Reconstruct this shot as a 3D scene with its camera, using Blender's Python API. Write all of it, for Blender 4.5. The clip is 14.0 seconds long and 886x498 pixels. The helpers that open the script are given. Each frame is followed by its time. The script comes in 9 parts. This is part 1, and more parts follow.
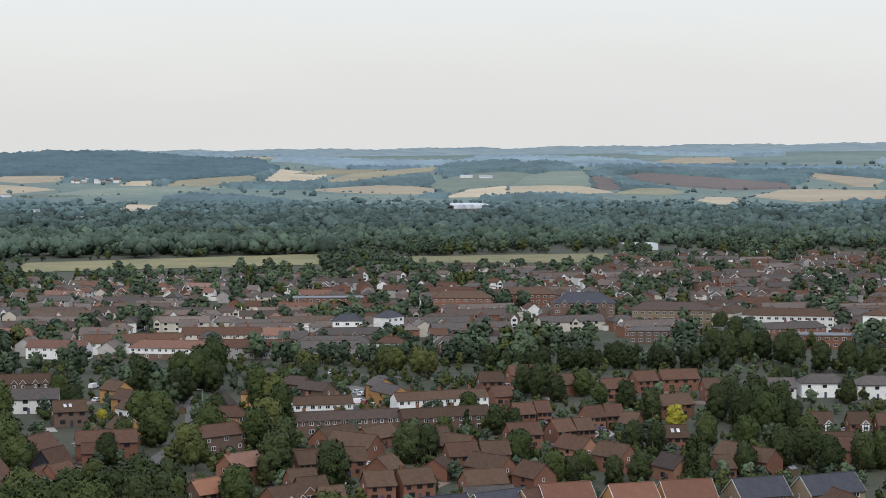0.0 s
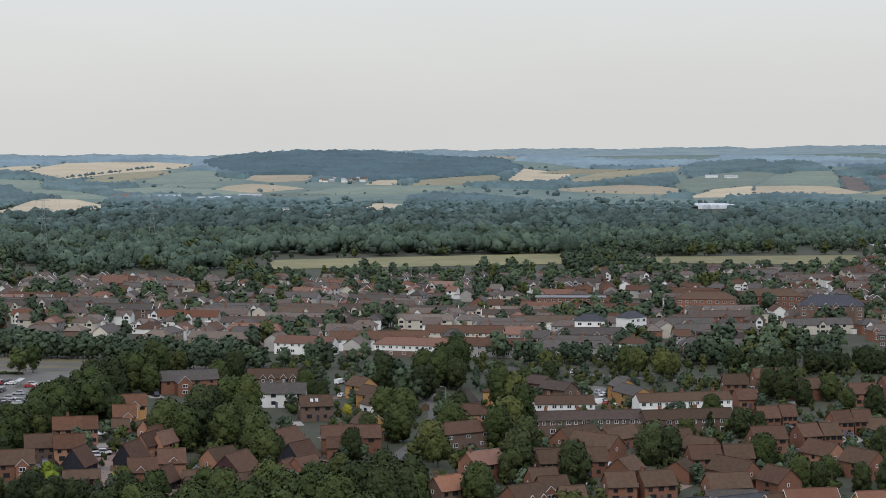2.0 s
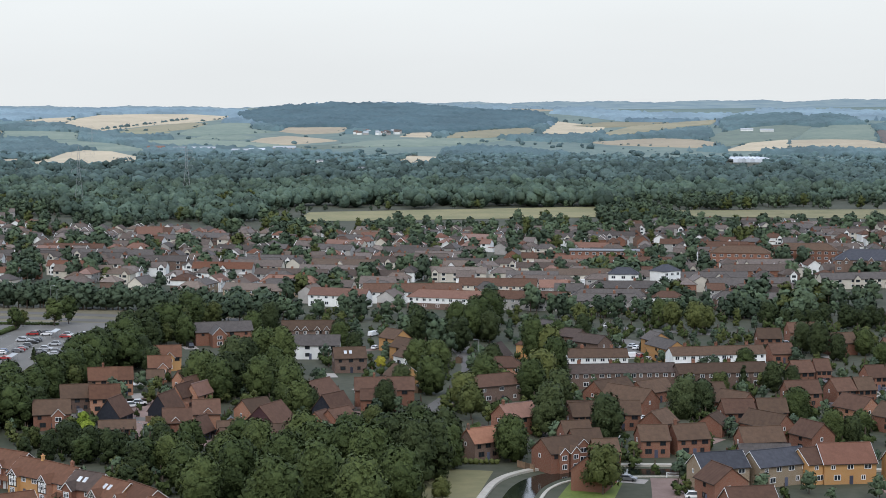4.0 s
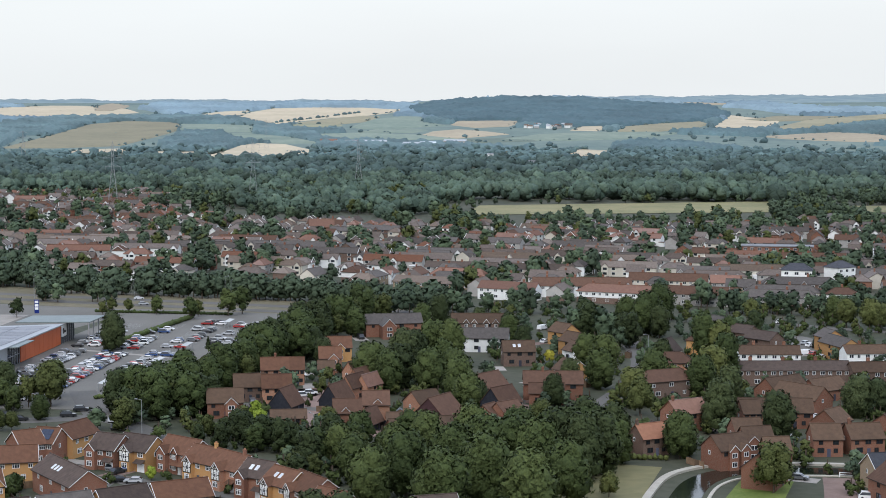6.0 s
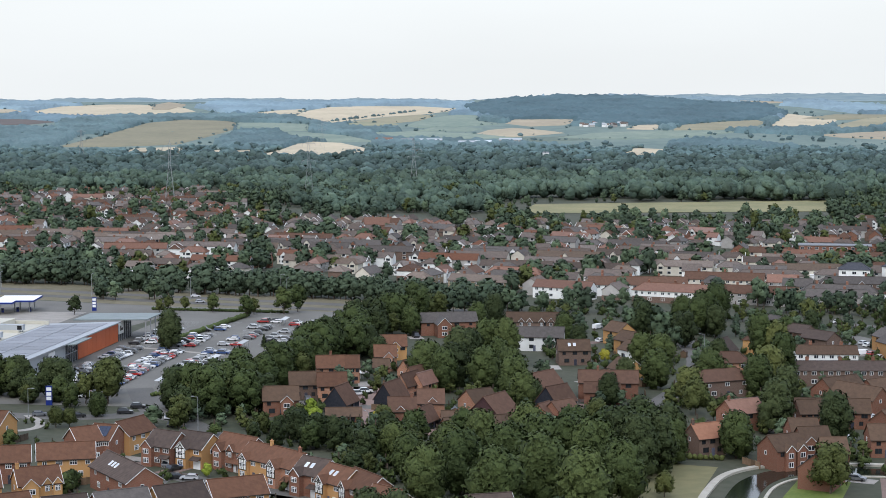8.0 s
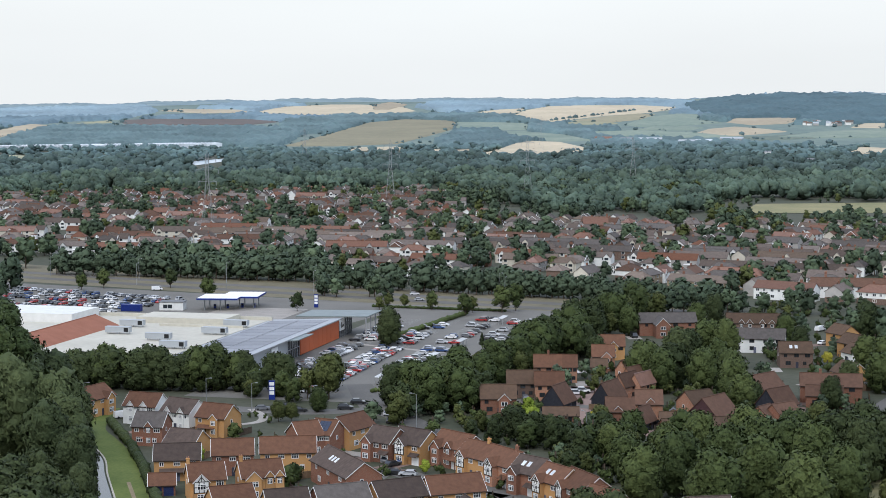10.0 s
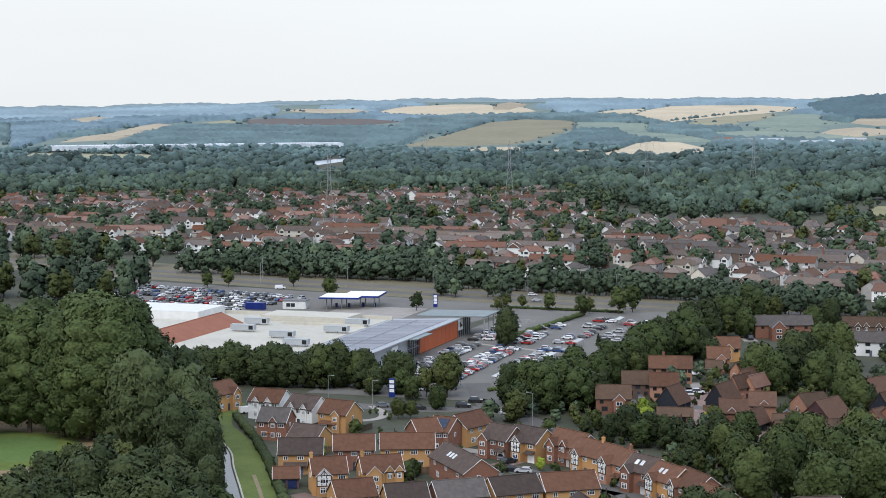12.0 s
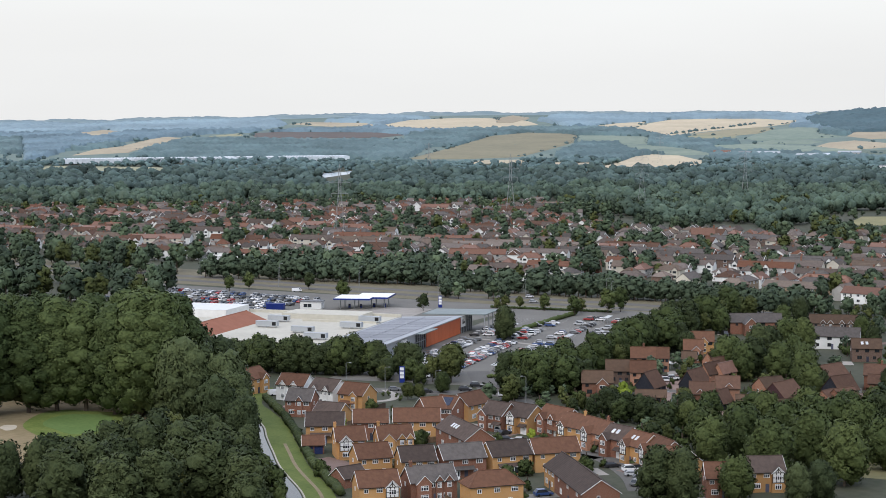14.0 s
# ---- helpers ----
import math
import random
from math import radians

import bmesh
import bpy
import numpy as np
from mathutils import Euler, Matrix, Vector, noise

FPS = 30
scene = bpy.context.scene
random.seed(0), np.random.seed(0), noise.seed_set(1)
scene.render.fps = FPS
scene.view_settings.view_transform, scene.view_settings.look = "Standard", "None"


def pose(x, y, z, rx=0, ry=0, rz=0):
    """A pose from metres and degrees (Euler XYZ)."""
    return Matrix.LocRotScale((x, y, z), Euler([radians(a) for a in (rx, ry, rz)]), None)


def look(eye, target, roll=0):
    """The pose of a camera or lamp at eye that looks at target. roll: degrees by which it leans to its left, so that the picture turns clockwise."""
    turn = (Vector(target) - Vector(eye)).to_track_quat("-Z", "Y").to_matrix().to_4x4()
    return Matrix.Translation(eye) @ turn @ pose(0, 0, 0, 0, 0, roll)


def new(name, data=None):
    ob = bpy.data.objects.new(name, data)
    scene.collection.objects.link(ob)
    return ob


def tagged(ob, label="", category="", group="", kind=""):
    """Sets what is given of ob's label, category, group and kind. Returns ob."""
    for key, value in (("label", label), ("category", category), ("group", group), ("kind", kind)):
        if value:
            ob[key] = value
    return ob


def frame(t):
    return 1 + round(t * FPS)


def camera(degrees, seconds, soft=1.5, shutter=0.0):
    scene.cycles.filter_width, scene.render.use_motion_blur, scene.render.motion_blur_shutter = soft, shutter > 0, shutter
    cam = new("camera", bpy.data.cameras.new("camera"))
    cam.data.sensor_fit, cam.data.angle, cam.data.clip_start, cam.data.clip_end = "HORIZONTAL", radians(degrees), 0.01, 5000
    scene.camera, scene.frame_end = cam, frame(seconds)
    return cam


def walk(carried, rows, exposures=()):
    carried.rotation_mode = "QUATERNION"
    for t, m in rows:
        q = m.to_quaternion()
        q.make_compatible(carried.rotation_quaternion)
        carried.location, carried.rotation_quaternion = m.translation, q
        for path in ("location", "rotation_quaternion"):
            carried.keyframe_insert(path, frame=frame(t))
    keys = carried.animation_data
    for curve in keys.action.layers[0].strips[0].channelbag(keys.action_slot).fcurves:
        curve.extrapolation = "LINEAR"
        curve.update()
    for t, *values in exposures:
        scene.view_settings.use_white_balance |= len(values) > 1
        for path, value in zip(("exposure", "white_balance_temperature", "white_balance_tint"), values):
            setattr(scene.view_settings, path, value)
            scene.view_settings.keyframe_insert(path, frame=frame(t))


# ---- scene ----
cam = camera(28.0, 14.0, soft=0.85)
walk(cam, [
    (0.0, pose(0.0, 0.0, 88.0, 86.923, 0.05, 0.030)),
    (0.5, pose(0.0, 0.0, 88.0, 86.922, 0.05, 1.857)),
    (1.0, pose(0.0, 0.0, 88.0, 86.925, 0.05, 3.846)),
    (1.5, pose(0.0, 0.0, 88.0, 86.919, 0.05, 5.792)),
    (2.0, pose(0.0, 0.0, 88.0, 86.915, 0.03, 7.860)),
    (2.2, pose(0.0, 0.0, 88.0, 86.910, 0.0, 8.554)),
    (4.3, pose(0.0, 0.0, 88.0, 85.260, -0.20, 9.155)),
    (4.5, pose(0.0, 0.0, 88.0, 85.242, -0.17, 9.619)),
    (5.0, pose(0.0, 0.0, 88.0, 85.208, -0.15, 11.525)),
    (5.5, pose(0.0, 0.0, 88.0, 85.177, -0.13, 13.178)),
    (6.0, pose(0.0, 0.0, 88.0, 85.173, -0.12, 14.447)),
    (6.5, pose(0.0, 0.0, 88.0, 85.166, -0.12, 15.000)),
    (7.0, pose(0.0, 0.0, 88.0, 85.158, -0.12, 15.112)),
    (7.2, pose(0.0, 0.0, 88.0, 85.158, -0.12, 15.130)),
    (9.3, pose(0.0, 0.0, 88.0, 85.090, 0.08, 20.290)),
    (9.5, pose(0.0, 0.0, 88.0, 85.100, 0.10, 21.018)),
    (10.0, pose(0.0, 0.0, 88.0, 85.105, 0.17, 23.264)),
    (10.5, pose(0.0, 0.0, 88.0, 85.112, 0.20, 25.327)),
    (11.0, pose(0.0, 0.0, 88.0, 85.115, 0.22, 26.842)),
    (11.5, pose(0.0, 0.0, 88.0, 85.120, 0.20, 27.111)),
    (12.0, pose(5.0, -9.8, 89.7, 85.095, 0.15, 27.123)),
    (12.5, pose(13.4, -26.3, 88.4, 85.370, 0.13, 27.134)),
    (13.0, pose(21.8, -42.8, 88.6, 85.530, 0.13, 27.140)),
    (13.5, pose(30.1, -59.1, 90.2, 85.570, 0.15, 27.170)),
    (14.0, pose(36.3, -71.3, 92.2, 85.500, 0.16, 27.245)),
], exposures=[(0.0, -0.19, 6250, 9), (1.0, -0.28, 6250, 9), (2.2, -0.38, 6250, 9), (4.3, -0.01, 6000, 8), (5.0, 0.0, 6000, 8), (7.2, 0.08, 6000, 8), (9.5, 0.06, 6000, 8), (11.5, 0.06, 6000, 8), (14.0, 0.01, 6200, 10)])

# ---- light: bright overcast sky with a veiled sun high behind the viewer ----
sky_world = bpy.data.worlds.new("overcast_sky")
scene.world = sky_world
sky_world.use_nodes = True
wt = sky_world.node_tree
wt.nodes.clear()
sky = wt.nodes.new("ShaderNodeTexSky")
sky.sky_type, sky.sun_disc = "NISHITA", False
sky.sun_elevation, sky.sun_rotation = radians(48), radians(200)
sky.dust_density, sky.air_density = 6.0, 1.0
sky_bg = wt.nodes.new("ShaderNodeBackground")
sky_bg.inputs["Strength"].default_value = 0.06
wt.links.new(sky.outputs["Color"], sky_bg.inputs["Color"])
cloud_bg = wt.nodes.new("ShaderNodeBackground")
cloud_bg.inputs["Strength"].default_value = 0.90
geo = wt.nodes.new("ShaderNodeTexCoord")
cl = wt.nodes.new("ShaderNodeTexNoise")
cl.inputs["Scale"].default_value, cl.inputs["Detail"].default_value = 2.2, 4.0
stretch = wt.nodes.new("ShaderNodeMapping")
stretch.inputs["Scale"].default_value = (1.0, 1.0, 5.0)
wt.links.new(geo.outputs["Generated"], stretch.inputs["Vector"])
wt.links.new(stretch.outputs["Vector"], cl.inputs["Vector"])
cloud_ramp = wt.nodes.new("ShaderNodeValToRGB")
cloud_ramp.color_ramp.elements[0].position, cloud_ramp.color_ramp.elements[0].color = 0.30, (0.925, 0.915, 0.90, 1)
cloud_ramp.color_ramp.elements[1].position, cloud_ramp.color_ramp.elements[1].color = 0.72, (1.0, 0.995, 0.98, 1)
wt.links.new(cl.outputs["Fac"], cloud_ramp.inputs["Fac"])
# thin cloud: warm white low down, bluer overhead
rise_z, rise_ramp, tone = wt.nodes.new("ShaderNodeSeparateXYZ"), wt.nodes.new("ShaderNodeValToRGB"), wt.nodes.new("ShaderNodeMix")
rise_ramp.color_ramp.elements[0].position, rise_ramp.color_ramp.elements[0].color = 0.06, (1.0, 0.985, 0.955, 1)
rise_ramp.color_ramp.elements[1].position, rise_ramp.color_ramp.elements[1].color = 0.50, (0.875, 0.96, 1.19, 1)
wt.links.new(geo.outputs["Generated"], rise_z.inputs[0])
wt.links.new(rise_z.outputs["Z"], rise_ramp.inputs["Fac"])
tone.data_type, tone.blend_type = "RGBA", "MULTIPLY"
tone.inputs["Factor"].default_value = 1.0
wt.links.new(cloud_ramp.outputs["Color"], tone.inputs["A"])
wt.links.new(rise_ramp.outputs["Color"], tone.inputs["B"])
wt.links.new(tone.outputs["Result"], cloud_bg.inputs["Color"])
both = wt.nodes.new("ShaderNodeAddShader")
wt.links.new(sky_bg.outputs[0], both.inputs[0])
wt.links.new(cloud_bg.outputs[0], both.inputs[1])
wout = wt.nodes.new("ShaderNodeOutputWorld")
wt.links.new(both.outputs[0], wout.inputs["Surface"])

sun_lamp = bpy.data.lights.new("sun", "SUN")
sun_lamp.energy, sun_lamp.angle, sun_lamp.color = 0.95, radians(12), (1.0, 0.98, 0.96)
sun = new("sun", sun_lamp)
sun.matrix_world = look((60, -140, 300), (-60, 120, 0))

# ---- materials ----
def surface(name, low, high, scale=1.0, fine=14.0, rough=0.85, bump=0.25, vary=0.12, spec=0.25, course=None, brick=None, metal=0.0, coat=0.0, island=0.0):
    """Two tones mixed by coarse stains and fine grain, with each object a little lighter or darker. course: metres of a tile
    course, which gives rows of shadow lines; brick: (brick, mortar) colours laid at real size."""
    m = bpy.data.materials.new(name)
    m.use_nodes = True
    t = m.node_tree
    n, l = t.nodes, t.links
    bsdf = n["Principled BSDF"]
    bsdf.inputs["Roughness"].default_value, bsdf.inputs["Metallic"].default_value = rough, metal
    bsdf.inputs["Specular IOR Level"].default_value = spec
    bsdf.inputs["Coat Weight"].default_value = coat
    co = n.new("ShaderNodeTexCoord")
    big, small = n.new("ShaderNodeTexNoise"), n.new("ShaderNodeTexNoise")
    big.inputs["Scale"].default_value, big.inputs["Detail"].default_value = scale, 5
    small.inputs["Scale"].default_value, small.inputs["Detail"].default_value = fine, 3
    for k in (big, small):
        l.new(co.outputs["Object"], k.inputs["Vector"])
    add = n.new("ShaderNodeMath")
    add.operation = "MULTIPLY_ADD"
    add.inputs[1].default_value = 0.45
    l.new(small.outputs["Fac"], add.inputs[0])
    half = n.new("ShaderNodeMath")
    half.operation = "MULTIPLY"
    half.inputs[1].default_value = 0.55
    l.new(big.outputs["Fac"], half.inputs[0])
    l.new(half.outputs[0], add.inputs[2])
    ramp = n.new("ShaderNodeValToRGB")
    ramp.color_ramp.elements[0].position, ramp.color_ramp.elements[0].color = 0.33, (*low, 1)
    ramp.color_ramp.elements[1].position, ramp.color_ramp.elements[1].color = 0.67, (*high, 1)
    l.new(add.outputs[0], ramp.inputs["Fac"])
    colour = ramp.outputs["Color"]
    height = add.outputs[0]
    if brick:
        sep, comb, sm = n.new("ShaderNodeSeparateXYZ"), n.new("ShaderNodeCombineXYZ"), n.new("ShaderNodeMath")
        l.new(co.outputs["Object"], sep.inputs[0])
        l.new(sep.outputs[0], sm.inputs[0])
        l.new(sep.outputs[1], sm.inputs[1])
        l.new(sm.outputs[0], comb.inputs[0])
        l.new(sep.outputs[2], comb.inputs[1])
        bt = n.new("ShaderNodeTexBrick")
        bt.inputs["Scale"].default_value = 1.0
        bt.inputs["Brick Width"].default_value, bt.inputs["Row Height"].default_value = 0.225, 0.075
        bt.inputs["Mortar Size"].default_value = 0.010
        l.new(comb.outputs[0], bt.inputs["Vector"])
        l.new(colour, bt.inputs["Color1"])
        bt.inputs["Color2"].default_value = (*brick[0], 1)
        bt.inputs["Mortar"].default_value = (*brick[1], 1)
        colour = bt.outputs["Color"]
    if course:
        sep, wav = n.new("ShaderNodeSeparateXYZ"), n.new("ShaderNodeMath")
        l.new(co.outputs["Object"], sep.inputs[0])
        wav.operation = "PINGPONG"
        wav.inputs[1].default_value = course / 2
        l.new(sep.outputs[2], wav.inputs[0])
        sc = n.new("ShaderNodeMath")
        sc.operation = "MULTIPLY_ADD"
        sc.inputs[1].default_value = 1.2 / course
        l.new(wav.outputs[0], sc.inputs[0])
        l.new(height, sc.inputs[2])
        height = sc.outputs[0]
    info = n.new("ShaderNodeObjectInfo")
    hsv = n.new("ShaderNodeHueSaturation")
    mr = n.new("ShaderNodeMapRange")
    mr.inputs["To Min"].default_value, mr.inputs["To Max"].default_value = 1 - vary * 1.6, 1 + vary * 1.6
    l.new(info.outputs["Random"], mr.inputs["Value"])
    l.new(mr.outputs[0], hsv.inputs["Value"])
    l.new(colour, hsv.inputs["Color"])
    if island:
        # joined far roofs differ from house to house
        ge, m2, m3 = n.new("ShaderNodeNewGeometry"), n.new("ShaderNodeMapRange"), n.new("ShaderNodeMapRange")
        h2 = n.new("ShaderNodeHueSaturation")
        m2.inputs["To Min"].default_value, m2.inputs["To Max"].default_value = 1 - island, 1 + island * 1.3
        m3.inputs["To Min"].default_value, m3.inputs["To Max"].default_value = 1.25, 0.75
        l.new(ge.outputs["Random Per Island"], m2.inputs["Value"])
        l.new(ge.outputs["Random Per Island"], m3.inputs["Value"])
        l.new(m2.outputs[0], h2.inputs["Value"])
        l.new(m3.outputs[0], h2.inputs["Saturation"])
        l.new(hsv.outputs["Color"], h2.inputs["Color"])
        hsv = h2
    l.new(hsv.outputs["Color"], bsdf.inputs["Base Color"])
    bp = n.new("ShaderNodeBump")
    bp.inputs["Strength"].default_value, bp.inputs["Distance"].default_value = bump, 0.06
    l.new(height, bp.inputs["Height"])
    l.new(bp.outputs["Normal"], bsdf.inputs["Normal"])
    return m


def foliage(name, low, high, vary=0.25, patch=0.0, bump=None, stand=0.03):
    """Leaves: each leaf clump and each tree differs in tone, with a little light passing through."""
    m = bpy.data.materials.new(name)
    m.use_nodes = True
    n, l = m.node_tree.nodes, m.node_tree.links
    bsdf = n["Principled BSDF"]
    bsdf.inputs["Roughness"].default_value = 0.75
    bsdf.inputs["Specular IOR Level"].default_value = 0.15
    g, info = n.new("ShaderNodeNewGeometry"), n.new("ShaderNodeObjectInfo")
    ramp = n.new("ShaderNodeValToRGB")
    ramp.color_ramp.elements[0].color, ramp.color_ramp.elements[1].color = (*low, 1), (*high, 1)
    co, nz = n.new("ShaderNodeTexCoord"), n.new("ShaderNodeTexNoise")
    nz.inputs["Scale"].default_value, nz.inputs["Detail"].default_value = 0.45, 5
    l.new(co.outputs["Object"], nz.inputs["Vector"])
    mix = n.new("ShaderNodeMath")
    mix.operation = "MULTIPLY_ADD"
    mix.inputs[1].default_value = 0.38
    l.new(g.outputs["Random Per Island"], mix.inputs[0])
    h = n.new("ShaderNodeMath")
    h.operation = "MULTIPLY"
    h.inputs[1].default_value = 0.66
    l.new(nz.outputs["Fac"], h.inputs[0])
    l.new(h.outputs[0], mix.inputs[2])
    l.new(mix.outputs[0], ramp.inputs["Fac"])
    hsv, mr, mh = n.new("ShaderNodeHueSaturation"), n.new("ShaderNodeMapRange"), n.new("ShaderNodeMapRange")
    mr.inputs["To Min"].default_value, mr.inputs["To Max"].default_value = 1 - vary, 1 + vary * 1.3
    mh.inputs["To Min"].default_value, mh.inputs["To Max"].default_value = 0.508, 0.488
    l.new(info.outputs["Random"], mr.inputs["Value"])
    l.new(info.outputs["Random"], mh.inputs["Value"])
    l.new(mr.outputs[0], hsv.inputs["Value"])
    l.new(mh.outputs[0], hsv.inputs["Hue"])
    l.new(ramp.outputs["Color"], hsv.inputs["Color"])
    out = hsv.outputs["Color"]
    if patch:
        # stands of lighter and darker kinds of tree
        pz, pm, ph = n.new("ShaderNodeTexNoise"), n.new("ShaderNodeMapRange"), n.new("ShaderNodeHueSaturation")
        pz.inputs["Scale"].default_value, pz.inputs["Detail"].default_value = stand, 5
        l.new(co.outputs["Object"], pz.inputs["Vector"])
        pm.inputs["From Min"].default_value, pm.inputs["From Max"].default_value = 0.3, 0.7
        pm.inputs["To Min"].default_value, pm.inputs["To Max"].default_value = 1 - patch, 1 + patch
        l.new(pz.outputs["Fac"], pm.inputs["Value"])
        l.new(pm.outputs[0], ph.inputs["Value"])
        l.new(out, ph.inputs["Color"])
        out = ph.outputs["Color"]
    l.new(out, bsdf.inputs["Base Color"])
    if bump:
        bz, bp = n.new("ShaderNodeTexNoise"), n.new("ShaderNodeBump")
        bz.inputs["Scale"].default_value, bz.inputs["Detail"].default_value = bump[0], 3
        l.new(co.outputs["Object"], bz.inputs["Vector"])
        bp.inputs["Strength"].default_value, bp.inputs["Distance"].default_value = 1.0, bump[1]
        l.new(bz.outputs["Fac"], bp.inputs["Height"])
        l.new(bp.outputs["Normal"], bsdf.inputs["Normal"])
    return m


def glass(name, tint=(0.02, 0.025, 0.03)):
    m = bpy.data.materials.new(name)
    m.use_nodes = True
    b = m.node_tree.nodes["Principled BSDF"]
    b.inputs["Base Color"].default_value = (*tint, 1)
    b.inputs["Roughness"].default_value, b.inputs["Specular IOR Level"].default_value = 0.06, 0.6
    return m


M = {}
M["buff"] = surface("buff_brick", (0.389, 0.195, 0.064), (0.483, 0.255, 0.090), 0.8, brick=((0.452, 0.235, 0.074), (0.399, 0.270, 0.147)))
M["red"] = surface("red_brick", (0.142, 0.058, 0.034), (0.197, 0.082, 0.049), 0.8, brick=((0.205, 0.075, 0.044), (0.231, 0.155, 0.110)))
M["brown"] = surface("brown_brick", (0.1, 0.064, 0.047), (0.15, 0.094, 0.069), 0.8, brick=((0.13, 0.075, 0.055), (0.19, 0.15, 0.12)))
M["orange"] = surface("orange_brick", (0.26, 0.112, 0.058), (0.34, 0.155, 0.082), 0.8, brick=((0.32, 0.13, 0.07), (0.33, 0.25, 0.19)))
M["tan"] = surface("tan_brick", (0.20, 0.145, 0.085), (0.27, 0.20, 0.125), 0.8, brick=((0.22, 0.16, 0.095), (0.30, 0.26, 0.20)))
M["white"] = surface("white_render", (0.66, 0.66, 0.62), (0.80, 0.80, 0.77), 0.5, vary=0.08)
M["cream"] = surface("cream_render", (0.48, 0.44, 0.36), (0.6, 0.56, 0.47), 0.5, vary=0.10)
M["grey"] = surface("grey_pebbledash", (0.30, 0.29, 0.27), (0.42, 0.40, 0.37), 0.5)
M["black"] = surface("black_weatherboard", (0.012, 0.014, 0.020), (0.030, 0.032, 0.040), 1.5, course=0.2, bump=0.6)
M["plum"] = surface("plum_weatherboard", (0.040, 0.020, 0.022), (0.07, 0.035, 0.035), 1.5, course=0.2, bump=0.6)
M["t_brown"] = surface("brown_roof_tile", (0.063, 0.040, 0.026), (0.107, 0.067, 0.042), 0.9, 9.0, course=0.22, bump=0.5, vary=0.16)
M["t_dark"] = surface("dark_roof_tile", (0.050, 0.037, 0.031), (0.090, 0.066, 0.053), 0.9, 9.0, course=0.22, bump=0.5, vary=0.15)
M["t_warm"] = surface("warm_brown_roof_tile", (0.084, 0.041, 0.024), (0.139, 0.069, 0.040), 0.9, 9.0, course=0.22, bump=0.5, vary=0.14)
# The town's brown tile is greyed to stand in for haze over it.
M["t_town"] = surface("hazed_town_roof_tile", (0.080, 0.064, 0.054), (0.142, 0.114, 0.096), 0.9, 9.0, course=0.22, bump=0.5, vary=0.12, island=0.38)
M["t_grey"] = surface("grey_brown_roof_tile", (0.064, 0.056, 0.050), (0.112, 0.098, 0.088), 0.9, 9.0, course=0.22, bump=0.5, vary=0.12, island=0.22)
M["t_tan"] = surface("tan_roof_tile", (0.112, 0.086, 0.068), (0.175, 0.138, 0.110), 0.9, 9.0, course=0.22, bump=0.5, vary=0.12, island=0.25)
M["t_terra"] = surface("terracotta_roof_tile", (0.140, 0.066, 0.043), (0.200, 0.098, 0.064), 0.9, 9.0, course=0.22, bump=0.5, vary=0.10)
M["t_slate"] = surface("slate_roof", (0.040, 0.042, 0.050), (0.070, 0.072, 0.082), 0.9, 9.0, course=0.22, bump=0.4, vary=0.12)
M["t_red"] = surface("red_roof_tile", (0.138, 0.073, 0.051), (0.198, 0.108, 0.076), 0.9, 9.0, course=0.22, bump=0.5, vary=0.16, island=0.3)
M["t_rust"] = surface("russet_roof_tile", (0.074, 0.041, 0.027), (0.120, 0.067, 0.044), 0.9, 9.0, course=0.22, bump=0.5, vary=0.14)
M["t_orange"] = surface("orange_roof_tile", (0.24, 0.11, 0.065), (0.33, 0.165, 0.1), 0.9, 9.0, course=0.22, bump=0.5, vary=0.08)
M["trim"] = surface("white_trim", (0.70, 0.70, 0.68), (0.82, 0.82, 0.80), 2.0, vary=0.05, rough=0.5, bump=0.05)
M["shelter"] = surface("weathered_shelter_roof", (0.40, 0.41, 0.40), (0.54, 0.54, 0.52), 0.8, vary=0.08, rough=0.6)
M["timber"] = surface("dark_timber", (0.020, 0.016, 0.013), (0.045, 0.035, 0.028), 3.0, bump=0.3)
M["door"] = surface("painted_door", (0.05, 0.06, 0.09), (0.10, 0.10, 0.13), 3.0, vary=0.35, rough=0.4)
M["blue_door"] = surface("blue_garage_door", (0.012, 0.022, 0.075), (0.022, 0.035, 0.10), 3.0, rough=0.45, course=0.25)
M["pane"] = glass("window_pane")
M["solar"] = surface("solar_panel", (0.012, 0.020, 0.045), (0.025, 0.035, 0.07), 2.0, rough=0.15, spec=0.6, bump=0.02)
M["lead"] = surface("felt_roof", (0.16, 0.165, 0.17), (0.24, 0.245, 0.25), 0.6)
M["asphalt"] = surface("asphalt", (0.120, 0.114, 0.100), (0.175, 0.166, 0.145), 0.06, 1.5, bump=0.15, vary=0.05)
M["road"] = surface("road_asphalt", (0.100, 0.095, 0.085), (0.148, 0.140, 0.125), 0.05, 1.5, bump=0.15, vary=0.05)
M["paving"] = surface("pale_paving", (0.26, 0.24, 0.21), (0.37, 0.34, 0.30), 0.2, 2.5, vary=0.08)
M["brickpave"] = surface("red_block_paving", (0.165, 0.112, 0.092), (0.24, 0.172, 0.142), 0.3, 3.0)
M["line"] = surface("road_marking_paint", (0.55, 0.55, 0.53), (0.72, 0.72, 0.70), 1.0, vary=0.05)
M["lawn"] = surface("mown_grass", (0.076, 0.112, 0.020), (0.150, 0.178, 0.044), 0.12, 1.2, vary=0.10)
M["green"] = surface("golf_green", (0.085, 0.138, 0.036), (0.130, 0.190, 0.055), 0.08, 0.8, vary=0.05)
M["dry"] = surface("dry_meadow_grass", (0.145, 0.145, 0.068), (0.245, 0.215, 0.108), 0.03, 0.3, vary=0.08)
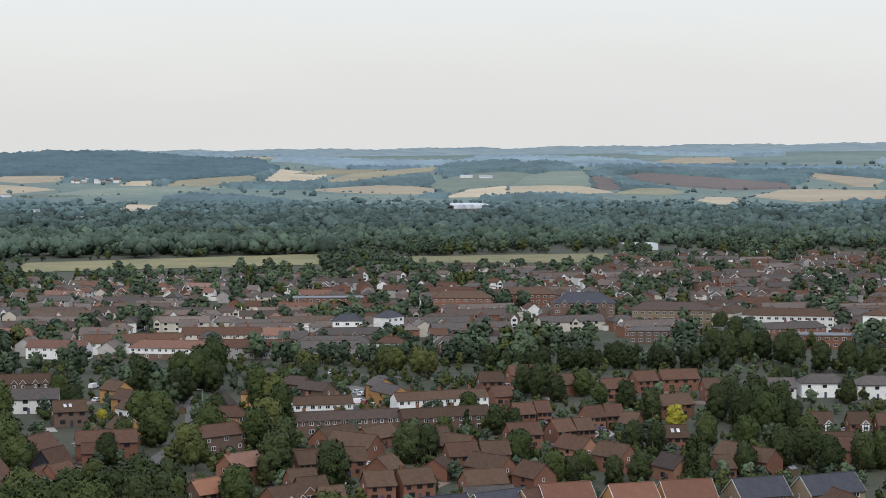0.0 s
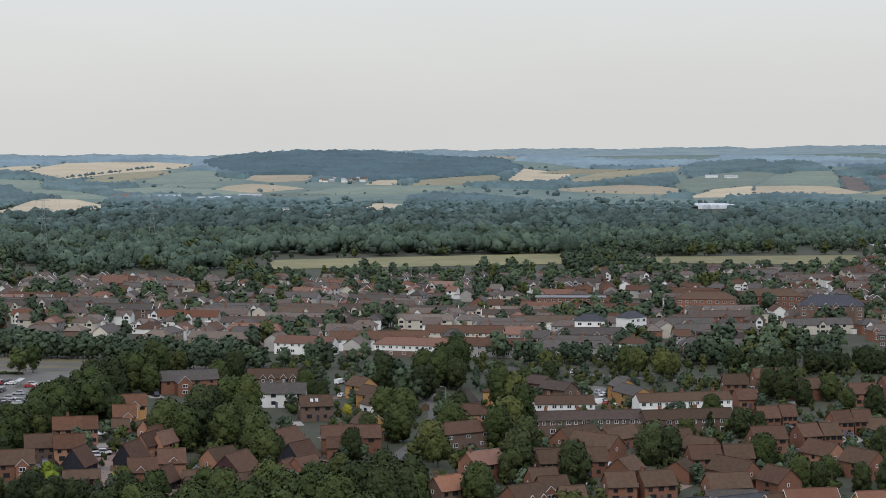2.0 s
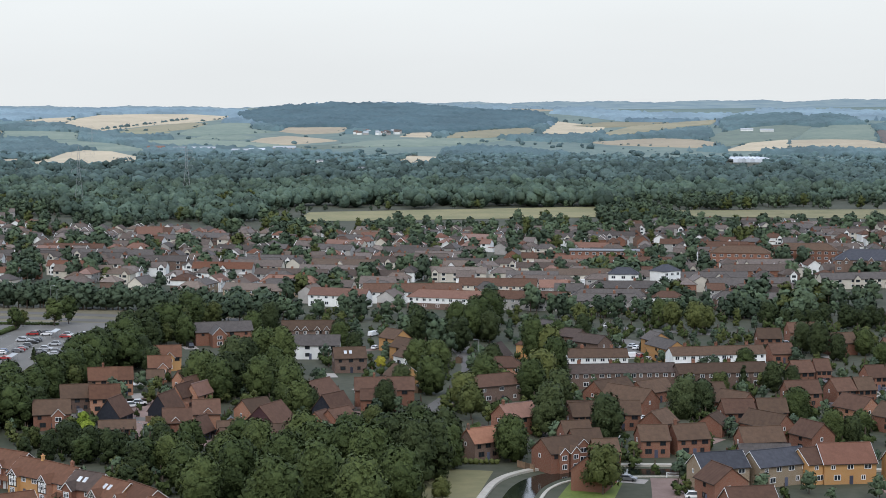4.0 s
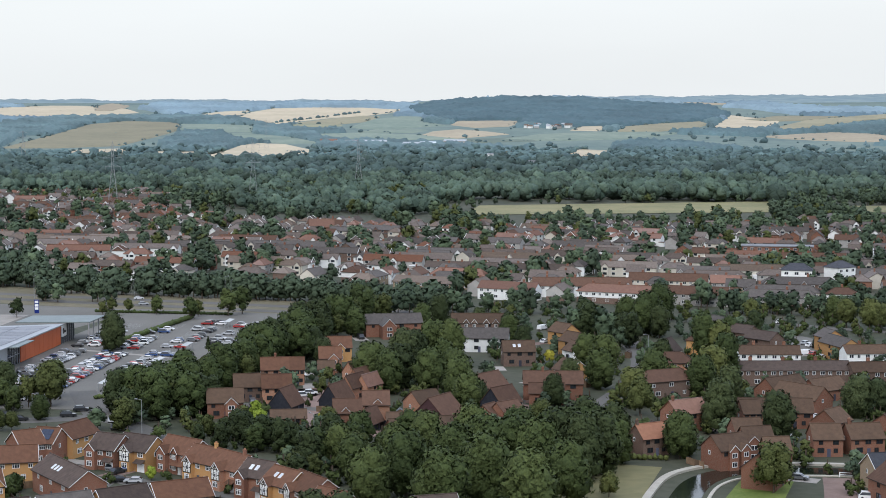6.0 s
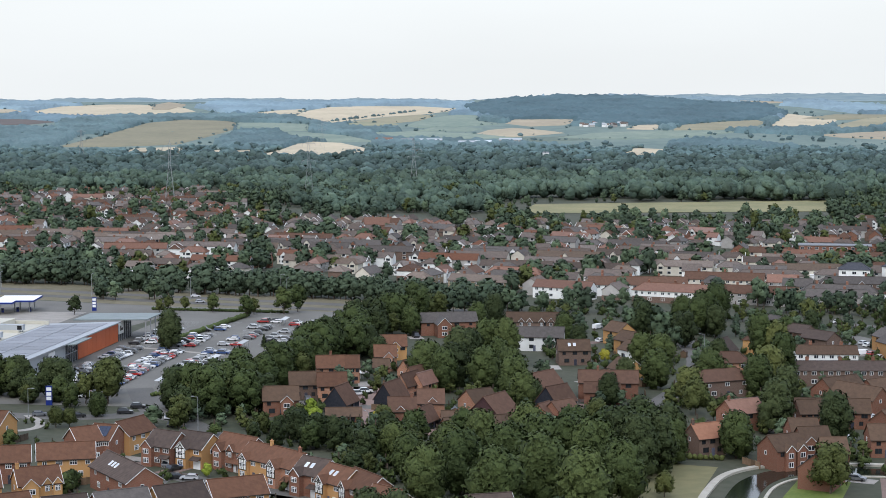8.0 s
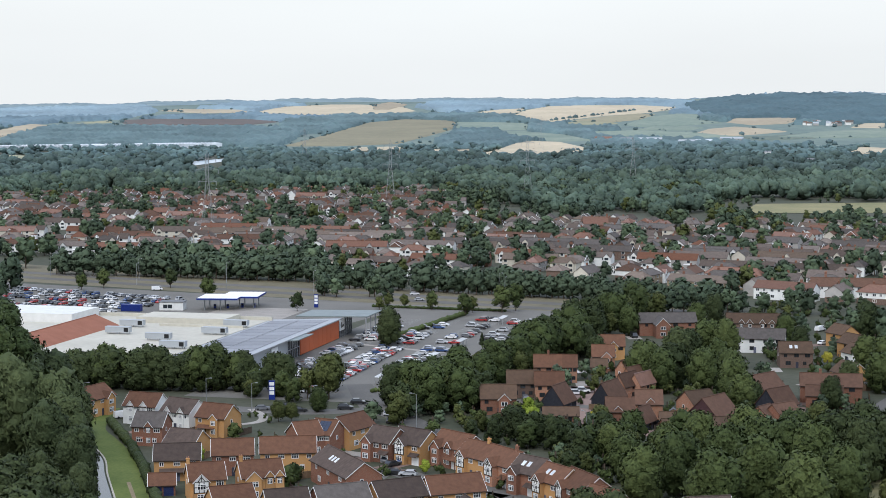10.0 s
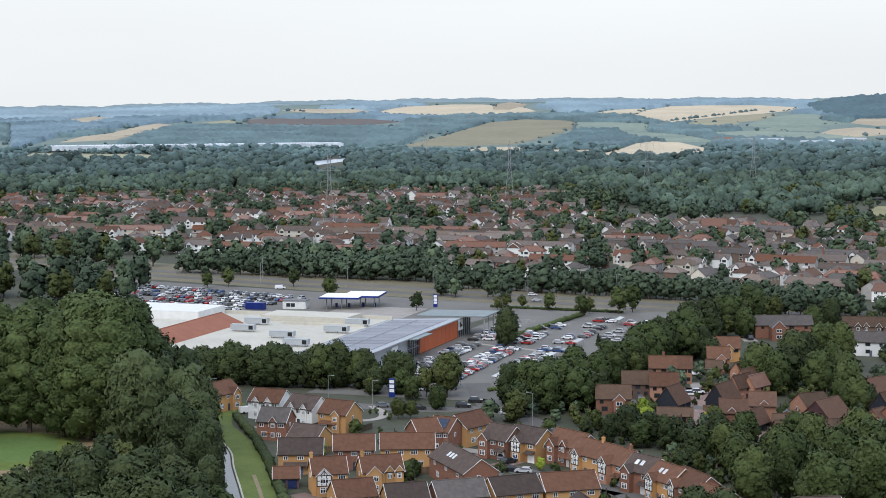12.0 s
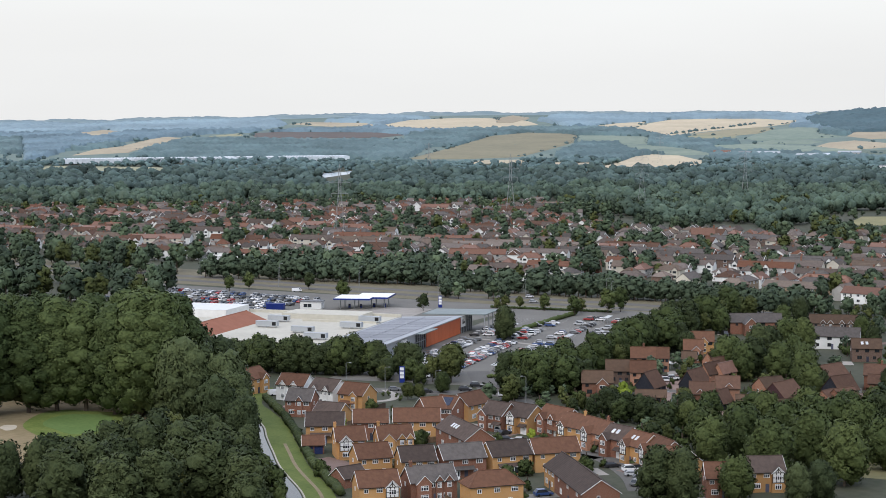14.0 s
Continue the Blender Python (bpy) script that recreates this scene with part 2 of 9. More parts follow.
M["scorched"] = surface("scorched_grass", (0.19, 0.15, 0.075), (0.29, 0.225, 0.13), 0.06, 0.5, vary=0.05)
M["verge"] = surface("worn_verge_grass", (0.115, 0.105, 0.062), (0.19, 0.165, 0.108), 0.05, 0.4, vary=0.0)
M["sand"] = surface("bunker_sand", (0.42, 0.37, 0.28), (0.52, 0.46, 0.36), 0.5, 4.0, vary=0.05)
M["earth"] = surface("worn_path", (0.20, 0.16, 0.095), (0.30, 0.24, 0.15), 0.2, 1.5)
# The darker tone is lifted as haze over the gardens would lift it.
M["ground"] = surface("garden_ground", (0.042, 0.050, 0.028), (0.084, 0.082, 0.056), 0.025, 0.35, vary=0.0)
# Far grass, stubble and pasture colours have the distance haze mixed in.
M["hillside"] = surface("hazed_hill_grassland", (0.103, 0.150, 0.136), (0.185, 0.228, 0.189), 0.007, 0.05, vary=0.0)
M["straw"] = surface("stubble_field", (0.33, 0.28, 0.195), (0.45, 0.38, 0.26), 0.010, 0.09, vary=0.14)
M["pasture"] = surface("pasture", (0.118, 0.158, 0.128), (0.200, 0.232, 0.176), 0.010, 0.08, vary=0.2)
M["olive"] = surface("ripening_crop", (0.205, 0.190, 0.122), (0.29, 0.26, 0.165), 0.010, 0.09, vary=0.10)
M["hay"] = surface("hay_meadow", (0.20, 0.205, 0.13), (0.30, 0.285, 0.18), 0.010, 0.08, vary=0.1)
M["plough"] = surface("ploughed_soil", (0.10, 0.085, 0.075), (0.14, 0.115, 0.10), 0.004, 0.05, vary=0.1)
M["stone"] = surface("pale_coping_stone", (0.36, 0.33, 0.27), (0.48, 0.45, 0.38), 0.6, 5.0)
M["steel"] = surface("galvanised_steel", (0.30, 0.31, 0.32), (0.40, 0.41, 0.42), 2.0, rough=0.45, metal=0.5, bump=0.05)
M["clad"] = surface("grey_metal_cladding", (0.33, 0.35, 0.36), (0.42, 0.44, 0.45), 0.3, rough=0.5, course=1.2, bump=0.15, vary=0.03)
M["membrane"] = surface("pale_roof_membrane", (0.428, 0.405, 0.336), (0.530, 0.505, 0.423), 0.05, 0.7, vary=0.03)
M["facade"] = surface("orange_facade_panel", (0.46, 0.105, 0.035), (0.54, 0.135, 0.05), 0.3, rough=0.45, bump=0.05, vary=0.03)
M["blue"] = surface("blue_paint", (0.010, 0.025, 0.16), (0.016, 0.035, 0.21), 0.8, rough=0.4)
M["wet"] = surface("canal_water", (0.006, 0.009, 0.007), (0.014, 0.018, 0.013), 0.3, 1.6, rough=0.08, spec=0.5, bump=0.35, vary=0.0)
# The pale base colour is the sky's reflection painted onto the lake.
M["lake"] = surface("sky_painted_lake", (0.44, 0.50, 0.54), (0.52, 0.57, 0.61), 0.01, 0.1, rough=0.2)
M["glasshouse"] = surface("glasshouse_roof", (0.46, 0.50, 0.53), (0.62, 0.65, 0.68), 0.03, 0.3, rough=0.3, course=1.5)
M["pole"] = surface("grey_lamp_post", (0.20, 0.21, 0.21), (0.30, 0.31, 0.31), 3.0, rough=0.5)
M["tyre"] = surface("tyre_rubber", (0.012, 0.012, 0.012), (0.022, 0.022, 0.022), 6.0)
for key, a, b in (("car_white", (0.72, 0.72, 0.71), (0.80, 0.80, 0.79)), ("car_silver", (0.40, 0.41, 0.42), (0.48, 0.49, 0.50)),
                  ("car_grey", (0.10, 0.105, 0.11), (0.14, 0.145, 0.15)), ("car_black", (0.012, 0.012, 0.014), (0.022, 0.022, 0.025)),
                  ("car_blue", (0.020, 0.05, 0.15), (0.03, 0.07, 0.20)), ("car_red", (0.30, 0.015, 0.015), (0.38, 0.025, 0.02))):
    M[key] = surface(key + "_paint", a, b, 1.0, rough=0.28, spec=0.5, bump=0.0, coat=0.6, vary=0.06)
M["fence"] = surface("fence_wood", (0.13, 0.085, 0.05), (0.20, 0.135, 0.085), 1.0, 8.0, vary=0.25)
M["fence_dark"] = surface("dark_fence_wood", (0.06, 0.045, 0.032), (0.10, 0.075, 0.052), 1.0, 8.0, vary=0.2)
M["glass_roof"] = surface("green_tinted_glazing", (0.13, 0.16, 0.155), (0.19, 0.22, 0.21), 0.4, 2.0, rough=0.5, spec=0.5, bump=0.02, vary=0.03)
M["bark"] = surface("bark", (0.055, 0.042, 0.030), (0.11, 0.085, 0.062), 2.0, 12.0, bump=0.6)
# Low tones of broad, dark and olive leaves are raised in place of haze.
M["leaf"] = foliage("broad_leaves", (0.037, 0.053, 0.018), (0.074, 0.097, 0.029), patch=0.22, bump=(1.5, 0.45))
M["leaf_dark"] = foliage("dark_leaves", (0.033, 0.047, 0.018), (0.055, 0.071, 0.026), patch=0.22, bump=(1.5, 0.45))
M["leaf_willow"] = foliage("willow_leaves", (0.031, 0.045, 0.019), (0.069, 0.089, 0.034), bump=(1.5, 0.45))
M["leaf_olive"] = foliage("olive_leaves", (0.049, 0.063, 0.019), (0.102, 0.114, 0.035), bump=(1.5, 0.45))
M["leaf_poplar"] = foliage("poplar_leaves", (0.033, 0.051, 0.018), (0.080, 0.106, 0.034), bump=(1.5, 0.45))
M["leaf_lime"] = foliage("lime_leaves", (0.12, 0.18, 0.020), (0.26, 0.32, 0.045))
M["leaf_gold"] = foliage("golden_leaves", (0.22, 0.22, 0.025), (0.40, 0.36, 0.05))
# Distance haze is mixed into the valley, woodland and slope canopy colours.
M["leaf_valley"] = foliage("hazed_valley_canopy", (0.060, 0.099, 0.101), (0.118, 0.170, 0.164), patch=0.4, bump=(0.3, 1.6), stand=0.014)
M["leaf_wood"] = foliage("hazed_woodland_canopy", (0.029, 0.048, 0.040), (0.078, 0.108, 0.074), patch=0.5, bump=(0.45, 1.6), stand=0.022)
# Town leaves are lightened and blued a little to stand in for haze.
M["leaf_town"] = foliage("hazed_town_tree_leaves", (0.050, 0.074, 0.042), (0.114, 0.152, 0.082), patch=0.25)
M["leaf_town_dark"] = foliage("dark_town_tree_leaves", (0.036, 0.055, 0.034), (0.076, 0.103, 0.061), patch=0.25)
M["leaf_deep"] = foliage("hazed_deep_canopy", (0.043, 0.071, 0.067), (0.101, 0.142, 0.121), patch=0.45, bump=(0.3, 1.6), stand=0.018)
M["leaf_slope"] = foliage("hazed_slope_canopy", (0.068, 0.112, 0.118), (0.128, 0.182, 0.180), patch=0.3, bump=(0.06, 4.0), stand=0.010)
# Hill, far and ridge woods are copies with more and more haze painted in.
M["leaf_hill"] = foliage("hazed_hill_canopy", (0.070, 0.125, 0.138), (0.110, 0.169, 0.179), patch=0.18, bump=(0.06, 4.0), stand=0.010)
M["leaf_far"] = foliage("hazed_far_canopy", (0.109, 0.172, 0.202), (0.177, 0.245, 0.271), patch=0.30, bump=(0.05, 5.0), stand=0.008)
M["leaf_ridge_hazed"] = foliage("hazed_ridge_canopy", (0.170, 0.236, 0.267), (0.227, 0.295, 0.322), patch=0.22, bump=(0.05, 5.0), stand=0.006)
ridge_mat = bpy.data.materials.new("ridge_haze_glow")
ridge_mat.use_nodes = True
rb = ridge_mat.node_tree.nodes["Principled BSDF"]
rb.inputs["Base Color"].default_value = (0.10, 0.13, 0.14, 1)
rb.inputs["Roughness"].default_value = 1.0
# Blue haze is given to the ridge as a glow; it is no lamp.
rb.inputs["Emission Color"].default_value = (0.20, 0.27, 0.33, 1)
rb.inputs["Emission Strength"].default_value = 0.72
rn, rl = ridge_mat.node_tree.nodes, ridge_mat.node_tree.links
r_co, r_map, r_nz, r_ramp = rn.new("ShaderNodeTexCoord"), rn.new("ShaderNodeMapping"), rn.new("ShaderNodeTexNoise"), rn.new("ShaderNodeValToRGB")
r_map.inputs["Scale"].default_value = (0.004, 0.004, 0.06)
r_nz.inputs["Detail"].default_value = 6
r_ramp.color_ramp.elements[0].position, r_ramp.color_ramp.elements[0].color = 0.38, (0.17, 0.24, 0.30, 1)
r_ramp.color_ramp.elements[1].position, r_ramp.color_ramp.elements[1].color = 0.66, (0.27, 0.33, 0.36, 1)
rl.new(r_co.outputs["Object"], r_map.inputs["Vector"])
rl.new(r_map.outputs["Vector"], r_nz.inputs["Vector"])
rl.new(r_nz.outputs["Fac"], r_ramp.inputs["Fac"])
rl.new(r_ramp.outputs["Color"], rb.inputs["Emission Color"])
M["ridge"] = ridge_mat

# ---- the lie of the land ----
RIDGE_AZ = (-60.0, -14.0, -8.0, -4.0, 1.6, 8.0, 12.0, 15.0, 19.0, 29.0, 32.0, 37.0, 41.0, 75.0)
RIDGE_Z = (112.0, 111.0, 107.0, 102.0, 97.0, 93.0, 86.0, 79.0, 80.0, 79.0, 73.0, 66.0, 60.0, 70.0)
LAND_AZ = (-60.0, -14.0, -8.0, -4.0, 1.6, 5.5, 8.0, 10.0, 12.5, 14.0, 16.0, 19.0, 29.0, 32.0, 37.0, 41.0, 75.0)
LAND_Z = (95.0, 94.0, 90.0, 86.0, 81.0, 79.0, 86.0, 92.0, 92.0, 87.0, 76.0, 76.0, 74.0, 67.0, 60.0, 54.0, 66.0)


def land(x, y):
    """Height of the ground: a flat valley floor, and long slopes that rise to the ridge from three kilometres on."""
    r = np.hypot(x, y)
    az = np.degrees(np.arctan2(-x, y))
    return np.interp(az, LAND_AZ, LAND_Z) * np.clip((r - 2900.0) / 1960.0, 0, 1) ** 1.15


# ---- mesh helpers ----
class Geo:
    """Vertices and faces of one mesh."""

    def __init__(self):
        self.v, self.f, self.k = [], [], []

    def face(self, pts, k=0):
        n = len(self.v)
        self.v.extend(pts)
        self.f.append(tuple(range(n, n + len(pts))))
        self.k.append(k)

    def box(self, x0, x1, y0, y1, z0, z1, k=0):
        n = len(self.v)
        self.v.extend([(x0, y0, z0), (x1, y0, z0), (x1, y1, z0), (x0, y1, z0), (x0, y0, z1), (x1, y0, z1), (x1, y1, z1), (x0, y1, z1)])
        for f in ((0, 3, 2, 1), (4, 5, 6, 7), (0, 1, 5, 4), (1, 2, 6, 5), (2, 3, 7, 6), (3, 0, 4, 7)):
            self.f.append(tuple(n + i for i in f))
            self.k.append(k)

    def slab(self, pts, thick, k=0):
        """A flat polygon given a thickness downwards."""
        low = [(x, y, z - thick) for x, y, z in pts]
        self.face(pts, k)
        self.face(low[::-1], k)
        for i in range(len(pts)):
            j = (i + 1) % len(pts)
            self.face([pts[j], pts[i], low[i], low[j]], k)

    def beam(self, a, b, w, k=0):
        """A square bar of width w from a to b."""
        a, b = Vector(a), Vector(b)
        d = (b - a).normalized()
        s = d.cross(Vector((0, 0, 1)))
        s = (s if s.length > 0.05 else d.cross(Vector((1, 0, 0)))).normalized() * w / 2
        u = d.cross(s).normalized() * w / 2
        q = [tuple(p + e * s + g * u) for p in (a, b) for e, g in ((-1, -1), (1, -1), (1, 1), (-1, 1))]
        n = len(self.v)
        self.v.extend(q)
        for f in ((3, 2, 1, 0), (4, 5, 6, 7), (0, 1, 5, 4), (1, 2, 6, 5), (2, 3, 7, 6), (3, 0, 4, 7)):
            self.f.append(tuple(n + i for i in f))
            self.k.append(k)

    def tube(self, a, b, r0, r1, n=8, k=0):
        a, b = Vector(a), Vector(b)
        d = (b - a).normalized()
        s = d.orthogonal().normalized()
        u = d.cross(s)
        o = len(self.v)
        for p, r in ((a, r0), (b, r1)):
            for i in range(n):
                c = 2 * math.pi * i / n
                self.v.append(tuple(p + (s * math.cos(c) + u * math.sin(c)) * r))
        for i in range(n):
            j = (i + 1) % n
            self.f.append((o + i, o + j, o + n + j, o + n + i))
            self.k.append(k)
        self.f.append(tuple(o + n + i for i in range(n)))
        self.k.append(k)

    def weld(self):
        """Lets faces that meet share their corners."""
        at, link, out = {}, [], []
        for v in self.v:
            key = tuple(round(c, 4) for c in v)
            if key not in at:
                at[key] = len(out)
                out.append(v)
            link.append(at[key])
        self.v = out
        self.f = [tuple(link[i] for i in f) for f in self.f]

    def mesh(self, name, *mats):
        me = bpy.data.meshes.new(name)
        me.from_pydata(self.v, [], self.f)
        for m in mats:
            me.materials.append(M[m])
        if len(mats) > 1:
            me.polygons.foreach_set("material_index", self.k)
        me.update()
        return me


def part(name, geo, mats, parent=None, label="", at=None):
    """Links a Geo or a ready mesh as one object under its thing or part."""
    me = geo if isinstance(geo, bpy.types.Mesh) else geo.mesh(name, *([mats] if isinstance(mats, str) else mats))
    ob = new(name, me)
    if parent:
        ob.parent = parent
    if at is not None:
        ob.matrix_basis = at
    return tagged(ob, label) if label else ob


def root(name, m, label, category, group="", kind=""):
    ob = new(name)
    ob.empty_display_size = 0.5
    ob.matrix_basis = m
    return tagged(ob, label, category, group, kind)


def quick_mesh(name, v, f, mat, smooth=False, soft=None):
    """A mesh from arrays of vertices and of faces of one size. soft: a shading normal for each vertex."""
    v, f = np.asarray(v, np.float32), np.asarray(f, np.int32)
    me = bpy.data.meshes.new(name)
    me.vertices.add(len(v))
    me.vertices.foreach_set("co", v.ravel())
    me.loops.add(f.size)
    me.loops.foreach_set("vertex_index", f.ravel())
    me.polygons.add(len(f))
    me.polygons.foreach_set("loop_start", np.arange(0, f.size, f.shape[1], dtype=np.int32))
    me.materials.append(M[mat])
    me.update(calc_edges=True)
    if smooth:
        me.polygons.foreach_set("use_smooth", np.ones(len(f), bool))
    if soft is not None:
        soften(me, soft)
    return me


def soften(me, normals):
    """Gives leaves the shading of the crown that they clothe."""
    n = normals / np.maximum(np.linalg.norm(normals, axis=1), 1e-6)[:, None]
    me.attributes.new("custom_normal", "FLOAT_VECTOR", "POINT").data.foreach_set("vector", np.ascontiguousarray(n, np.float32).ravel())
    me.update()


def outward(v, f, n):
    """Turns triangles so that they face the way of their shading normals."""
    g = np.cross(v[f[:, 1]] - v[f[:, 0]], v[f[:, 2]] - v[f[:, 0]])
    back = np.einsum("ij,ij->i", g, n[f].sum(1)) < 0
    f = f.copy()
    f[back] = f[back][:, ::-1]
    return f


# ---- ground ----
def build_ground():
    az = np.radians(np.concatenate([np.arange(-45, 62, 0.8), np.arange(62, 315, 6.0)]))
    rr = np.concatenate([np.arange(20, 2900, 70.0), np.arange(2900, 4861, 40.0)])
    n, k = len(az), len(rr)
    R, A = np.meshgrid(rr, az, indexing="ij")
    x, y = -R * np.sin(A), R * np.cos(A)
    v = np.stack([x, y, land(x, y)], -1).reshape(-1, 3)
    i, j = np.meshgrid(np.arange(k - 1), np.arange(n), indexing="ij")
    jj = (j + 1) % n
    f = np.stack([i * n + j, i * n + jj, (i + 1) * n + jj, (i + 1) * n + j], -1).reshape(-1, 4)[:, ::-1]
    tri = [[len(v), b, (b + 1) % n] for b in range(n)]
    v = np.vstack([v, [[0, 0, 0]]])
    f = np.vstack([f, [[a, b, c, c] for a, b, c in tri]])
    me = bpy.data.meshes.new("ground")
    me.from_pydata(v.tolist(), [], [tuple(dict.fromkeys(q)) for q in f.tolist()])
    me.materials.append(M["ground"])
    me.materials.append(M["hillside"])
    # Ground beyond 2960 m takes the haze-tinted grass colour.
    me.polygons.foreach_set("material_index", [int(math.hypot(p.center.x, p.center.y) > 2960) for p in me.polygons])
    me.polygons.foreach_set("use_smooth", np.ones(len(me.polygons), bool))
    tagged(new("ground", me), "green and brown ground of gardens, verges and valley floor", "ground", kind="structure")


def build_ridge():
    """The farthest ridge, with distance haze as a blue glow and a finely notched line of tree tops."""
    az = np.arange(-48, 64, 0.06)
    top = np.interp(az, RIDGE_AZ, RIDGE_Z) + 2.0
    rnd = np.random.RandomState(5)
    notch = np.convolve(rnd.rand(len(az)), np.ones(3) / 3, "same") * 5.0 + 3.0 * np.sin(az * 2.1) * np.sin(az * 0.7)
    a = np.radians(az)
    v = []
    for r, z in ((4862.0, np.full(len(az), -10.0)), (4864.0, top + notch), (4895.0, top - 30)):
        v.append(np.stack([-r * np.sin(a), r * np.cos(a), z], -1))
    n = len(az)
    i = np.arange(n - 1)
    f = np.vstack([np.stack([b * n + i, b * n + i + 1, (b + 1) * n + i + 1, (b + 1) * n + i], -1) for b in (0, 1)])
    tagged(new("backdrop", quick_mesh("backdrop", np.vstack(v), f, "ridge")), "ridge on the horizon, glowing hazy blue", "ridge", kind="structure")


def plot(name, mat, label, category, corners, lift=0.05, cells=1, kind="structure"):
    """A piece of ground with four corners, laid over the land as a thin sheet with a skirt."""
    (ax, ay), (bx, by), (cx, cy), (dx, dy) = corners
    s, t = np.meshgrid(np.linspace(0, 1, cells + 1), np.linspace(0, 1, cells + 1), indexing="ij")
    x = (ax * (1 - s) + bx * s) * (1 - t) + (dx * (1 - s) + cx * s) * t
    y = (ay * (1 - s) + by * s) * (1 - t) + (dy * (1 - s) + cy * s) * t
    v = np.stack([x, y, land(x, y) + lift], -1).reshape(-1, 3)
    n = cells + 1
    i, j = np.meshgrid(np.arange(cells), np.arange(cells), indexing="ij")
    f = np.stack([i * n + j, (i + 1) * n + j, (i + 1) * n + j + 1, i * n + j + 1], -1).reshape(-1, 4)
    ob = new(name, quick_mesh(name, v, f, mat, True))
    if ob.data.polygons[0].normal.z < 0:
        ob.data.flip_normals()
    return tagged(ob, label, category, kind=kind)


def strip(name, mat, label, category, pts, width, lift=0.05, height=0.0, kind="structure"):
    """A band of even width along a line of points: a road, a path, a kerb or water."""
    p = [Vector((x, y)) for x, y in pts]
    sides = []
    for i, q in enumerate(p):
        d = (p[min(i + 1, len(p) - 1)] - p[max(i - 1, 0)]).normalized()
        s = Vector((-d.y, d.x)) * width / 2
        sides.append((q + s, q - s))
    g = Geo()
    for (a, b), (c, d) in zip(sides, sides[1:]):
        z = lift
        g.face([(b.x, b.y, z), (d.x, d.y, z), (c.x, c.y, z), (a.x, a.y, z)])
        for u, w in ((b, d), (c, a)):
            g.face([(u.x, u.y, -0.3), (w.x, w.y, -0.3), (w.x, w.y, z), (u.x, u.y, z)])
    return tagged(new(name, g.mesh(name, mat)), label, category, kind=kind)


def curve_points(pts, n=6):
    """Points of a smooth line through the given ones."""
    out = []
    for i in range(len(pts) - 1):
        a, b, c, d = (Vector(pts[max(min(j, len(pts) - 1), 0)]) for j in (i - 1, i, i + 1, i + 2))
        for k in range(n):
            t = k / n
            out.append(tuple(0.5 * (2 * b + (c - a) * t + (2 * a - 5 * b + 4 * c - d) * t * t + (3 * b - a - 3 * c + d) * t ** 3)))
    return out + [tuple(pts[-1])]


# ---- houses ----
CACHE = {}
FOOT = []
PLOTS = []


def foot(x, y, rot, L, D):
    """Notes the ground that a building stands on."""
    c, s = math.cos(radians(rot)), math.sin(radians(rot))
    n = max(int(L / 8), 1)
    for i in range(n):
        t = (i + 0.5) / n - 0.5
        FOOT.append((x + c * L * t, y + s * L * t, max(D * 0.62, L / n * 0.55)))


def window_mesh(w, h, cols=2, single=False, frame_mat="trim"):
    key = ("w", w, h, cols, single, frame_mat)
    if key not in CACHE:
        g = Geo()
        b = 0.10
        cols = min(cols, 2) if single else cols
        xs = [-w / 2]
        for i in range(cols):
            a = -w / 2 + (w - b) * i / cols
            xs += [a + b, -w / 2 + (w - b) * (i + 1) / cols]
        xs.append(w / 2)
        zs = [0.0, b, h * 0.66, h * 0.66 + b, h - b, h] if h > 1.1 and not single else [0.0, b, h - b, h]
        f, d = -0.09, -0.03
        for i in range(len(xs) - 1):
            for j in range(len(zs) - 1):
                x0, x1, z0, z1 = xs[i], xs[i + 1], zs[j], zs[j + 1]
                if i % 2 and j % 2:
                    for q in ([(x0, f, z0), (x1, f, z0), (x1, d, z0), (x0, d, z0)], [(x0, d, z1), (x1, d, z1), (x1, f, z1), (x0, f, z1)],
                              [(x0, f, z0), (x0, d, z0), (x0, d, z1), (x0, f, z1)], [(x1, d, z0), (x1, f, z0), (x1, f, z1), (x1, d, z1)]):
                        g.face(q)
                    if single:
                        g.face([(x0, d, z0), (x1, d, z0), (x1, d, z1), (x0, d, z1)], 1)
                else:
                    g.face([(x0, f, z0), (x1, f, z0), (x1, f, z1), (x0, f, z1)])
        for i in range(len(xs) - 1):
            g.face([(xs[i], 0, h), (xs[i], f, h), (xs[i + 1], f, h), (xs[i + 1], 0, h)])
            g.face([(xs[i], f, 0), (xs[i], 0, 0), (xs[i + 1], 0, 0), (xs[i + 1], f, 0)])
        for j in range(len(zs) - 1):
            g.face([(-w / 2, 0, zs[j]), (-w / 2, f, zs[j]), (-w / 2, f, zs[j + 1]), (-w / 2, 0, zs[j + 1])])
            g.face([(w / 2, f, zs[j]), (w / 2, 0, zs[j]), (w / 2, 0, zs[j + 1]), (w / 2, f, zs[j + 1])])
        g.weld()
        p = Geo()
        p.box(-w / 2 + 0.03, w / 2 - 0.03, -0.03, -0.01, 0.03, h - 0.03)
        if single:
            CACHE[key] = (g.mesh("window", frame_mat, "pane"), None)
        else:
            CACHE[key] = (g.mesh("window", frame_mat), p.mesh("pane", "pane"))
    return CACHE[key]


def put_window(parent, x, y, z, turn, w, h, cols=2, far=False, frame_mat="trim"):
    me, pane = window_mesh(w, h, cols, far, frame_mat)
    ob = part("window", me, "", parent, at=pose(x, y, z, 0, 0, turn))
    if pane:
        part("pane", pane, "", ob)
    return ob


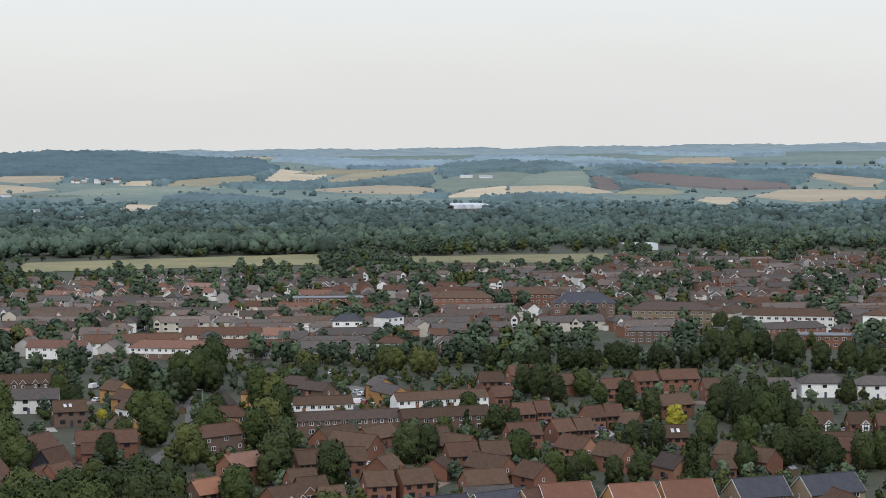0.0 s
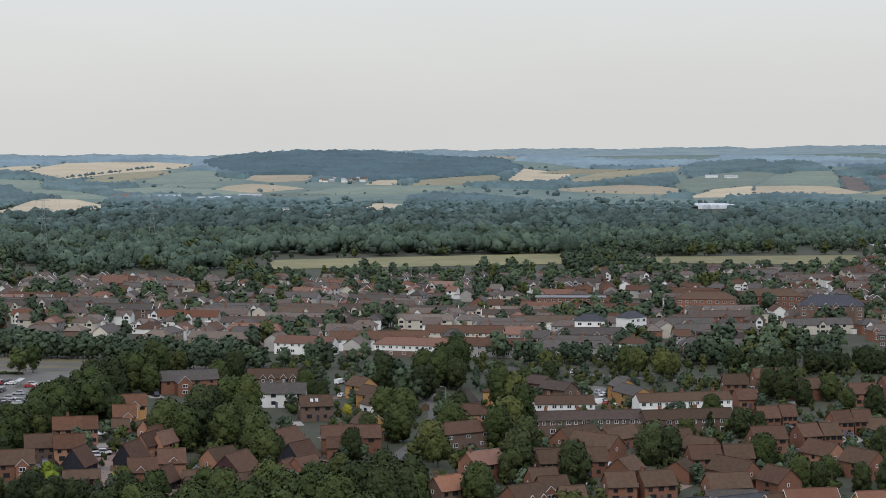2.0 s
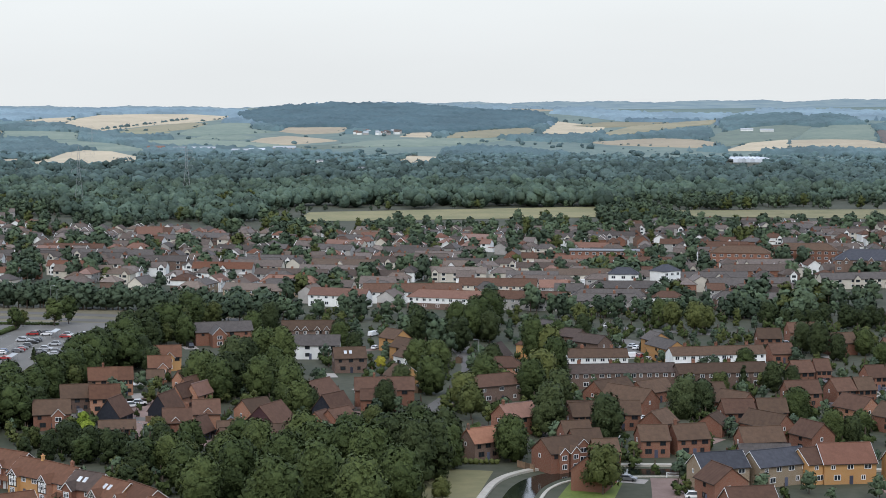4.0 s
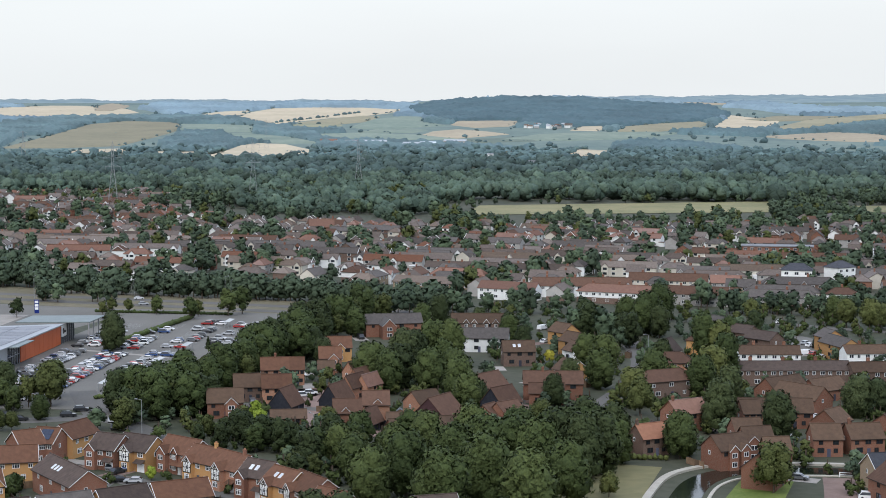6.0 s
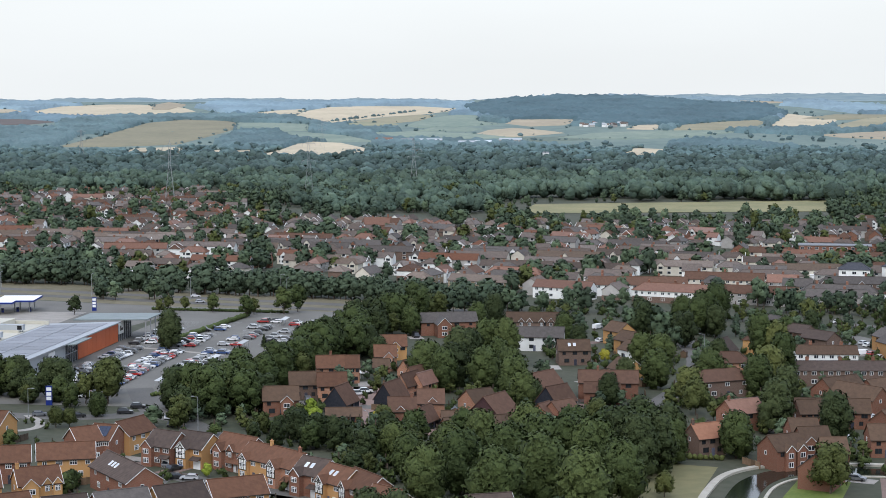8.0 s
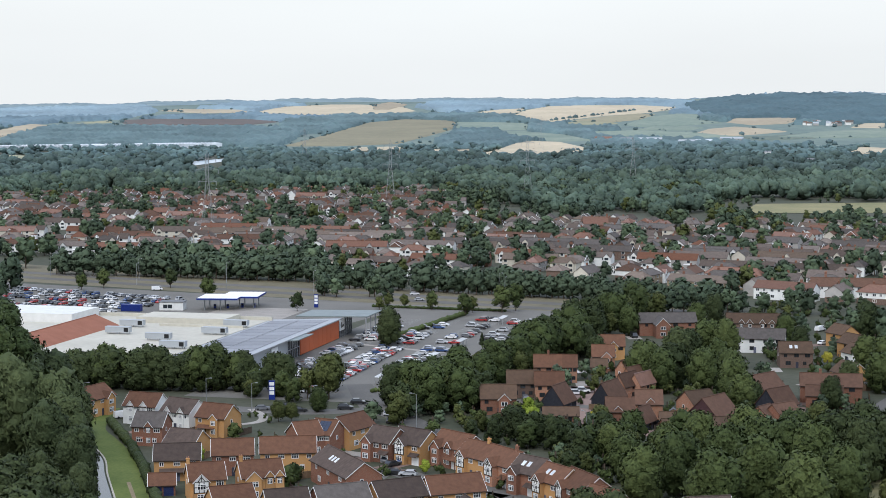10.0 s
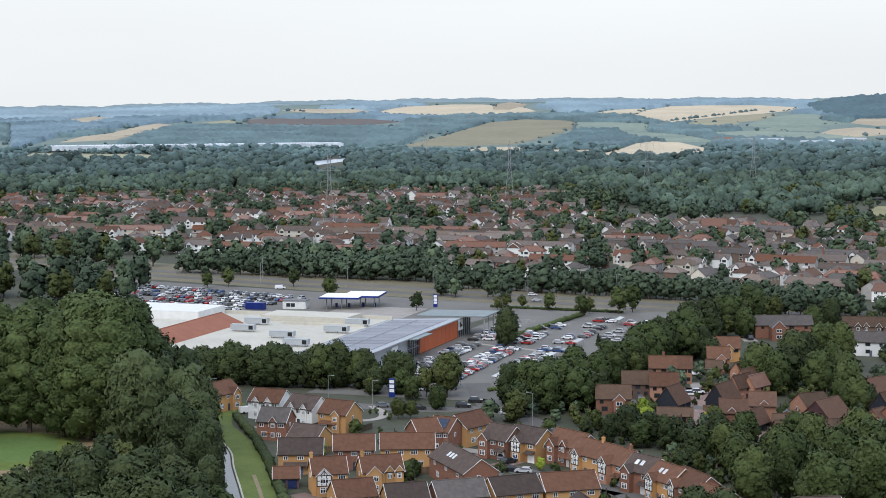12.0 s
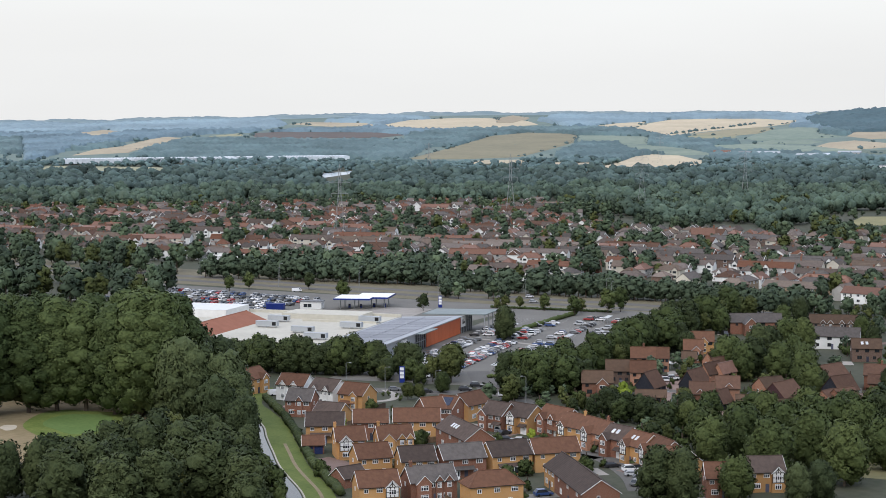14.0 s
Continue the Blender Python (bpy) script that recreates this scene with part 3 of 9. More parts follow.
def gable_roof(L, D, e, rise, over=0.35, verge=0.25, th=0.16):
    g = Geo()
    hx, hy = L / 2 + verge, D / 2 + over
    drop = rise * over / (D / 2)
    for s in (-1, 1):
        pts = [(-hx, s * hy, e - drop + th), (hx, s * hy, e - drop + th), (hx, 0, e + rise + th), (-hx, 0, e + rise + th)]
        g.slab(pts if s < 0 else pts[::-1], th)
    g.beam((-hx, 0, e + rise + th + 0.02), (hx, 0, e + rise + th + 0.02), 0.22)
    return g


def hip_roof(L, D, e, rise, over=0.4, th=0.16):
    g = Geo()
    hx, hy = L / 2 + over, D / 2 + over
    rx = max(L / 2 - D / 2 * 0.9, 0.3)
    c = [(-hx, -hy, e), (hx, -hy, e), (hx, hy, e), (-hx, hy, e)]
    a, b = (-rx, 0, e + rise), (rx, 0, e + rise)
    for pts in ([c[0], c[1], b, a], [c[1], c[2], b], [c[2], c[3], a, b], [c[3], c[0], a]):
        g.face([(x, y, z + th) for x, y, z in pts])
    g.slab([(x, y, z + th) for x, y, z in c][::-1], th)
    for p, q in ((a, b), (c[0], a), (c[3], a), (c[1], b), (c[2], b)):
        g.beam((p[0], p[1], p[2] + th), (q[0], q[1], q[2] + th), 0.2)
    return g


def gable_walls(L, D, e, rise):
    g = Geo()
    hx, hy = L / 2, D / 2
    g.face([(-hx, -hy, 0), (hx, -hy, 0), (hx, -hy, e), (-hx, -hy, e)])
    g.face([(hx, hy, 0), (-hx, hy, 0), (-hx, hy, e), (hx, hy, e)])
    g.face([(hx, -hy, 0), (hx, hy, 0), (hx, hy, e), (hx, 0, e + rise), (hx, -hy, e)])
    g.face([(-hx, hy, 0), (-hx, -hy, 0), (-hx, -hy, e), (-hx, 0, e + rise), (-hx, hy, e)])
    g.face([(-hx, -hy, 0), (-hx, hy, 0), (hx, hy, 0), (hx, -hy, 0)])
    return g


def verge_boards(x, D, e, rise, over=0.35, w=0.10):
    """The two white boards along a gable at local x."""
    g = Geo()
    drop = rise * over / (D / 2)
    for s in (-1, 1):
        g.beam((x, s * (D / 2 + over), e - drop + 0.02), (x, 0, e + rise + 0.02), w)
    return g


def chimney(parent, x, y, z, mat="red", w=0.7):
    key = ("chim", mat, w)
    if key not in CACHE:
        g = Geo()
        g.box(-w / 2, w / 2, -0.3, 0.3, -1.2, 1.1)
        g.box(-w / 2 - 0.06, w / 2 + 0.06, -0.36, 0.36, 0.9, 1.1)
        for i in (-1, 1):
            g.tube((i * w / 4, 0, 1.1), (i * w / 4, 0, 1.45), 0.12, 0.10, 6, 1)
        CACHE[key] = g.mesh("chimney", mat, "orange")
    return part("chimney", CACHE[key], "", parent, at=pose(x, y, z))


def front_gable(parent, x, y0, w, out, e, rise, wall, roof, timber=0, far=False):
    """A cross gable that stands forward of the front wall. timber 1: white panels and dark boards, 2: white boards alone."""
    base = new("front_gable")
    base.parent = parent
    base.matrix_basis = pose(x, y0 - out / 2, 0, 0, 0, 90)
    D, L = w, out
    g = Geo()
    hy = w / 2
    # local x runs into the house; the show side is at -L/2 turned to the front
    f = -L / 2
    g.face([(f, hy, 0), (f, -hy, 0), (f, -hy, e), (f, 0, e + rise), (f, hy, e)])
    for s in (-1, 1):
        q = [(f, s * hy, 0), (L / 2, s * hy, 0), (L / 2, s * hy, e), (f, s * hy, e)]
        g.face(q if s < 0 else q[::-1])
    part("wall", g, wall, base)
    r = Geo()
    back = L / 2 + w / 2
    for s in (-1, 1):
        pts = [(f - 0.25, s * (hy + 0.25), e - 0.15), (back, s * (hy + 0.25), e - 0.15), (back, 0, e + rise + 0.14), (f - 0.25, 0, e + rise + 0.14)]
        r.slab(pts if s < 0 else pts[::-1], 0.14)
    part("roof", r, roof, base)
    part("bargeboard", verge_boards(f - 0.28, w, e, rise, 0.3), "trim", base, "white painted bargeboards")
    if timber == 1:
        p = Geo()
        z0 = e - 2.4
        p.box(f - 0.05, f, -hy + 0.05, hy - 0.05, z0, e)
        p.face([(f - 0.05, hy - 0.1, e), (f - 0.05, -hy + 0.1, e), (f - 0.05, 0, e + rise - 0.1)])
        part("panel", p, "white", base, "white render panels")
        for z in (z0, z0 + 1.2, e):
            d = Geo()
            d.box(f - 0.10, f - 0.02, -hy, hy, z - 0.09, z + 0.09)
            part("timber_board", d, "timber", base, "dark timber board")
        for i in range(4):
            yy = -hy + 0.1 + (w - 0.2) * i / 3
            d = Geo()
            d.box(f - 0.11, f - 0.02, yy - 0.09, yy + 0.09, z0, e)
            part("timber_board", d, "timber", base, "dark timber board")
        for a, b in (((-0.5, 0.0), (0.0, 0.62)), ((0.5, 0.0), (0.0, 0.62)), ((0.0, 0.0), (0.0, 0.9))):
            d = Geo()
            d.beam((f - 0.07, a[0] * hy, e + a[1] * rise), (f - 0.07, b[0] * hy, e + b[1] * rise), 0.15)
            part("timber_board", d, "timber", base, "dark timber board")
    for z, h in ((e - 1.75, 1.2), (0.9, 1.3)):
        if z > 0.5 or e < 4:
            put_window(base, f - 0.08, 0, z, -90, min(w * 0.55, 1.9), h, 3, far)
    return base


def house(x, y, rot, L=9.0, D=8.0, e=5.0, rise=3.0, wall="buff", roof="t_brown", hip=False, gables=(), dormers=(), chim=(), up=3, low=2,
          sky=0, solar=False, garage=0, verge=True, z=0.0, bay=False, far=False, back=False, name="house", label="", group="estate houses", cat="house", ends=True):
    """A house whose ridge runs along its x and whose front faces its -y."""
    words = {"buff": "yellow brick", "red": "red brick", "brown": "brown brick", "orange": "orange brick", "white": "white rendered",
             "cream": "cream rendered", "grey": "grey pebbledash", "black": "black weatherboarded", "plum": "dark plum weatherboarded", "tan": "tan brick"}
    roofs = {"t_brown": "brown tiled", "t_dark": "dark tiled", "t_grey": "grey-brown tiled", "t_slate": "dark slate", "t_red": "red tiled",
             "t_rust": "russet tiled", "t_orange": "orange tiled", "t_warm": "warm brown tiled", "t_town": "grey-hazed tiled", "t_tan": "tan tiled", "t_terra": "terracotta tiled"}
    text = label or "%s %s with %s %s roof%s" % (words[wall], name.replace("_", " "), roofs[roof], "hipped" if hip else "gabled",
                                                 ", half-timbered gable" if any(q[2] == 1 for q in gables) else ", white front gables" if gables else "")
    h = root(name, pose(x, y, z, 0, 0, rot), text, cat, group)
    PLOTS.append((x, y, rot, L, D))
    foot(x, y, rot, L, D)
    w = Geo()
    if hip:
        w.box(-L / 2, L / 2, -D / 2, D / 2, 0, e)
    else:
        w = gable_walls(L, D, e, rise)
    part("wall", w, wall, h)
    part("roof", hip_roof(L, D, e, rise) if hip else gable_roof(L, D, e, rise), roof, h)
    if not hip and verge:
        for s in (-1, 1):
            part("bargeboard", verge_boards(s * (L / 2 + 0.3), D, e, rise), "trim", h, "white painted bargeboards")
    fz = e - (0.0 if hip else rise * 0.35 / (D / 2))
    gtr = Geo()
    gtr.box(-L / 2 - 0.25, L / 2 + 0.25, -D / 2 - 0.46, -D / 2 - 0.36, fz - 0.02, fz + 0.12)
    part("fascia", gtr, "timber", h, "dark gutter board")
    storey = e > 4.0
    taken = [(q[0], q[1]) for q in gables if len(q) > 1]

    def free(px):
        return all(abs(px - a) > b / 2 + 0.6 for a, b in taken)

    sizes = ((1.7, 1.15, 3), (1.1, 1.0, 2), (1.5, 1.15, 3), (0.8, 0.9, 1))
    for rows, zz in ((up if storey else 0, e - 1.45), (low, 1.0)):
        for i in range(rows):
            px = -L / 2 + L * (i + 0.5) / rows
            if free(px):
                ww, hh, cc = sizes[(i + (zz > 2)) % 3]
                put_window(h, px, -D / 2, zz, 0, min(ww, L / rows - 0.4), hh if zz > 2 else hh + 0.15, cc, far, "trim" if verge else "timber")
    if back:
        for i in range(up):
            put_window(h, L / 2 - L * (i + 0.5) / up, D / 2, e - 1.45, 180, 1.3, 1.1, 2, far)
    if not hip and storey and ends:
        for s in (-1, 1):
            put_window(h, s * L / 2, -0.6 * s, 3.4, 90 * s, 0.8, 1.0, 1, far)
    if low and not garage:
        dg = Geo()
        dg.box(-0.45, 0.45, -0.07, 0.02, 0, 2.05)
        part("door", dg, "door", h, at=pose(L * 0.02 + (0.6 if low % 2 else 0), -D / 2, 0))
    for i in range(garage):
        dg = Geo()
        dg.box(-1.1, 1.1, -0.08, 0.02, 0.02, 2.1)
        for k in range(1, 5):
            dg.box(-1.1, 1.1, -0.10, 0.0, 0.42 * k - 0.015, 0.42 * k + 0.015)
        part("garage_door", dg, "blue_door" if name == "garage" else "trim", h, "blue panelled garage door" if name == "garage" else "white panelled garage door",
             at=pose(L / 2 - 1.5 - 2.6 * i, -D / 2, 0))
    for q in gables:
        front_gable(h, q[0], -D / 2, q[1], q[3] if len(q) > 3 else 1.2, e - 0.1, min(rise * 0.9, q[1] * 0.5), wall, roof, q[2], far)
    for px in dormers:
        front_gable(h, px, -D / 2, 1.9, 0.25, e + 0.2, 1.2, wall if wall != "white" else "white", roof, 2, far) if storey else None
    for px in chim:
        chimney(h, px, 0.0, e + rise + 0.1, "red" if wall in ("red", "orange", "white") else wall)
    tilt = math.degrees(math.atan2(rise, D / 2))
    for i in range(sky):
        sg = Geo()
        sg.box(-0.45, 0.45, -0.7, 0.7, 0, 0.10)
        sg.box(-0.36, 0.36, -0.6, 0.6, 0.09, 0.12, 1)
        part("skylight", sg, ("trim", "glasshouse"), h, "pale roof window", at=pose(-L * 0.15 + 1.7 * i, -D * 0.25, e + rise * 0.5 + 0.17, tilt))
    if solar:
        sg = Geo()
        for i in range(3):
            for j in range(2):
                sg.box(-1.6 + 1.05 * i, -0.6 + 1.05 * i, -1.6 + 1.65 * j, 0.0 + 1.65 * j, 0.05, 0.12)
        part("solar_panel", sg, "solar", h, "dark blue solar panels", at=pose(0.4, -D * 0.25, e + rise * 0.5 + 0.17, tilt))
    if verge and storey and low and L < 13 and not back and (garage or bay):
        pg = Geo()
        x0, x1 = (L / 2 - 0.3 - 2.7 * garage, L / 2 - 0.1) if garage else (-L * 0.25 - 1.4, L * 0.1 + 1.2)
        y0 = -D / 2
        pg.slab([(x0, y0 - 1.35, 2.35), (x1, y0 - 1.35, 2.35), (x1, y0, 3.05), (x0, y0, 3.05)], 0.12)
        part("porch_roof", pg, roof, h)
    if bay:
        bg = Geo()
        bg.box(-1.1, 1.1, -0.9, 0, 0, 0.7)
        for px in (-1.05, -0.35, 0.35, 1.05):
            bg.box(px - 0.07, px + 0.07, -0.92, -0.80, 0.7, 2.0)
        bg.box(-1.15, 1.15, -0.95, 0.0, 2.0, 2.15)
        bg.box(-0.98, 0.98, -0.86, -0.02, 0.7, 2.0, 1)
        part("bay_window", bg, ("trim", "pane"), h, "white bay window", at=pose(-L * 0.25, -D / 2, 0))
    return h


def terrace(x, y, rot, L, D=8.0, e=5.0, rise=2.8, n=5, wall="white", roof="t_brown", wall2="", hip=True, gabled=False, group="town terraces"):
    """A row of n joined houses: one long roof, chimneys on the party walls, windows on both storeys of the front."""
    words = {"buff": "yellow brick", "red": "red brick", "brown": "brown brick", "orange": "orange brick", "white": "white rendered",
             "cream": "cream rendered", "grey": "grey pebbledash", "tan": "tan brick"}
    roofs = {"t_brown": "brown", "t_dark": "dark", "t_grey": "grey-brown", "t_slate": "slate grey", "t_red": "red", "t_rust": "russet", "t_orange": "orange", "t_warm": "warm brown", "t_town": "haze-greyed", "t_tan": "tan"}
    nm = "terraced_houses" if n > 2 else "semi_detached_houses" if n == 2 else "house"
    h = root(nm, pose(x, y, 0, 0, 0, rot), "%s %s under one %s tiled roof" % (words[wall], nm.replace("_", " "), roofs[roof]), "terrace" if n > 2 else "house", group)
    foot(x, y, rot, L, D)
    if hip:
        g = Geo()
        g.box(-L / 2, L / 2, -D / 2, D / 2, 0, e)
    else:
        g = gable_walls(L, D, e, rise)
    if wall2:
        g.box(-L / 2 - 0.02, L / 2 + 0.02, -D / 2 - 0.05, D / 2 + 0.05, 0, 2.6, 1)
    part("wall", g, (wall, wall2) if wall2 else wall, h)
    part("roof", hip_roof(L, D, e, rise) if hip else gable_roof(L, D, e, rise), roof, h)
    u = L / n
    for i in range(n):
        cx = -L / 2 + u * (i + 0.5)
        put_window(h, cx - u * 0.22, -D / 2, e - 1.5, 0, 1.5, 1.2, 3, True)
        if u > 4.6:
            put_window(h, cx + u * 0.24, -D / 2, e - 1.5, 0, 1.1, 1.2, 2, True)
        put_window(h, cx - u * 0.20, -D / 2, 0.9, 0, 1.7, 1.35, 3, True)
        if gabled and i % 2 == 0:
            front_gable(h, cx + (u * 0.2 if i % 4 else -u * 0.2), -D / 2, 2.9, 0.5, e - 0.1, 1.5, wall, roof, 2, True)
    for i in range(1, n, 2):
        chimney(h, -L / 2 + u * i, 0.2, e + rise + 0.2, "red", 1.0)
    return h


# ---- trees ----
def ico(level):
    key = ("ico", level)
    if key not in CACHE:
        b = bmesh.new()
        bmesh.ops.create_icosphere(b, subdivisions=level, radius=1.0)
        b.verts.ensure_lookup_table()
        CACHE[key] = (np.array([v.co[:] for v in b.verts]), np.array([[v.index for v in f.verts] for f in b.faces]))
        b.free()
    return CACHE[key]


RAW = {}


def crown_mesh(name, seed, height, radius, lobes, leaves, leaf, mat, shape="round", low=0.22):
    """A crown of uneven lobes covered with leaf clumps that stand out from them in all directions."""
    r = np.random.RandomState(seed)
    iv, jf = ico(2 if lobes > 40 else 1)
    V, F, N, n = [], [], [], 0
    spots = []
    for i in range(lobes):
        a = 2.4 * i + r.rand() * 0.8
        t = (i + 0.5) / lobes
        if shape == "poplar":
            zz, off, rad = height * (0.12 + 0.80 * t), radius * 0.25 * r.rand(), radius * (1.0 - 0.65 * t) * (0.75 + 0.35 * r.rand())
        elif shape == "cone":
            zz, off, rad = height * (0.10 + 0.82 * t), radius * 0.12, radius * (1.05 - t) * 0.9 + 0.3
        else:
            zz = height * (low + 0.10 + (0.86 - low) * (t ** 0.85))
            wide = math.sin(math.pi * min(max((zz / height - low + 0.12) / (1.16 - low), 0), 1)) ** 0.7
            off, rad = radius * 0.62 * wide * (0.55 + 0.5 * r.rand()), radius * (0.30 + 0.20 * r.rand())
        spots.append((off * math.cos(a), off * math.sin(a), zz - rad * 0.25, rad))
    if shape == "round":
        spots.append((0, 0, height * 0.58, radius * 0.62))
    for x, y, z, rad in spots:
        bump = 1 + 0.12 * np.sin(iv @ r.randn(3, 1) * 3.0 + r.rand() * 6)[:, :1] + 0.13 * r.randn(len(iv), 1)
        tall = 1.7 if shape == "poplar" else 1.0
        p = iv * bump * rad * 0.80 * (1, 1, tall * 0.9) + (x, y, z)
        V.append(p)
        F.append(jf + n)
        N.append(iv + 0.35 * r.randn(len(iv), 3) + (0, 0, 0.10))
        n += len(p)
        d = r.randn(leaves, 3)
        d[:, 2] += 0.30
        d /= np.linalg.norm(d, axis=1)[:, None]
        c = d * rad * (0.76 + 0.36 * r.rand(leaves, 1) ** 1.3) * (1, 1, tall * 0.9) + (x, y, z)
        nrm = d + 0.40 * r.randn(leaves, 3)
        nrm /= np.linalg.norm(nrm, axis=1)[:, None]
        if shape == "willow":
            c[:, 2] -= 0.4 * rad * r.rand(leaves)
        u = np.cross(nrm, r.randn(leaves, 3))
        u /= np.linalg.norm(u, axis=1)[:, None]
        w = np.cross(nrm, u)
        s = leaf * (0.55 + 0.9 * r.rand(leaves, 1))
        k = 1.9 if shape == "willow" else 1.15
        q = np.stack([c - u * s - w * s * 0.8, c + u * s * k, c + w * s * 0.9 - u * s * 0.4], 1)
        if shape == "willow":
            q[:, 1, 2] -= s[:, 0]
        V.append(q.reshape(-1, 3))
        N.append(np.repeat(d + 0.35 * r.randn(leaves, 3) + (0, 0, 0.10), 3, 0))
        o = n + 3 * np.arange(leaves)
        F.append(np.stack([o, o + 1, o + 2], -1))
        n += 3 * leaves
    V, F, N = np.vstack(V), np.vstack(F), np.vstack(N)
    if shape in ("round", "willow"):
        # the whole crown rounds off its lobes
        mid = np.array((0, 0, height * 0.5))
        N = 0.75 * N / np.linalg.norm(N, axis=1)[:, None] + 0.85 * (V - mid) / (radius, radius, height * 0.5)
    F = outward(V, F, N)
    RAW[seed] = (V, F, mat, N)
    return quick_mesh(name, V, F, mat, True, N)


def trunk_mesh(height, radius, thick, seed, bare=0.5):
    r = random.Random(seed)
    g = Geo()
    z1 = height * bare
    g.tube((0, 0, -0.2), (0.1, 0.05, z1 * 0.5), thick, thick * 0.8, 7)
    g.tube((0.1, 0.05, z1 * 0.5), (0, 0, z1 * 1.5), thick * 0.8, thick * 0.3, 7)
    for i in range(5):
        a = i * 1.257 + r.random()
        k = radius * (0.45 + 0.2 * r.random())
        g.tube((0.05, 0, z1 * (0.45 + 0.1 * i)), (k * math.cos(a), k * math.sin(a), z1 * (1.0 + 0.12 * i)), thick * 0.42, thick * 0.12, 5)
    return g.mesh("trunk", "bark")


KINDS, RAW_SEED = {}, {"oak": 110, "ash": 110, "dark": 120, "olive": 130, "mid": 150, "middark": 160, "midolive": 170, "bush": 140}
TREE_LABEL = {"oak": "broad green leafy tree", "ash": "tall green leafy tree", "dark": "dense dark green leafy tree", "willow": "large grey-green weeping willow tree",
              "poplar": "tall narrow dark green tree", "cone": "dark green pointed conifer tree", "olive": "olive-green rounded leafy garden tree", "lime": "bright lime-green small tree",
              "gold": "bright golden yellow-leaved garden tree", "bush": "rounded dark green garden shrub", "tall": "very tall dark green leafy tree", "mid": "green leafy street tree", "middark": "dark green leafy tree",
              "midolive": "olive-green leafy street tree", "redleaf": "dark purple-leaved tree"}


def tree_kinds():
    for i in range(3):
        KINDS["tall", i] = (crown_mesh("crown", 5 + i, 28, 6.2, 46, 260, 0.35, "leaf_poplar", low=0.02), trunk_mesh(28, 5, 0.5, i, 0.2))
        KINDS["oak", i] = (crown_mesh("crown", 10 + i, 12, 5.4, 28, 120, 0.34, "leaf", low=0.08), trunk_mesh(12, 5, 0.32, i, 0.3))
        KINDS["ash", i] = (crown_mesh("crown", 20 + i, 15, 4.8, 28, 120, 0.34, "leaf", low=0.08), trunk_mesh(15, 5, 0.30, i, 0.3))
        KINDS["dark", i] = (crown_mesh("crown", 30 + i, 12, 4.8, 28, 115, 0.33, "leaf_dark", low=0.05), trunk_mesh(12, 5, 0.30, i, 0.25))
        KINDS["willow", i] = (crown_mesh("crown", 40 + i, 13, 5.6, 30, 260, 0.24, "leaf_willow", "willow", 0.0), trunk_mesh(13, 5, 0.35, i, 0.3))
        KINDS["olive", i] = (crown_mesh("crown", 50 + i, 10, 4.4, 22, 115, 0.32, "leaf_olive"), trunk_mesh(10, 4, 0.24, i, 0.3))
        KINDS["mid", i] = (crown_mesh("crown", 60 + i, 10, 4.4, 10, 50, 0.48, "leaf"), trunk_mesh(10, 4, 0.22, i, 0.3))
        KINDS["middark", i] = (crown_mesh("crown", 70 + i, 10, 4.2, 10, 50, 0.48, "leaf_dark"), trunk_mesh(10, 4, 0.22, i, 0.25))
        KINDS["midolive", i] = (crown_mesh("crown", 75 + i, 10, 4.2, 10, 50, 0.48, "leaf_olive"), trunk_mesh(10, 4, 0.22, i, 0.25))
        crown_mesh("crown", 110 + i, 12, 5.2, 18, 75, 0.41, "leaf", low=0.06)
        crown_mesh("crown", 120 + i, 12, 4.8, 18, 75, 0.40, "leaf_dark", low=0.04)
        crown_mesh("crown", 130 + i, 10, 4.4, 13, 70, 0.40, "leaf_olive", low=0.06)
        crown_mesh("crown", 140 + i, 3, 1.9, 3, 26, 0.42, "leaf", low=0.0)
        crown_mesh("crown", 150 + i, 10, 4.4, 7, 16, 0.80, "leaf_town", low=0.12)
        crown_mesh("crown", 160 + i, 10, 4.2, 7, 16, 0.80, "leaf_town_dark", low=0.10)
        crown_mesh("crown", 170 + i, 10, 4.2, 7, 16, 0.80, "leaf_olive", low=0.12)
        KINDS["poplar", i] = (crown_mesh("crown", 80 + i, 15, 3.0, 10, 190, 0.36, "leaf_dark", "poplar"), trunk_mesh(15, 2, 0.26, i, 0.15))
        KINDS["cone", i] = (crown_mesh("crown", 85 + i, 11, 2.5, 8, 120, 0.34, "leaf_dark", "cone"), trunk_mesh(11, 1, 0.2, i, 0.12))
        KINDS["lime", i] = (crown_mesh("crown", 90 + i, 6, 2.7, 9, 140, 0.28, "leaf_lime", low=0.15), trunk_mesh(6, 2, 0.14, i, 0.3))
        KINDS["gold", i] = (crown_mesh("crown", 95 + i, 9, 4.2, 12, 150, 0.32, "leaf_gold"), trunk_mesh(9, 4, 0.2, i, 0.3))
        KINDS["bush", i] = (crown_mesh("crown", 100 + i, 3, 1.9, 7, 70, 0.27, "leaf", low=0.0), trunk_mesh(3, 1, 0.10, i, 0.2))


def tree(kind, x, y, size=1.0, wide=1.0, group="garden trees"):
    i = random.randrange(3)
    crown, trunk = KINDS[kind, i]
    FOOT.append((x, y, 1.5))
    ob = new("shrub" if kind == "bush" else "tree", trunk)
    ob.matrix_basis = pose(x, y, float(land(x, y)), 0, 0, random.uniform(0, 360)) @ Matrix.Diagonal((size * wide, size * wide, size, 1))
    tagged(ob, TREE_LABEL[kind], "shrub" if kind == "bush" else "tree", group)
    c = new("crown", crown)
    c.parent = ob
    return ob


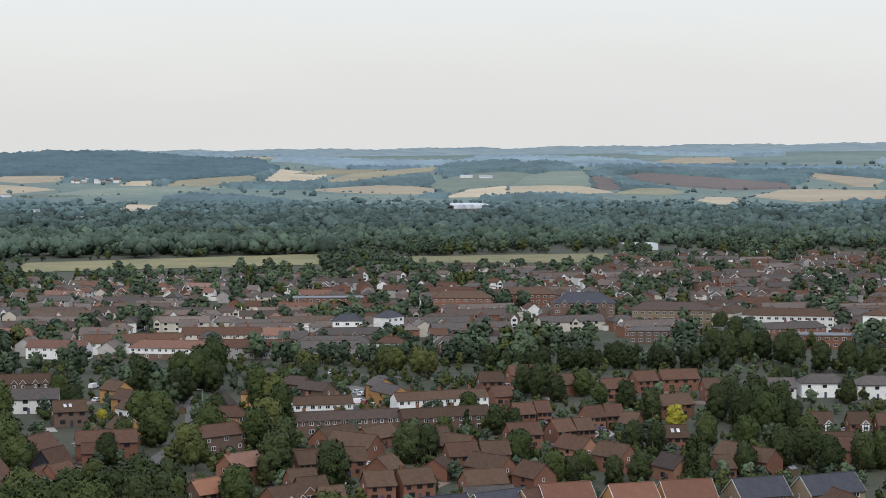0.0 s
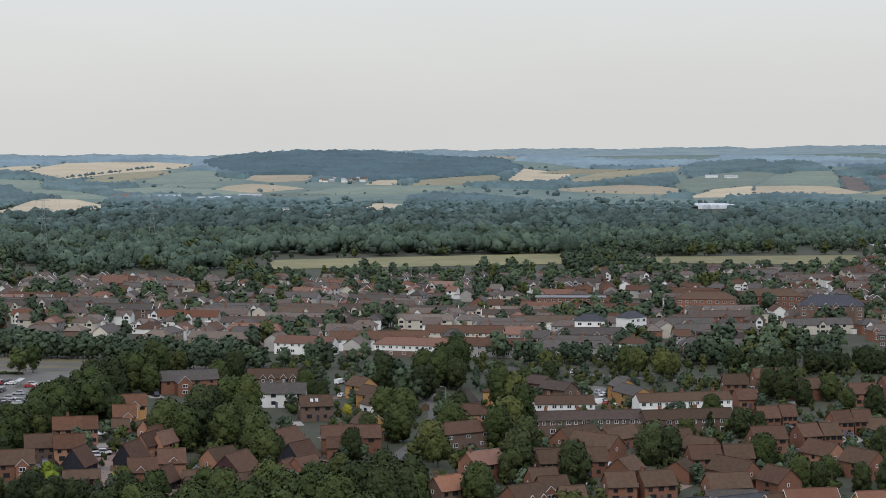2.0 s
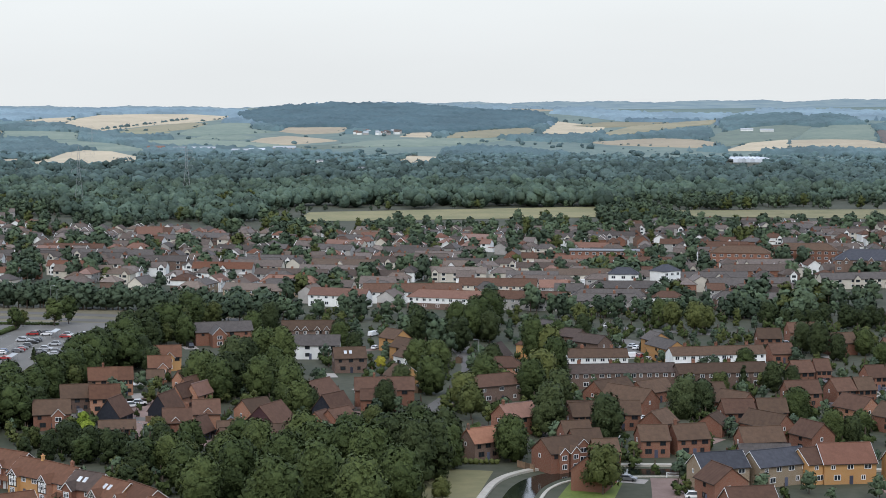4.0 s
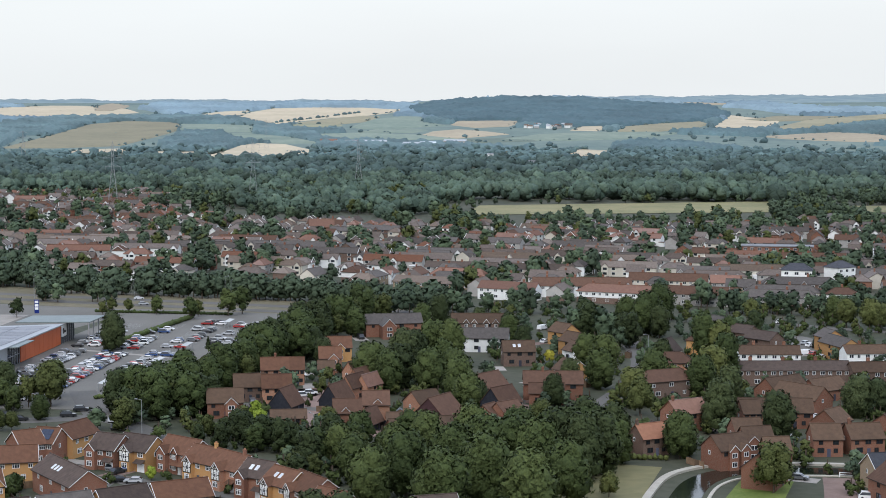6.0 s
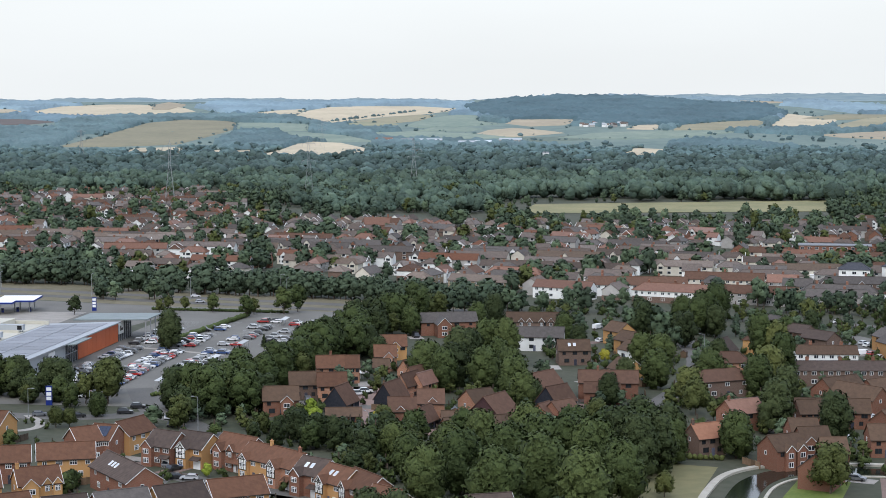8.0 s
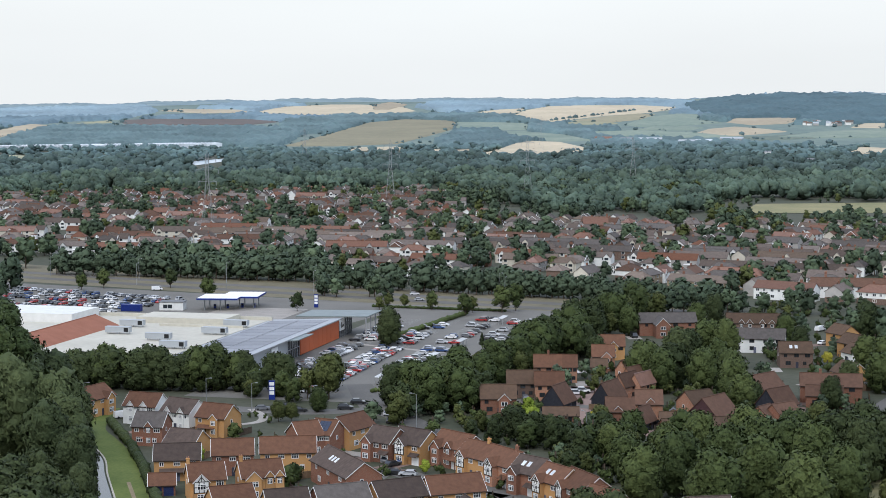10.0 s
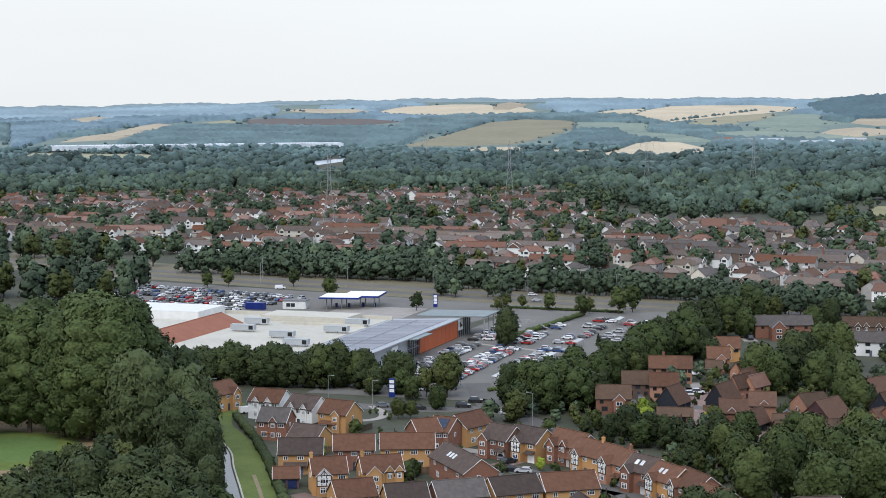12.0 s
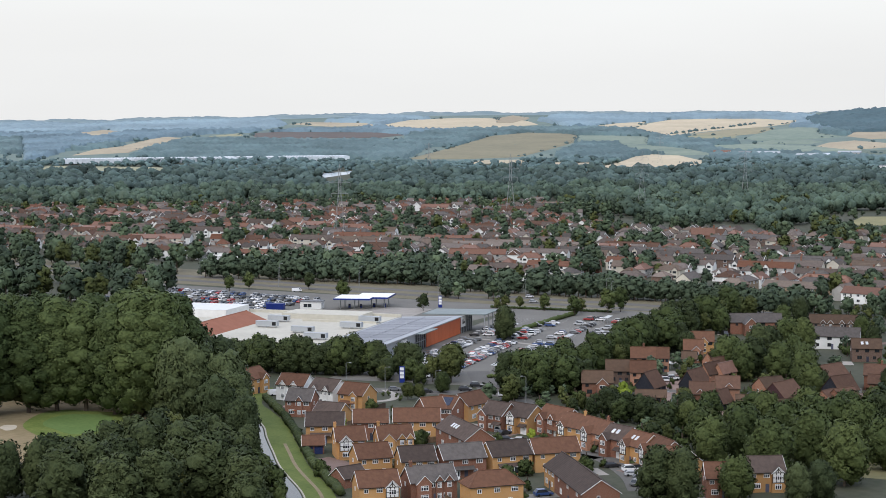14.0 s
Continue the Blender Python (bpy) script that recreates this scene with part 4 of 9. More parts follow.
def grove(name, label, spots):
    """Trees that nobody would count, crowns and trunks joined in one mesh. spots: kind, x, y, size, width."""
    r = np.random.RandomState(len(spots) + 7)
    V, F, K, N, n = [], [], [], [], 0
    names = ["bark"]
    for kind, x, y, size, wide in spots:
        v, f, mat, nrm = RAW[RAW_SEED[kind] + r.randint(3)]
        if mat not in names:
            names.append(mat)
        a = r.rand() * 6.283
        c, s = math.cos(a), math.sin(a)
        p = np.stack([(v[:, 0] * c - v[:, 1] * s) * size * wide + x, (v[:, 0] * s + v[:, 1] * c) * size * wide + y, v[:, 2] * size + float(land(x, y))], -1)
        V.append(p)
        N.append(np.stack([nrm[:, 0] * c - nrm[:, 1] * s, nrm[:, 0] * s + nrm[:, 1] * c, nrm[:, 2]], -1))
        F.append(f + n)
        K.append(np.full(len(f), names.index(mat)))
        n += len(p)
        ang = np.arange(5) * 1.2566
        t = np.vstack([np.stack([x + k * size * np.cos(ang), y + k * size * np.sin(ang), np.full(5, z * size)], -1) for k, z in ((0.28, -0.3), (0.16, 4.0))])
        i = np.arange(5)
        j = (i + 1) % 5
        V.append(t)
        N.append(np.tile(np.stack([np.cos(ang), np.sin(ang), 0 * ang], -1), (2, 1)))
        F.append(np.vstack([np.stack([n + i, n + j, n + 5 + j], -1), np.stack([n + i, n + 5 + j, n + 5 + i], -1)]))
        K.append(np.zeros(10, int))
        n += 10
    me = quick_mesh(name, np.vstack(V), np.vstack(F), "bark", True, np.vstack(N))
    for m in names[1:]:
        me.materials.append(M[m])
    me.polygons.foreach_set("material_index", np.concatenate(K).astype(np.int32))
    tagged(new(name, me), label, "trees", kind="stuff")


def line_spots(kinds, x0, y0, x1, y1, n, size, jitter=2.0, wide=1.0):
    out = []
    for i in range(n):
        t = (i + random.uniform(0.2, 0.8)) / n
        out.append((random.choice(kinds.split()), x0 + (x1 - x0) * t + random.uniform(-jitter, jitter), y0 + (y1 - y0) * t + random.uniform(-jitter, jitter),
                    size * random.uniform(0.75, 1.2), wide * random.uniform(0.9, 1.2)))
    return out


def canopy(name, label, spots, size, lobes, mat, flat=0.8, leaves=0, leaf=1.2):
    """Uncounted woodland: crowns of several lobes side by side, with leaf clumps on them, in one mesh. spots: x, y, scale."""
    iv, jf = ico(1)
    r = np.random.RandomState(len(spots))
    tree_s = size * spots[:, 2]
    z0 = land(spots[:, 0], spots[:, 1])
    P, S, C = [], [], []
    for i in range(lobes):
        a = r.rand(len(spots)) * 6.283
        k = (0.0 if lobes == 1 else 0.55) * tree_s * (0.5 + 0.6 * r.rand(len(spots)))
        S.append(tree_s * (1.0 if lobes == 1 else 0.62 if lobes < 5 else 0.48) * (0.70 + 0.45 * r.rand(len(spots))))
        up = tree_s * flat * (0.55 if lobes == 1 else 0.45 + 0.75 * (i + r.rand(len(spots))) / lobes)
        P.append(np.stack([spots[:, 0] + k * np.cos(a), spots[:, 1] + k * np.sin(a), z0 + up], -1))
        C.append(np.stack([spots[:, 0], spots[:, 1], z0 + tree_s * flat * 0.5], -1))
    P, S, C = np.vstack(P), np.concatenate(S), np.vstack(C)
    T = np.tile(tree_s, lobes)
    k = len(P)
    b = 1 + 0.16 * np.sin(np.einsum("ij,kj->ki", iv, r.randn(k, 3)) * 2.6 + r.rand(k, 1) * 6) + 0.11 * r.randn(k, len(iv))
    p = iv[None] * b[..., None] * S[:, None, None] * np.array((1, 1, flat)) + P[:, None]
    n = iv[None] + 0.45 * (p - C[:, None]) / T[:, None, None] + 0.25 * r.randn(k, len(iv), 3) + np.array((0, 0, 0.05))
    f = (jf[None] + (np.arange(k) * len(iv))[:, None, None]).reshape(-1, 3)
    p, n = p.reshape(-1, 3), n.reshape(-1, 3)
    if leaves:
        d = r.randn(k, leaves, 3)
        d[..., 2] = np.abs(d[..., 2]) * 0.9 - 0.15
        d /= np.linalg.norm(d, axis=2)[..., None]
        c = d * S[:, None, None] * r.uniform(0.86, 1.12, (k, leaves, 1)) * np.array((1, 1, flat)) + P[:, None]
        q = c.reshape(-1, 1, 3) + leaf * r.uniform(-1, 1, (k * leaves, 3, 3)) * (0.6 + 0.8 * r.rand(k * leaves, 1, 1))
        m = d + 0.45 * (c - C[:, None]) / T[:, None, None] + 0.45 * r.randn(k, leaves, 3) + np.array((0, 0, 0.05))
        f = np.vstack([f, len(p) + np.arange(k * leaves * 3).reshape(-1, 3)])
        p = np.vstack([p, q.reshape(-1, 3)])
        n = np.vstack([n, np.repeat(m.reshape(-1, 3), 3, 0)])
    tagged(new(name, quick_mesh(name, p, outward(p, f, n), mat, True, n)), label, "woodland", kind="stuff")


# ---- cars, lamps and the like ----
def car_meshes(kind):
    key = ("car", kind)
    if key in CACHE:
        return CACHE[key]
    if kind == "van":
        L, H, W = 4.9, 1.95, 1.9
        prof = [(-2.45, 0.35), (2.45, 0.35), (2.45, 0.95), (2.15, 1.1), (1.55, H), (-2.40, H), (-2.45, 1.2)]
        cab = [(1.30, 1.15), (2.05, 1.12), (1.50, H - 0.12), (0.9, H - 0.12)]
    else:
        L, H, W = (4.3, 1.48, 1.78) if kind == "hatch" else (4.6, 1.70, 1.85)
        h = L / 2
        prof = [(-h, 0.35), (h, 0.35), (h, 0.68), (h - 0.25, 0.85), (h - 1.15, 0.95), (h - 1.95, H), (-h + 0.75, H), (-h + 0.10, 0.98), (-h, 0.75)]
        cab = [(-h + 0.22, 0.98), (h - 1.25, 0.97), (h - 1.92, H - 0.08), (-h + 0.80, H - 0.08)]
    body, glz = Geo(), Geo()

    def loft(g, pr, half, top):
        zmax = max(q[1] for q in pr)
        rings = []
        for s in (-1, 1):
            rings.append([(a, s * (half - (top * max(b - 0.95, 0) / max(zmax - 0.95, 0.1))), b) for a, b in pr])
        g.face(rings[0])
        g.face(rings[1][::-1])
        for i in range(len(pr)):
            j = (i + 1) % len(pr)
            g.face([rings[0][j], rings[0][i], rings[1][i], rings[1][j]])

    loft(body, prof, W / 2, 0.18)
    if kind == "van":
        loft(glz, cab, W / 2 + 0.012, 0.17)
    else:
        loft(glz, cab, W / 2 + 0.012, 0.17)
        hh = L / 2
        glz.face([(hh - 1.17, -0.70, 0.99), (hh - 1.17, 0.70, 0.99), (hh - 1.90, 0.60, H - 0.04), (hh - 1.90, -0.60, H - 0.04)])
        glz.face([(-hh + 0.06, 0.70, 1.02), (-hh + 0.06, -0.70, 1.02), (-hh + 0.68, -0.60, H - 0.04), (-hh + 0.68, 0.60, H - 0.04)])
    whl = Geo()
    whl.tube((0, -0.10, 0), (0, 0.10, 0), 0.32, 0.32, 10)
    whl.f.append(tuple(range(9, -1, -1)))
    whl.k.append(0)
    CACHE[key] = (body, glz.mesh("glazing", "pane"), whl.mesh("wheel", "tyre"), L, W)
    return CACHE[key]


def car(x, y, rot, paint="car_white", kind="hatch", group="parked cars", wheels=True):
    body, glz, whl, L, W = car_meshes(kind)
    key = ("body", kind, paint)
    if key not in CACHE:
        CACHE[key] = body.mesh("body", paint)
    r = root("van" if kind == "van" else "car", pose(x, y, 0.06, 0, 0, rot), "parked %s painted %s" % (paint[4:], {"van": "van", "hatch": "hatchback car", "suv": "tall family car"}[kind]),
             "van" if kind == "van" else "car", group)
    part("body", CACHE[key], "", r)
    part("glazing", glz, "", r)
    if wheels:
        for sx in (-1, 1):
            for sy in (-1, 1):
                part("wheel", whl, "", r, at=pose(sx * L * 0.31, sy * (W / 2 - 0.08), 0.32))
    return r


PAINTS = ("car_white", "car_white", "car_silver", "car_silver", "car_grey", "car_grey", "car_grey", "car_black", "car_black", "car_black", "car_blue", "car_red")


def car_row(x0, y0, x1, y1, rot, n, fill=0.8, group="cars in the car park", wheels=True):
    for i in range(n):
        if random.random() < fill:
            t = (i + 0.5) / n
            car(x0 + (x1 - x0) * t + random.uniform(-0.2, 0.2), y0 + (y1 - y0) * t + random.uniform(-0.3, 0.3), rot + random.choice((0, 180)) + random.uniform(-3, 3),
                random.choice(PAINTS), random.choice(("hatch", "hatch", "suv")), group, wheels)


def street_lamp(x, y, rot=0, h=8.0):
    key = ("lamp", h)
    if key not in CACHE:
        a, b, c = Geo(), Geo(), Geo()
        a.tube((0, 0, 0), (0, 0, 1.4), 0.14, 0.13)
        a.tube((0, 0, 1.4), (0, 0, h), 0.10, 0.07)
        b.tube((0, 0, h - 0.05), (1.3, 0, h + 0.15), 0.06, 0.05, 6)
        c.box(1.2, 1.95, -0.16, 0.16, h + 0.06, h + 0.24)
        CACHE[key] = (a.mesh("pole", "pole"), b.mesh("arm", "pole"), c.mesh("lantern", "steel"))
    r = root("street_lamp", pose(x, y, 0, 0, 0, rot), "grey steel street lamp post with one arm", "street lamp", "street lamps")
    for nm, me in zip(("pole", "arm", "lantern"), CACHE[key]):
        part(nm, me, "", r)


def pylon(x, y, rot, h=46.0):
    z = float(land(x, y))
    r = root("pylon", pose(x, y, z, 0, 0, rot), "grey steel lattice electricity pylon above the trees", "pylon", "electricity pylons")
    b, t = 4.2, 0.9
    zs = [0, h * 0.18, h * 0.34, h * 0.48, h * 0.60, h * 0.72, h * 0.84, h * 0.95]

    def half(q):
        return b + (t - b) * min(q / (h * 0.62), 1.0)

    for sx in (-1, 1):
        for sy in (-1, 1):
            g = Geo()
            rings = [[(sx * half(a) + u * 0.08, sy * half(a) + w * 0.08, a) for u, w in ((-1, -1), (1, -1), (1, 1), (-1, 1))] for a in (0, h * 0.62, h * 0.95)]
            for low, top in zip(rings, rings[1:]):
                for i in range(4):
                    g.face([low[i], low[(i + 1) % 4], top[(i + 1) % 4], top[i]])
            g.weld()
            part("leg", g, "pole", r)
    g = Geo()
    for a, c in zip(zs, zs[1:]):
        for s in (-1, 1):
            for e in (-1, 1):
                g.beam((e * half(a), s * half(a), a), (-e * half(c), s * half(c), c), 0.06)
                g.beam((s * half(a), e * half(a), a), (s * half(c), -e * half(c), c), 0.06)
    g.beam((0, 0, h * 0.95), (0, 0, h), 0.3)
    part("bracing", g, "pole", r)
    for k, w in ((0.62, 6.0), (0.76, 7.5), (0.90, 5.5)):
        g = Geo()
        for s in (-1, 1):
            g.beam((0, 0, h * k), (s * w, 0, h * k), 0.18)
            g.beam((0, 0, h * k + 2.2), (s * w, 0, h * k), 0.13)
            g.beam((s * w, 0, h * k), (s * w, 0, h * k - 2.6), 0.18)
        part("crossarm", g, "pole", r)


def conservatory(x, y, rot, w=4.0, d=3.4):
    c = root("conservatory", pose(x, y, 0, 0, 0, rot), "white framed glazed conservatory behind a house", "conservatory", "conservatories")
    base, frm, gl, rf = Geo(), Geo(), Geo(), Geo()
    ring = [(-w / 2, d / 2), (-w / 2, -d * 0.2), (-w * 0.28, -d / 2), (w * 0.28, -d / 2), (w / 2, -d * 0.2), (w / 2, d / 2)]
    for (ax, ay), (bx, by) in zip(ring, ring[1:]):
        base.face([(ax, ay, 0), (bx, by, 0), (bx, by, 0.6), (ax, ay, 0.6)])
        gl.face([(ax, ay, 0.6), (bx, by, 0.6), (bx, by, 2.2), (ax, ay, 2.2)])
        rf.face([(ax, ay, 2.25), (bx, by, 2.25), (0, d / 2, 3.1)])
        for k in (0.0, 0.5, 1.0):
            p = (ax + (bx - ax) * k, ay + (by - ay) * k)
            frm.beam((*p, 0.6), (*p, 2.2), 0.09)
        frm.beam((ax, ay, 2.2), (bx, by, 2.2), 0.12)
        frm.beam((ax, ay, 2.28), (0, d / 2, 3.12), 0.08)
    part("dwarf_wall", base, "buff", c)
    part("frame", frm, "trim", c)
    part("glazing", gl, "pane", c)
    part("roof", rf, "glass_roof", c, "pale translucent roof panels")


def parasol(x, y, shade, label):
    p = root("parasol", pose(x, y, 0), label, "parasol")
    g, c = Geo(), Geo()
    g.tube((0, 0, 0), (0, 0, 2.5), 0.04, 0.03, 6)
    part("pole", g, "trim", p)
    for i in range(8):
        a, b = math.pi * i / 4, math.pi * (i + 1) / 4
        c.face([(1.5 * math.cos(a), 1.5 * math.sin(a), 2.0), (1.5 * math.cos(b), 1.5 * math.sin(b), 2.0), (0, 0, 2.55)], i % 2)
    part("canopy", c, shade, p)


def dinghy(x, y, rot):
    b = root("dinghy", pose(x, y, 0.9, 0, 0, rot), "upturned white dinghy on a trestle in a yard", "boat")
    h = Geo()
    n = 12
    rows = []
    for i in range(n + 1):
        t = i / n * 2 - 1
        w = 0.85 * (1 - abs(t) ** 2.6) + 0.02
        rows.append([(2.3 * t, w * math.cos(q), 0.55 * (1 - abs(t) ** 3) * math.sin(q)) for q in np.linspace(0, math.pi, 7)])
    for p, q in zip(rows, rows[1:]):
        for k in range(6):
            h.face([p[k], q[k], q[k + 1], p[k + 1]])
    h.weld()
    part("hull", h, "trim", b)
    t = Geo()
    for s in (-1, 1):
        t.box(s * 1.1 - 0.06, s * 1.1 + 0.06, -0.7, 0.7, -0.1, 0.02)
        for e in (-0.6, 0.6):
            t.box(s * 1.1 - 0.05, s * 1.1 + 0.05, e - 0.05, e + 0.05, -0.9, -0.1)
    part("trestle", t, "fence", b)


# ---- the valley, its fields and woods ----
build_ground()
build_ridge()
tree_kinds()
FIELD_LIST = []


def field(kind, name, label, *corners):
    """A field with any number of corners, laid over the slope in rings round its middle."""
    c = np.array(corners, float)
    edge = np.vstack([c[i] + (c[(i + 1) % len(c)] - c[i]) * np.linspace(0, 1, 8, endpoint=False)[:, None] for i in range(len(c))])
    mid = c.mean(0)
    n = len(edge)
    flat = kind in ("dry", "lake")
    rings = [mid + (edge - mid) * k for k in np.linspace(1, 0.02, 9)]
    lift = [0.3 if flat else 1.0 + 0.03 * len(FIELD_LIST)] * 9
    if not flat:
        # the margin runs down into the ground
        away = (edge - mid) / np.linalg.norm(edge - mid, axis=1)[:, None]
        rings.insert(0, edge + away * 9.0)
        lift.insert(0, -0.6)
    xy = np.vstack(rings)
    v = np.column_stack([xy, land(xy[:, 0], xy[:, 1]) + np.repeat(lift, n)])
    i, j = np.meshgrid(np.arange(len(rings) - 1), np.arange(n), indexing="ij")
    jj = (j + 1) % n
    f = np.stack([i * n + j, i * n + jj, (i + 1) * n + jj, (i + 1) * n + j], -1).reshape(-1, 4)
    me = quick_mesh(name, v, f, kind, True)
    if me.polygons[0].normal.z < 0:
        me.flip_normals()
    tagged(new(name, me), label, "field" if kind != "lake" else "lake", kind="structure")
    FIELD_LIST.append((list(corners), kind))


field("straw", "stubble_field", "golden stubble field on the far slope", (-2081, 2545), (-2175, 2727), (-2196, 2832), (-2323, 3103), (-2360, 3219), (-2281, 3168), (-2157, 2872), (-2049, 2668))
field("hay", "meadow", "pale dry hay meadow in the valley", (-1808, 2117), (-1880, 2229), (-1683, 2248), (-1569, 2178), (-1558, 2107), (-1708, 2050))
field("straw", "stubble_field", "golden stubble field on the far slope", (-2425, 3843), (-2416, 3924), (-2234, 3897), (-2144, 3796), (-2242, 3744))
field("straw", "stubble_field", "golden stubble field on the far slope", (-2130, 3800), (-2184, 4044), (-2124, 4197), (-2044, 4223), (-1883, 4122), (-1785, 3973), (-1805, 3854), (-1872, 3746), (-1998, 3699))
field("plough", "ploughed_field", "grey-brown ploughed field on the hillside", (-2255, 3405), (-2226, 3490), (-1977, 3500), (-1868, 3433), (-1873, 3316), (-2125, 3241))
field("straw", "stubble_field", "golden stubble field on the far slope", (-2676, 3294), (-2722, 3457), (-2597, 3372), (-2511, 3149))
field("hay", "meadow", "pale dry hay meadow in the valley", (-2277, 3269), (-2283, 3401), (-2223, 3311))
field("olive", "crop_field", "pale olive-brown crop field on the hillside", (-1456, 2696), (-1559, 3080), (-1664, 3465), (-1647, 3619), (-1544, 3603), (-1497, 3549), (-1416, 3349), (-1349, 3042), (-1306, 2834), (-1377, 2733))
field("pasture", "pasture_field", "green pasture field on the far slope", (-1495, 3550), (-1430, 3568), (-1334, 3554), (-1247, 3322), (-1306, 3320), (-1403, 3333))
field("pasture", "pasture_field", "green pasture field on the far slope", (-1292, 3283), (-1226, 3265), (-1116, 3182), (-1010, 3032), (-1071, 2994), (-1186, 3101))
field("straw", "stubble_field", "golden stubble field on the far slope", (-1022, 2516), (-1072, 2725), (-1112, 2907), (-1108, 2981), (-1050, 2964), (-944, 2805), (-929, 2637), (-963, 2565))
field("straw", "stubble_field", "golden stubble field on the far slope", (-1293, 2618), (-1317, 2700), (-1259, 2745), (-1227, 2663))
field("straw", "stubble_field", "golden stubble field on the far slope", (-1180, 2684), (-1159, 2693), (-1120, 2597), (-1138, 2593))
field("straw", "stubble_field", "golden stubble field on the far slope", (-1134, 2682), (-1115, 2707), (-1078, 2614), (-1100, 2605))
field("straw", "stubble_field", "golden stubble field on the far slope", (-1483, 3874), (-1531, 4078), (-1546, 4277), (-1467, 4355), (-1343, 4387), (-1219, 4311), (-1206, 4165), (-1232, 4024), (-1276, 3909), (-1295, 3730), (-1306, 3632), (-1378, 3704))
field("olive", "crop_field", "pale olive-brown crop field on the hillside", (-1275, 3686), (-1260, 3859), (-1224, 3997), (-1180, 3985), (-1153, 3767), (-1182, 3620), (-1234, 3628))
field("pasture", "pasture_field", "green pasture field on the far slope", (-1118, 3573), (-1158, 3866), (-1133, 4007), (-1066, 3955), (-1028, 3766), (-931, 3626), (-1004, 3553), (-1071, 3500))
field("straw", "stubble_field", "golden stubble field on the far slope", (-1613, 3917), (-1608, 4087), (-1567, 4154), (-1520, 3971), (-1555, 3880))
field("straw", "stubble_field", "golden stubble field on the far slope", (-889, 3286), (-900, 3411), (-864, 3478), (-790, 3410), (-736, 3344), (-763, 3293), (-801, 3222), (-832, 3218))
field("pasture", "pasture_field", "green pasture field on the far slope", (-1101, 3297), (-1030, 3362), (-916, 3324), (-792, 3187), (-884, 3167), (-1011, 3192))
field("pasture", "pasture_field", "green pasture field on the far slope", (-1042, 3400), (-1039, 3509), (-986, 3533), (-930, 3469), (-936, 3397))
field("pasture", "pasture_field", "green pasture field on the far slope", (-777, 3191), (-728, 3210), (-686, 3289), (-646, 3167), (-729, 3099))
field("pasture", "pasture_field", "green pasture field on the far slope", (-711, 3182), (-674, 3341), (-571, 3445), (-468, 3505), (-420, 3487), (-482, 3297), (-582, 3195))
field("straw", "stubble_field", "golden stubble field on the far slope", (-918, 3646), (-935, 3762), (-797, 3764), (-789, 3586), (-846, 3548))
field("olive", "crop_field", "pale olive-brown crop field on the hillside", (-545, 3494), (-551, 3647), (-504, 3778), (-428, 3909), (-401, 3831), (-417, 3648), (-470, 3525))
field("straw", "stubble_field", "golden stubble field on the far slope", (-636, 3495), (-633, 3605), (-598, 3643), (-585, 3495))
field("straw", "stubble_field", "golden stubble field on the far slope", (-376, 3709), (-387, 4198), (-324, 4083), (-265, 3967), (-271, 3790), (-317, 3702))
field("olive", "crop_field", "pale olive-brown crop field on the hillside", (-247, 3732), (-205, 3995), (-98, 4187), (-16, 4280), (-33, 4092), (-106, 3979), (-190, 3715), (-227, 3653))
field("straw", "stubble_field", "golden stubble field on the far slope", (-250, 3419), (-190, 3499), (-127, 3562), (-50, 3512), (-17, 3424), (-21, 3304), (-56, 3284), (-128, 3310), (-203, 3354))
field("straw", "stubble_field", "golden stubble field on the far slope", (4, 3188), (48, 3412), (122, 3514), (118, 3298), (65, 3203))
field("straw", "stubble_field", "golden stubble field on the far slope", (119, 3282), (129, 3494), (206, 3522), (271, 3493), (310, 3314), (266, 3285), (184, 3327))
field("pasture", "pasture_field", "green pasture field on the far slope", (-29, 3544), (-2, 3780), (56, 3948), (134, 4050), (188, 3972), (153, 3721), (129, 3550), (60, 3463), (5, 3324))
field("pasture", "pasture_field", "green pasture field on the far slope", (146, 3549), (175, 3820), (236, 4029), (320, 4035), (299, 3700), (296, 3548), (241, 3536))
field("plough", "ploughed_field", "grey-brown ploughed field on the hillside", (318, 3859), (351, 3752), (339, 3395), (295, 3383))
field("plough", "ploughed_field", "grey-brown ploughed field on the hillside", (394, 3844), (444, 3943), (554, 3751), (675, 3516), (660, 3380), (547, 3348), (459, 3482), (401, 3662))
field("hay", "meadow", "pale dry hay meadow in the valley", (317, 3281), (373, 3408), (426, 3401), (440, 3299), (411, 3234))
field("straw", "stubble_field", "golden stubble field on the far slope", (444, 3072), (463, 3134), (513, 3110), (489, 2992), (459, 2981))
field("straw", "stubble_field", "golden stubble field on the far slope", (553, 3168), (624, 3302), (670, 3325), (812, 3265), (764, 3070), (694, 3054), (616, 3006), (589, 3068))
field("straw", "stubble_field", "golden stubble field on the far slope", (758, 3703), (798, 3838), (826, 3746), (885, 3597), (820, 3398), (784, 3407), (784, 3604))
field("straw", "stubble_field", "golden stubble field on the far slope", (520, 4373), (596, 4533), (724, 4522), (709, 4342), (603, 4270))
field("straw", "stubble_field", "golden stubble field on the far slope", (-523, 2881), (-520, 2942), (-469, 2915), (-466, 2814), (-469, 2675))
field("olive", "crop_field", "pale olive-brown crop field on the hillside", (-338, 3998), (-279, 4167), (-126, 4158), (-174, 4040), (-284, 3954))
field("straw", "stubble_field", "golden stubble field on the far slope", (-2001, 4199), (-2029, 4359), (-1939, 4264), (-1868, 4010), (-1904, 3994))
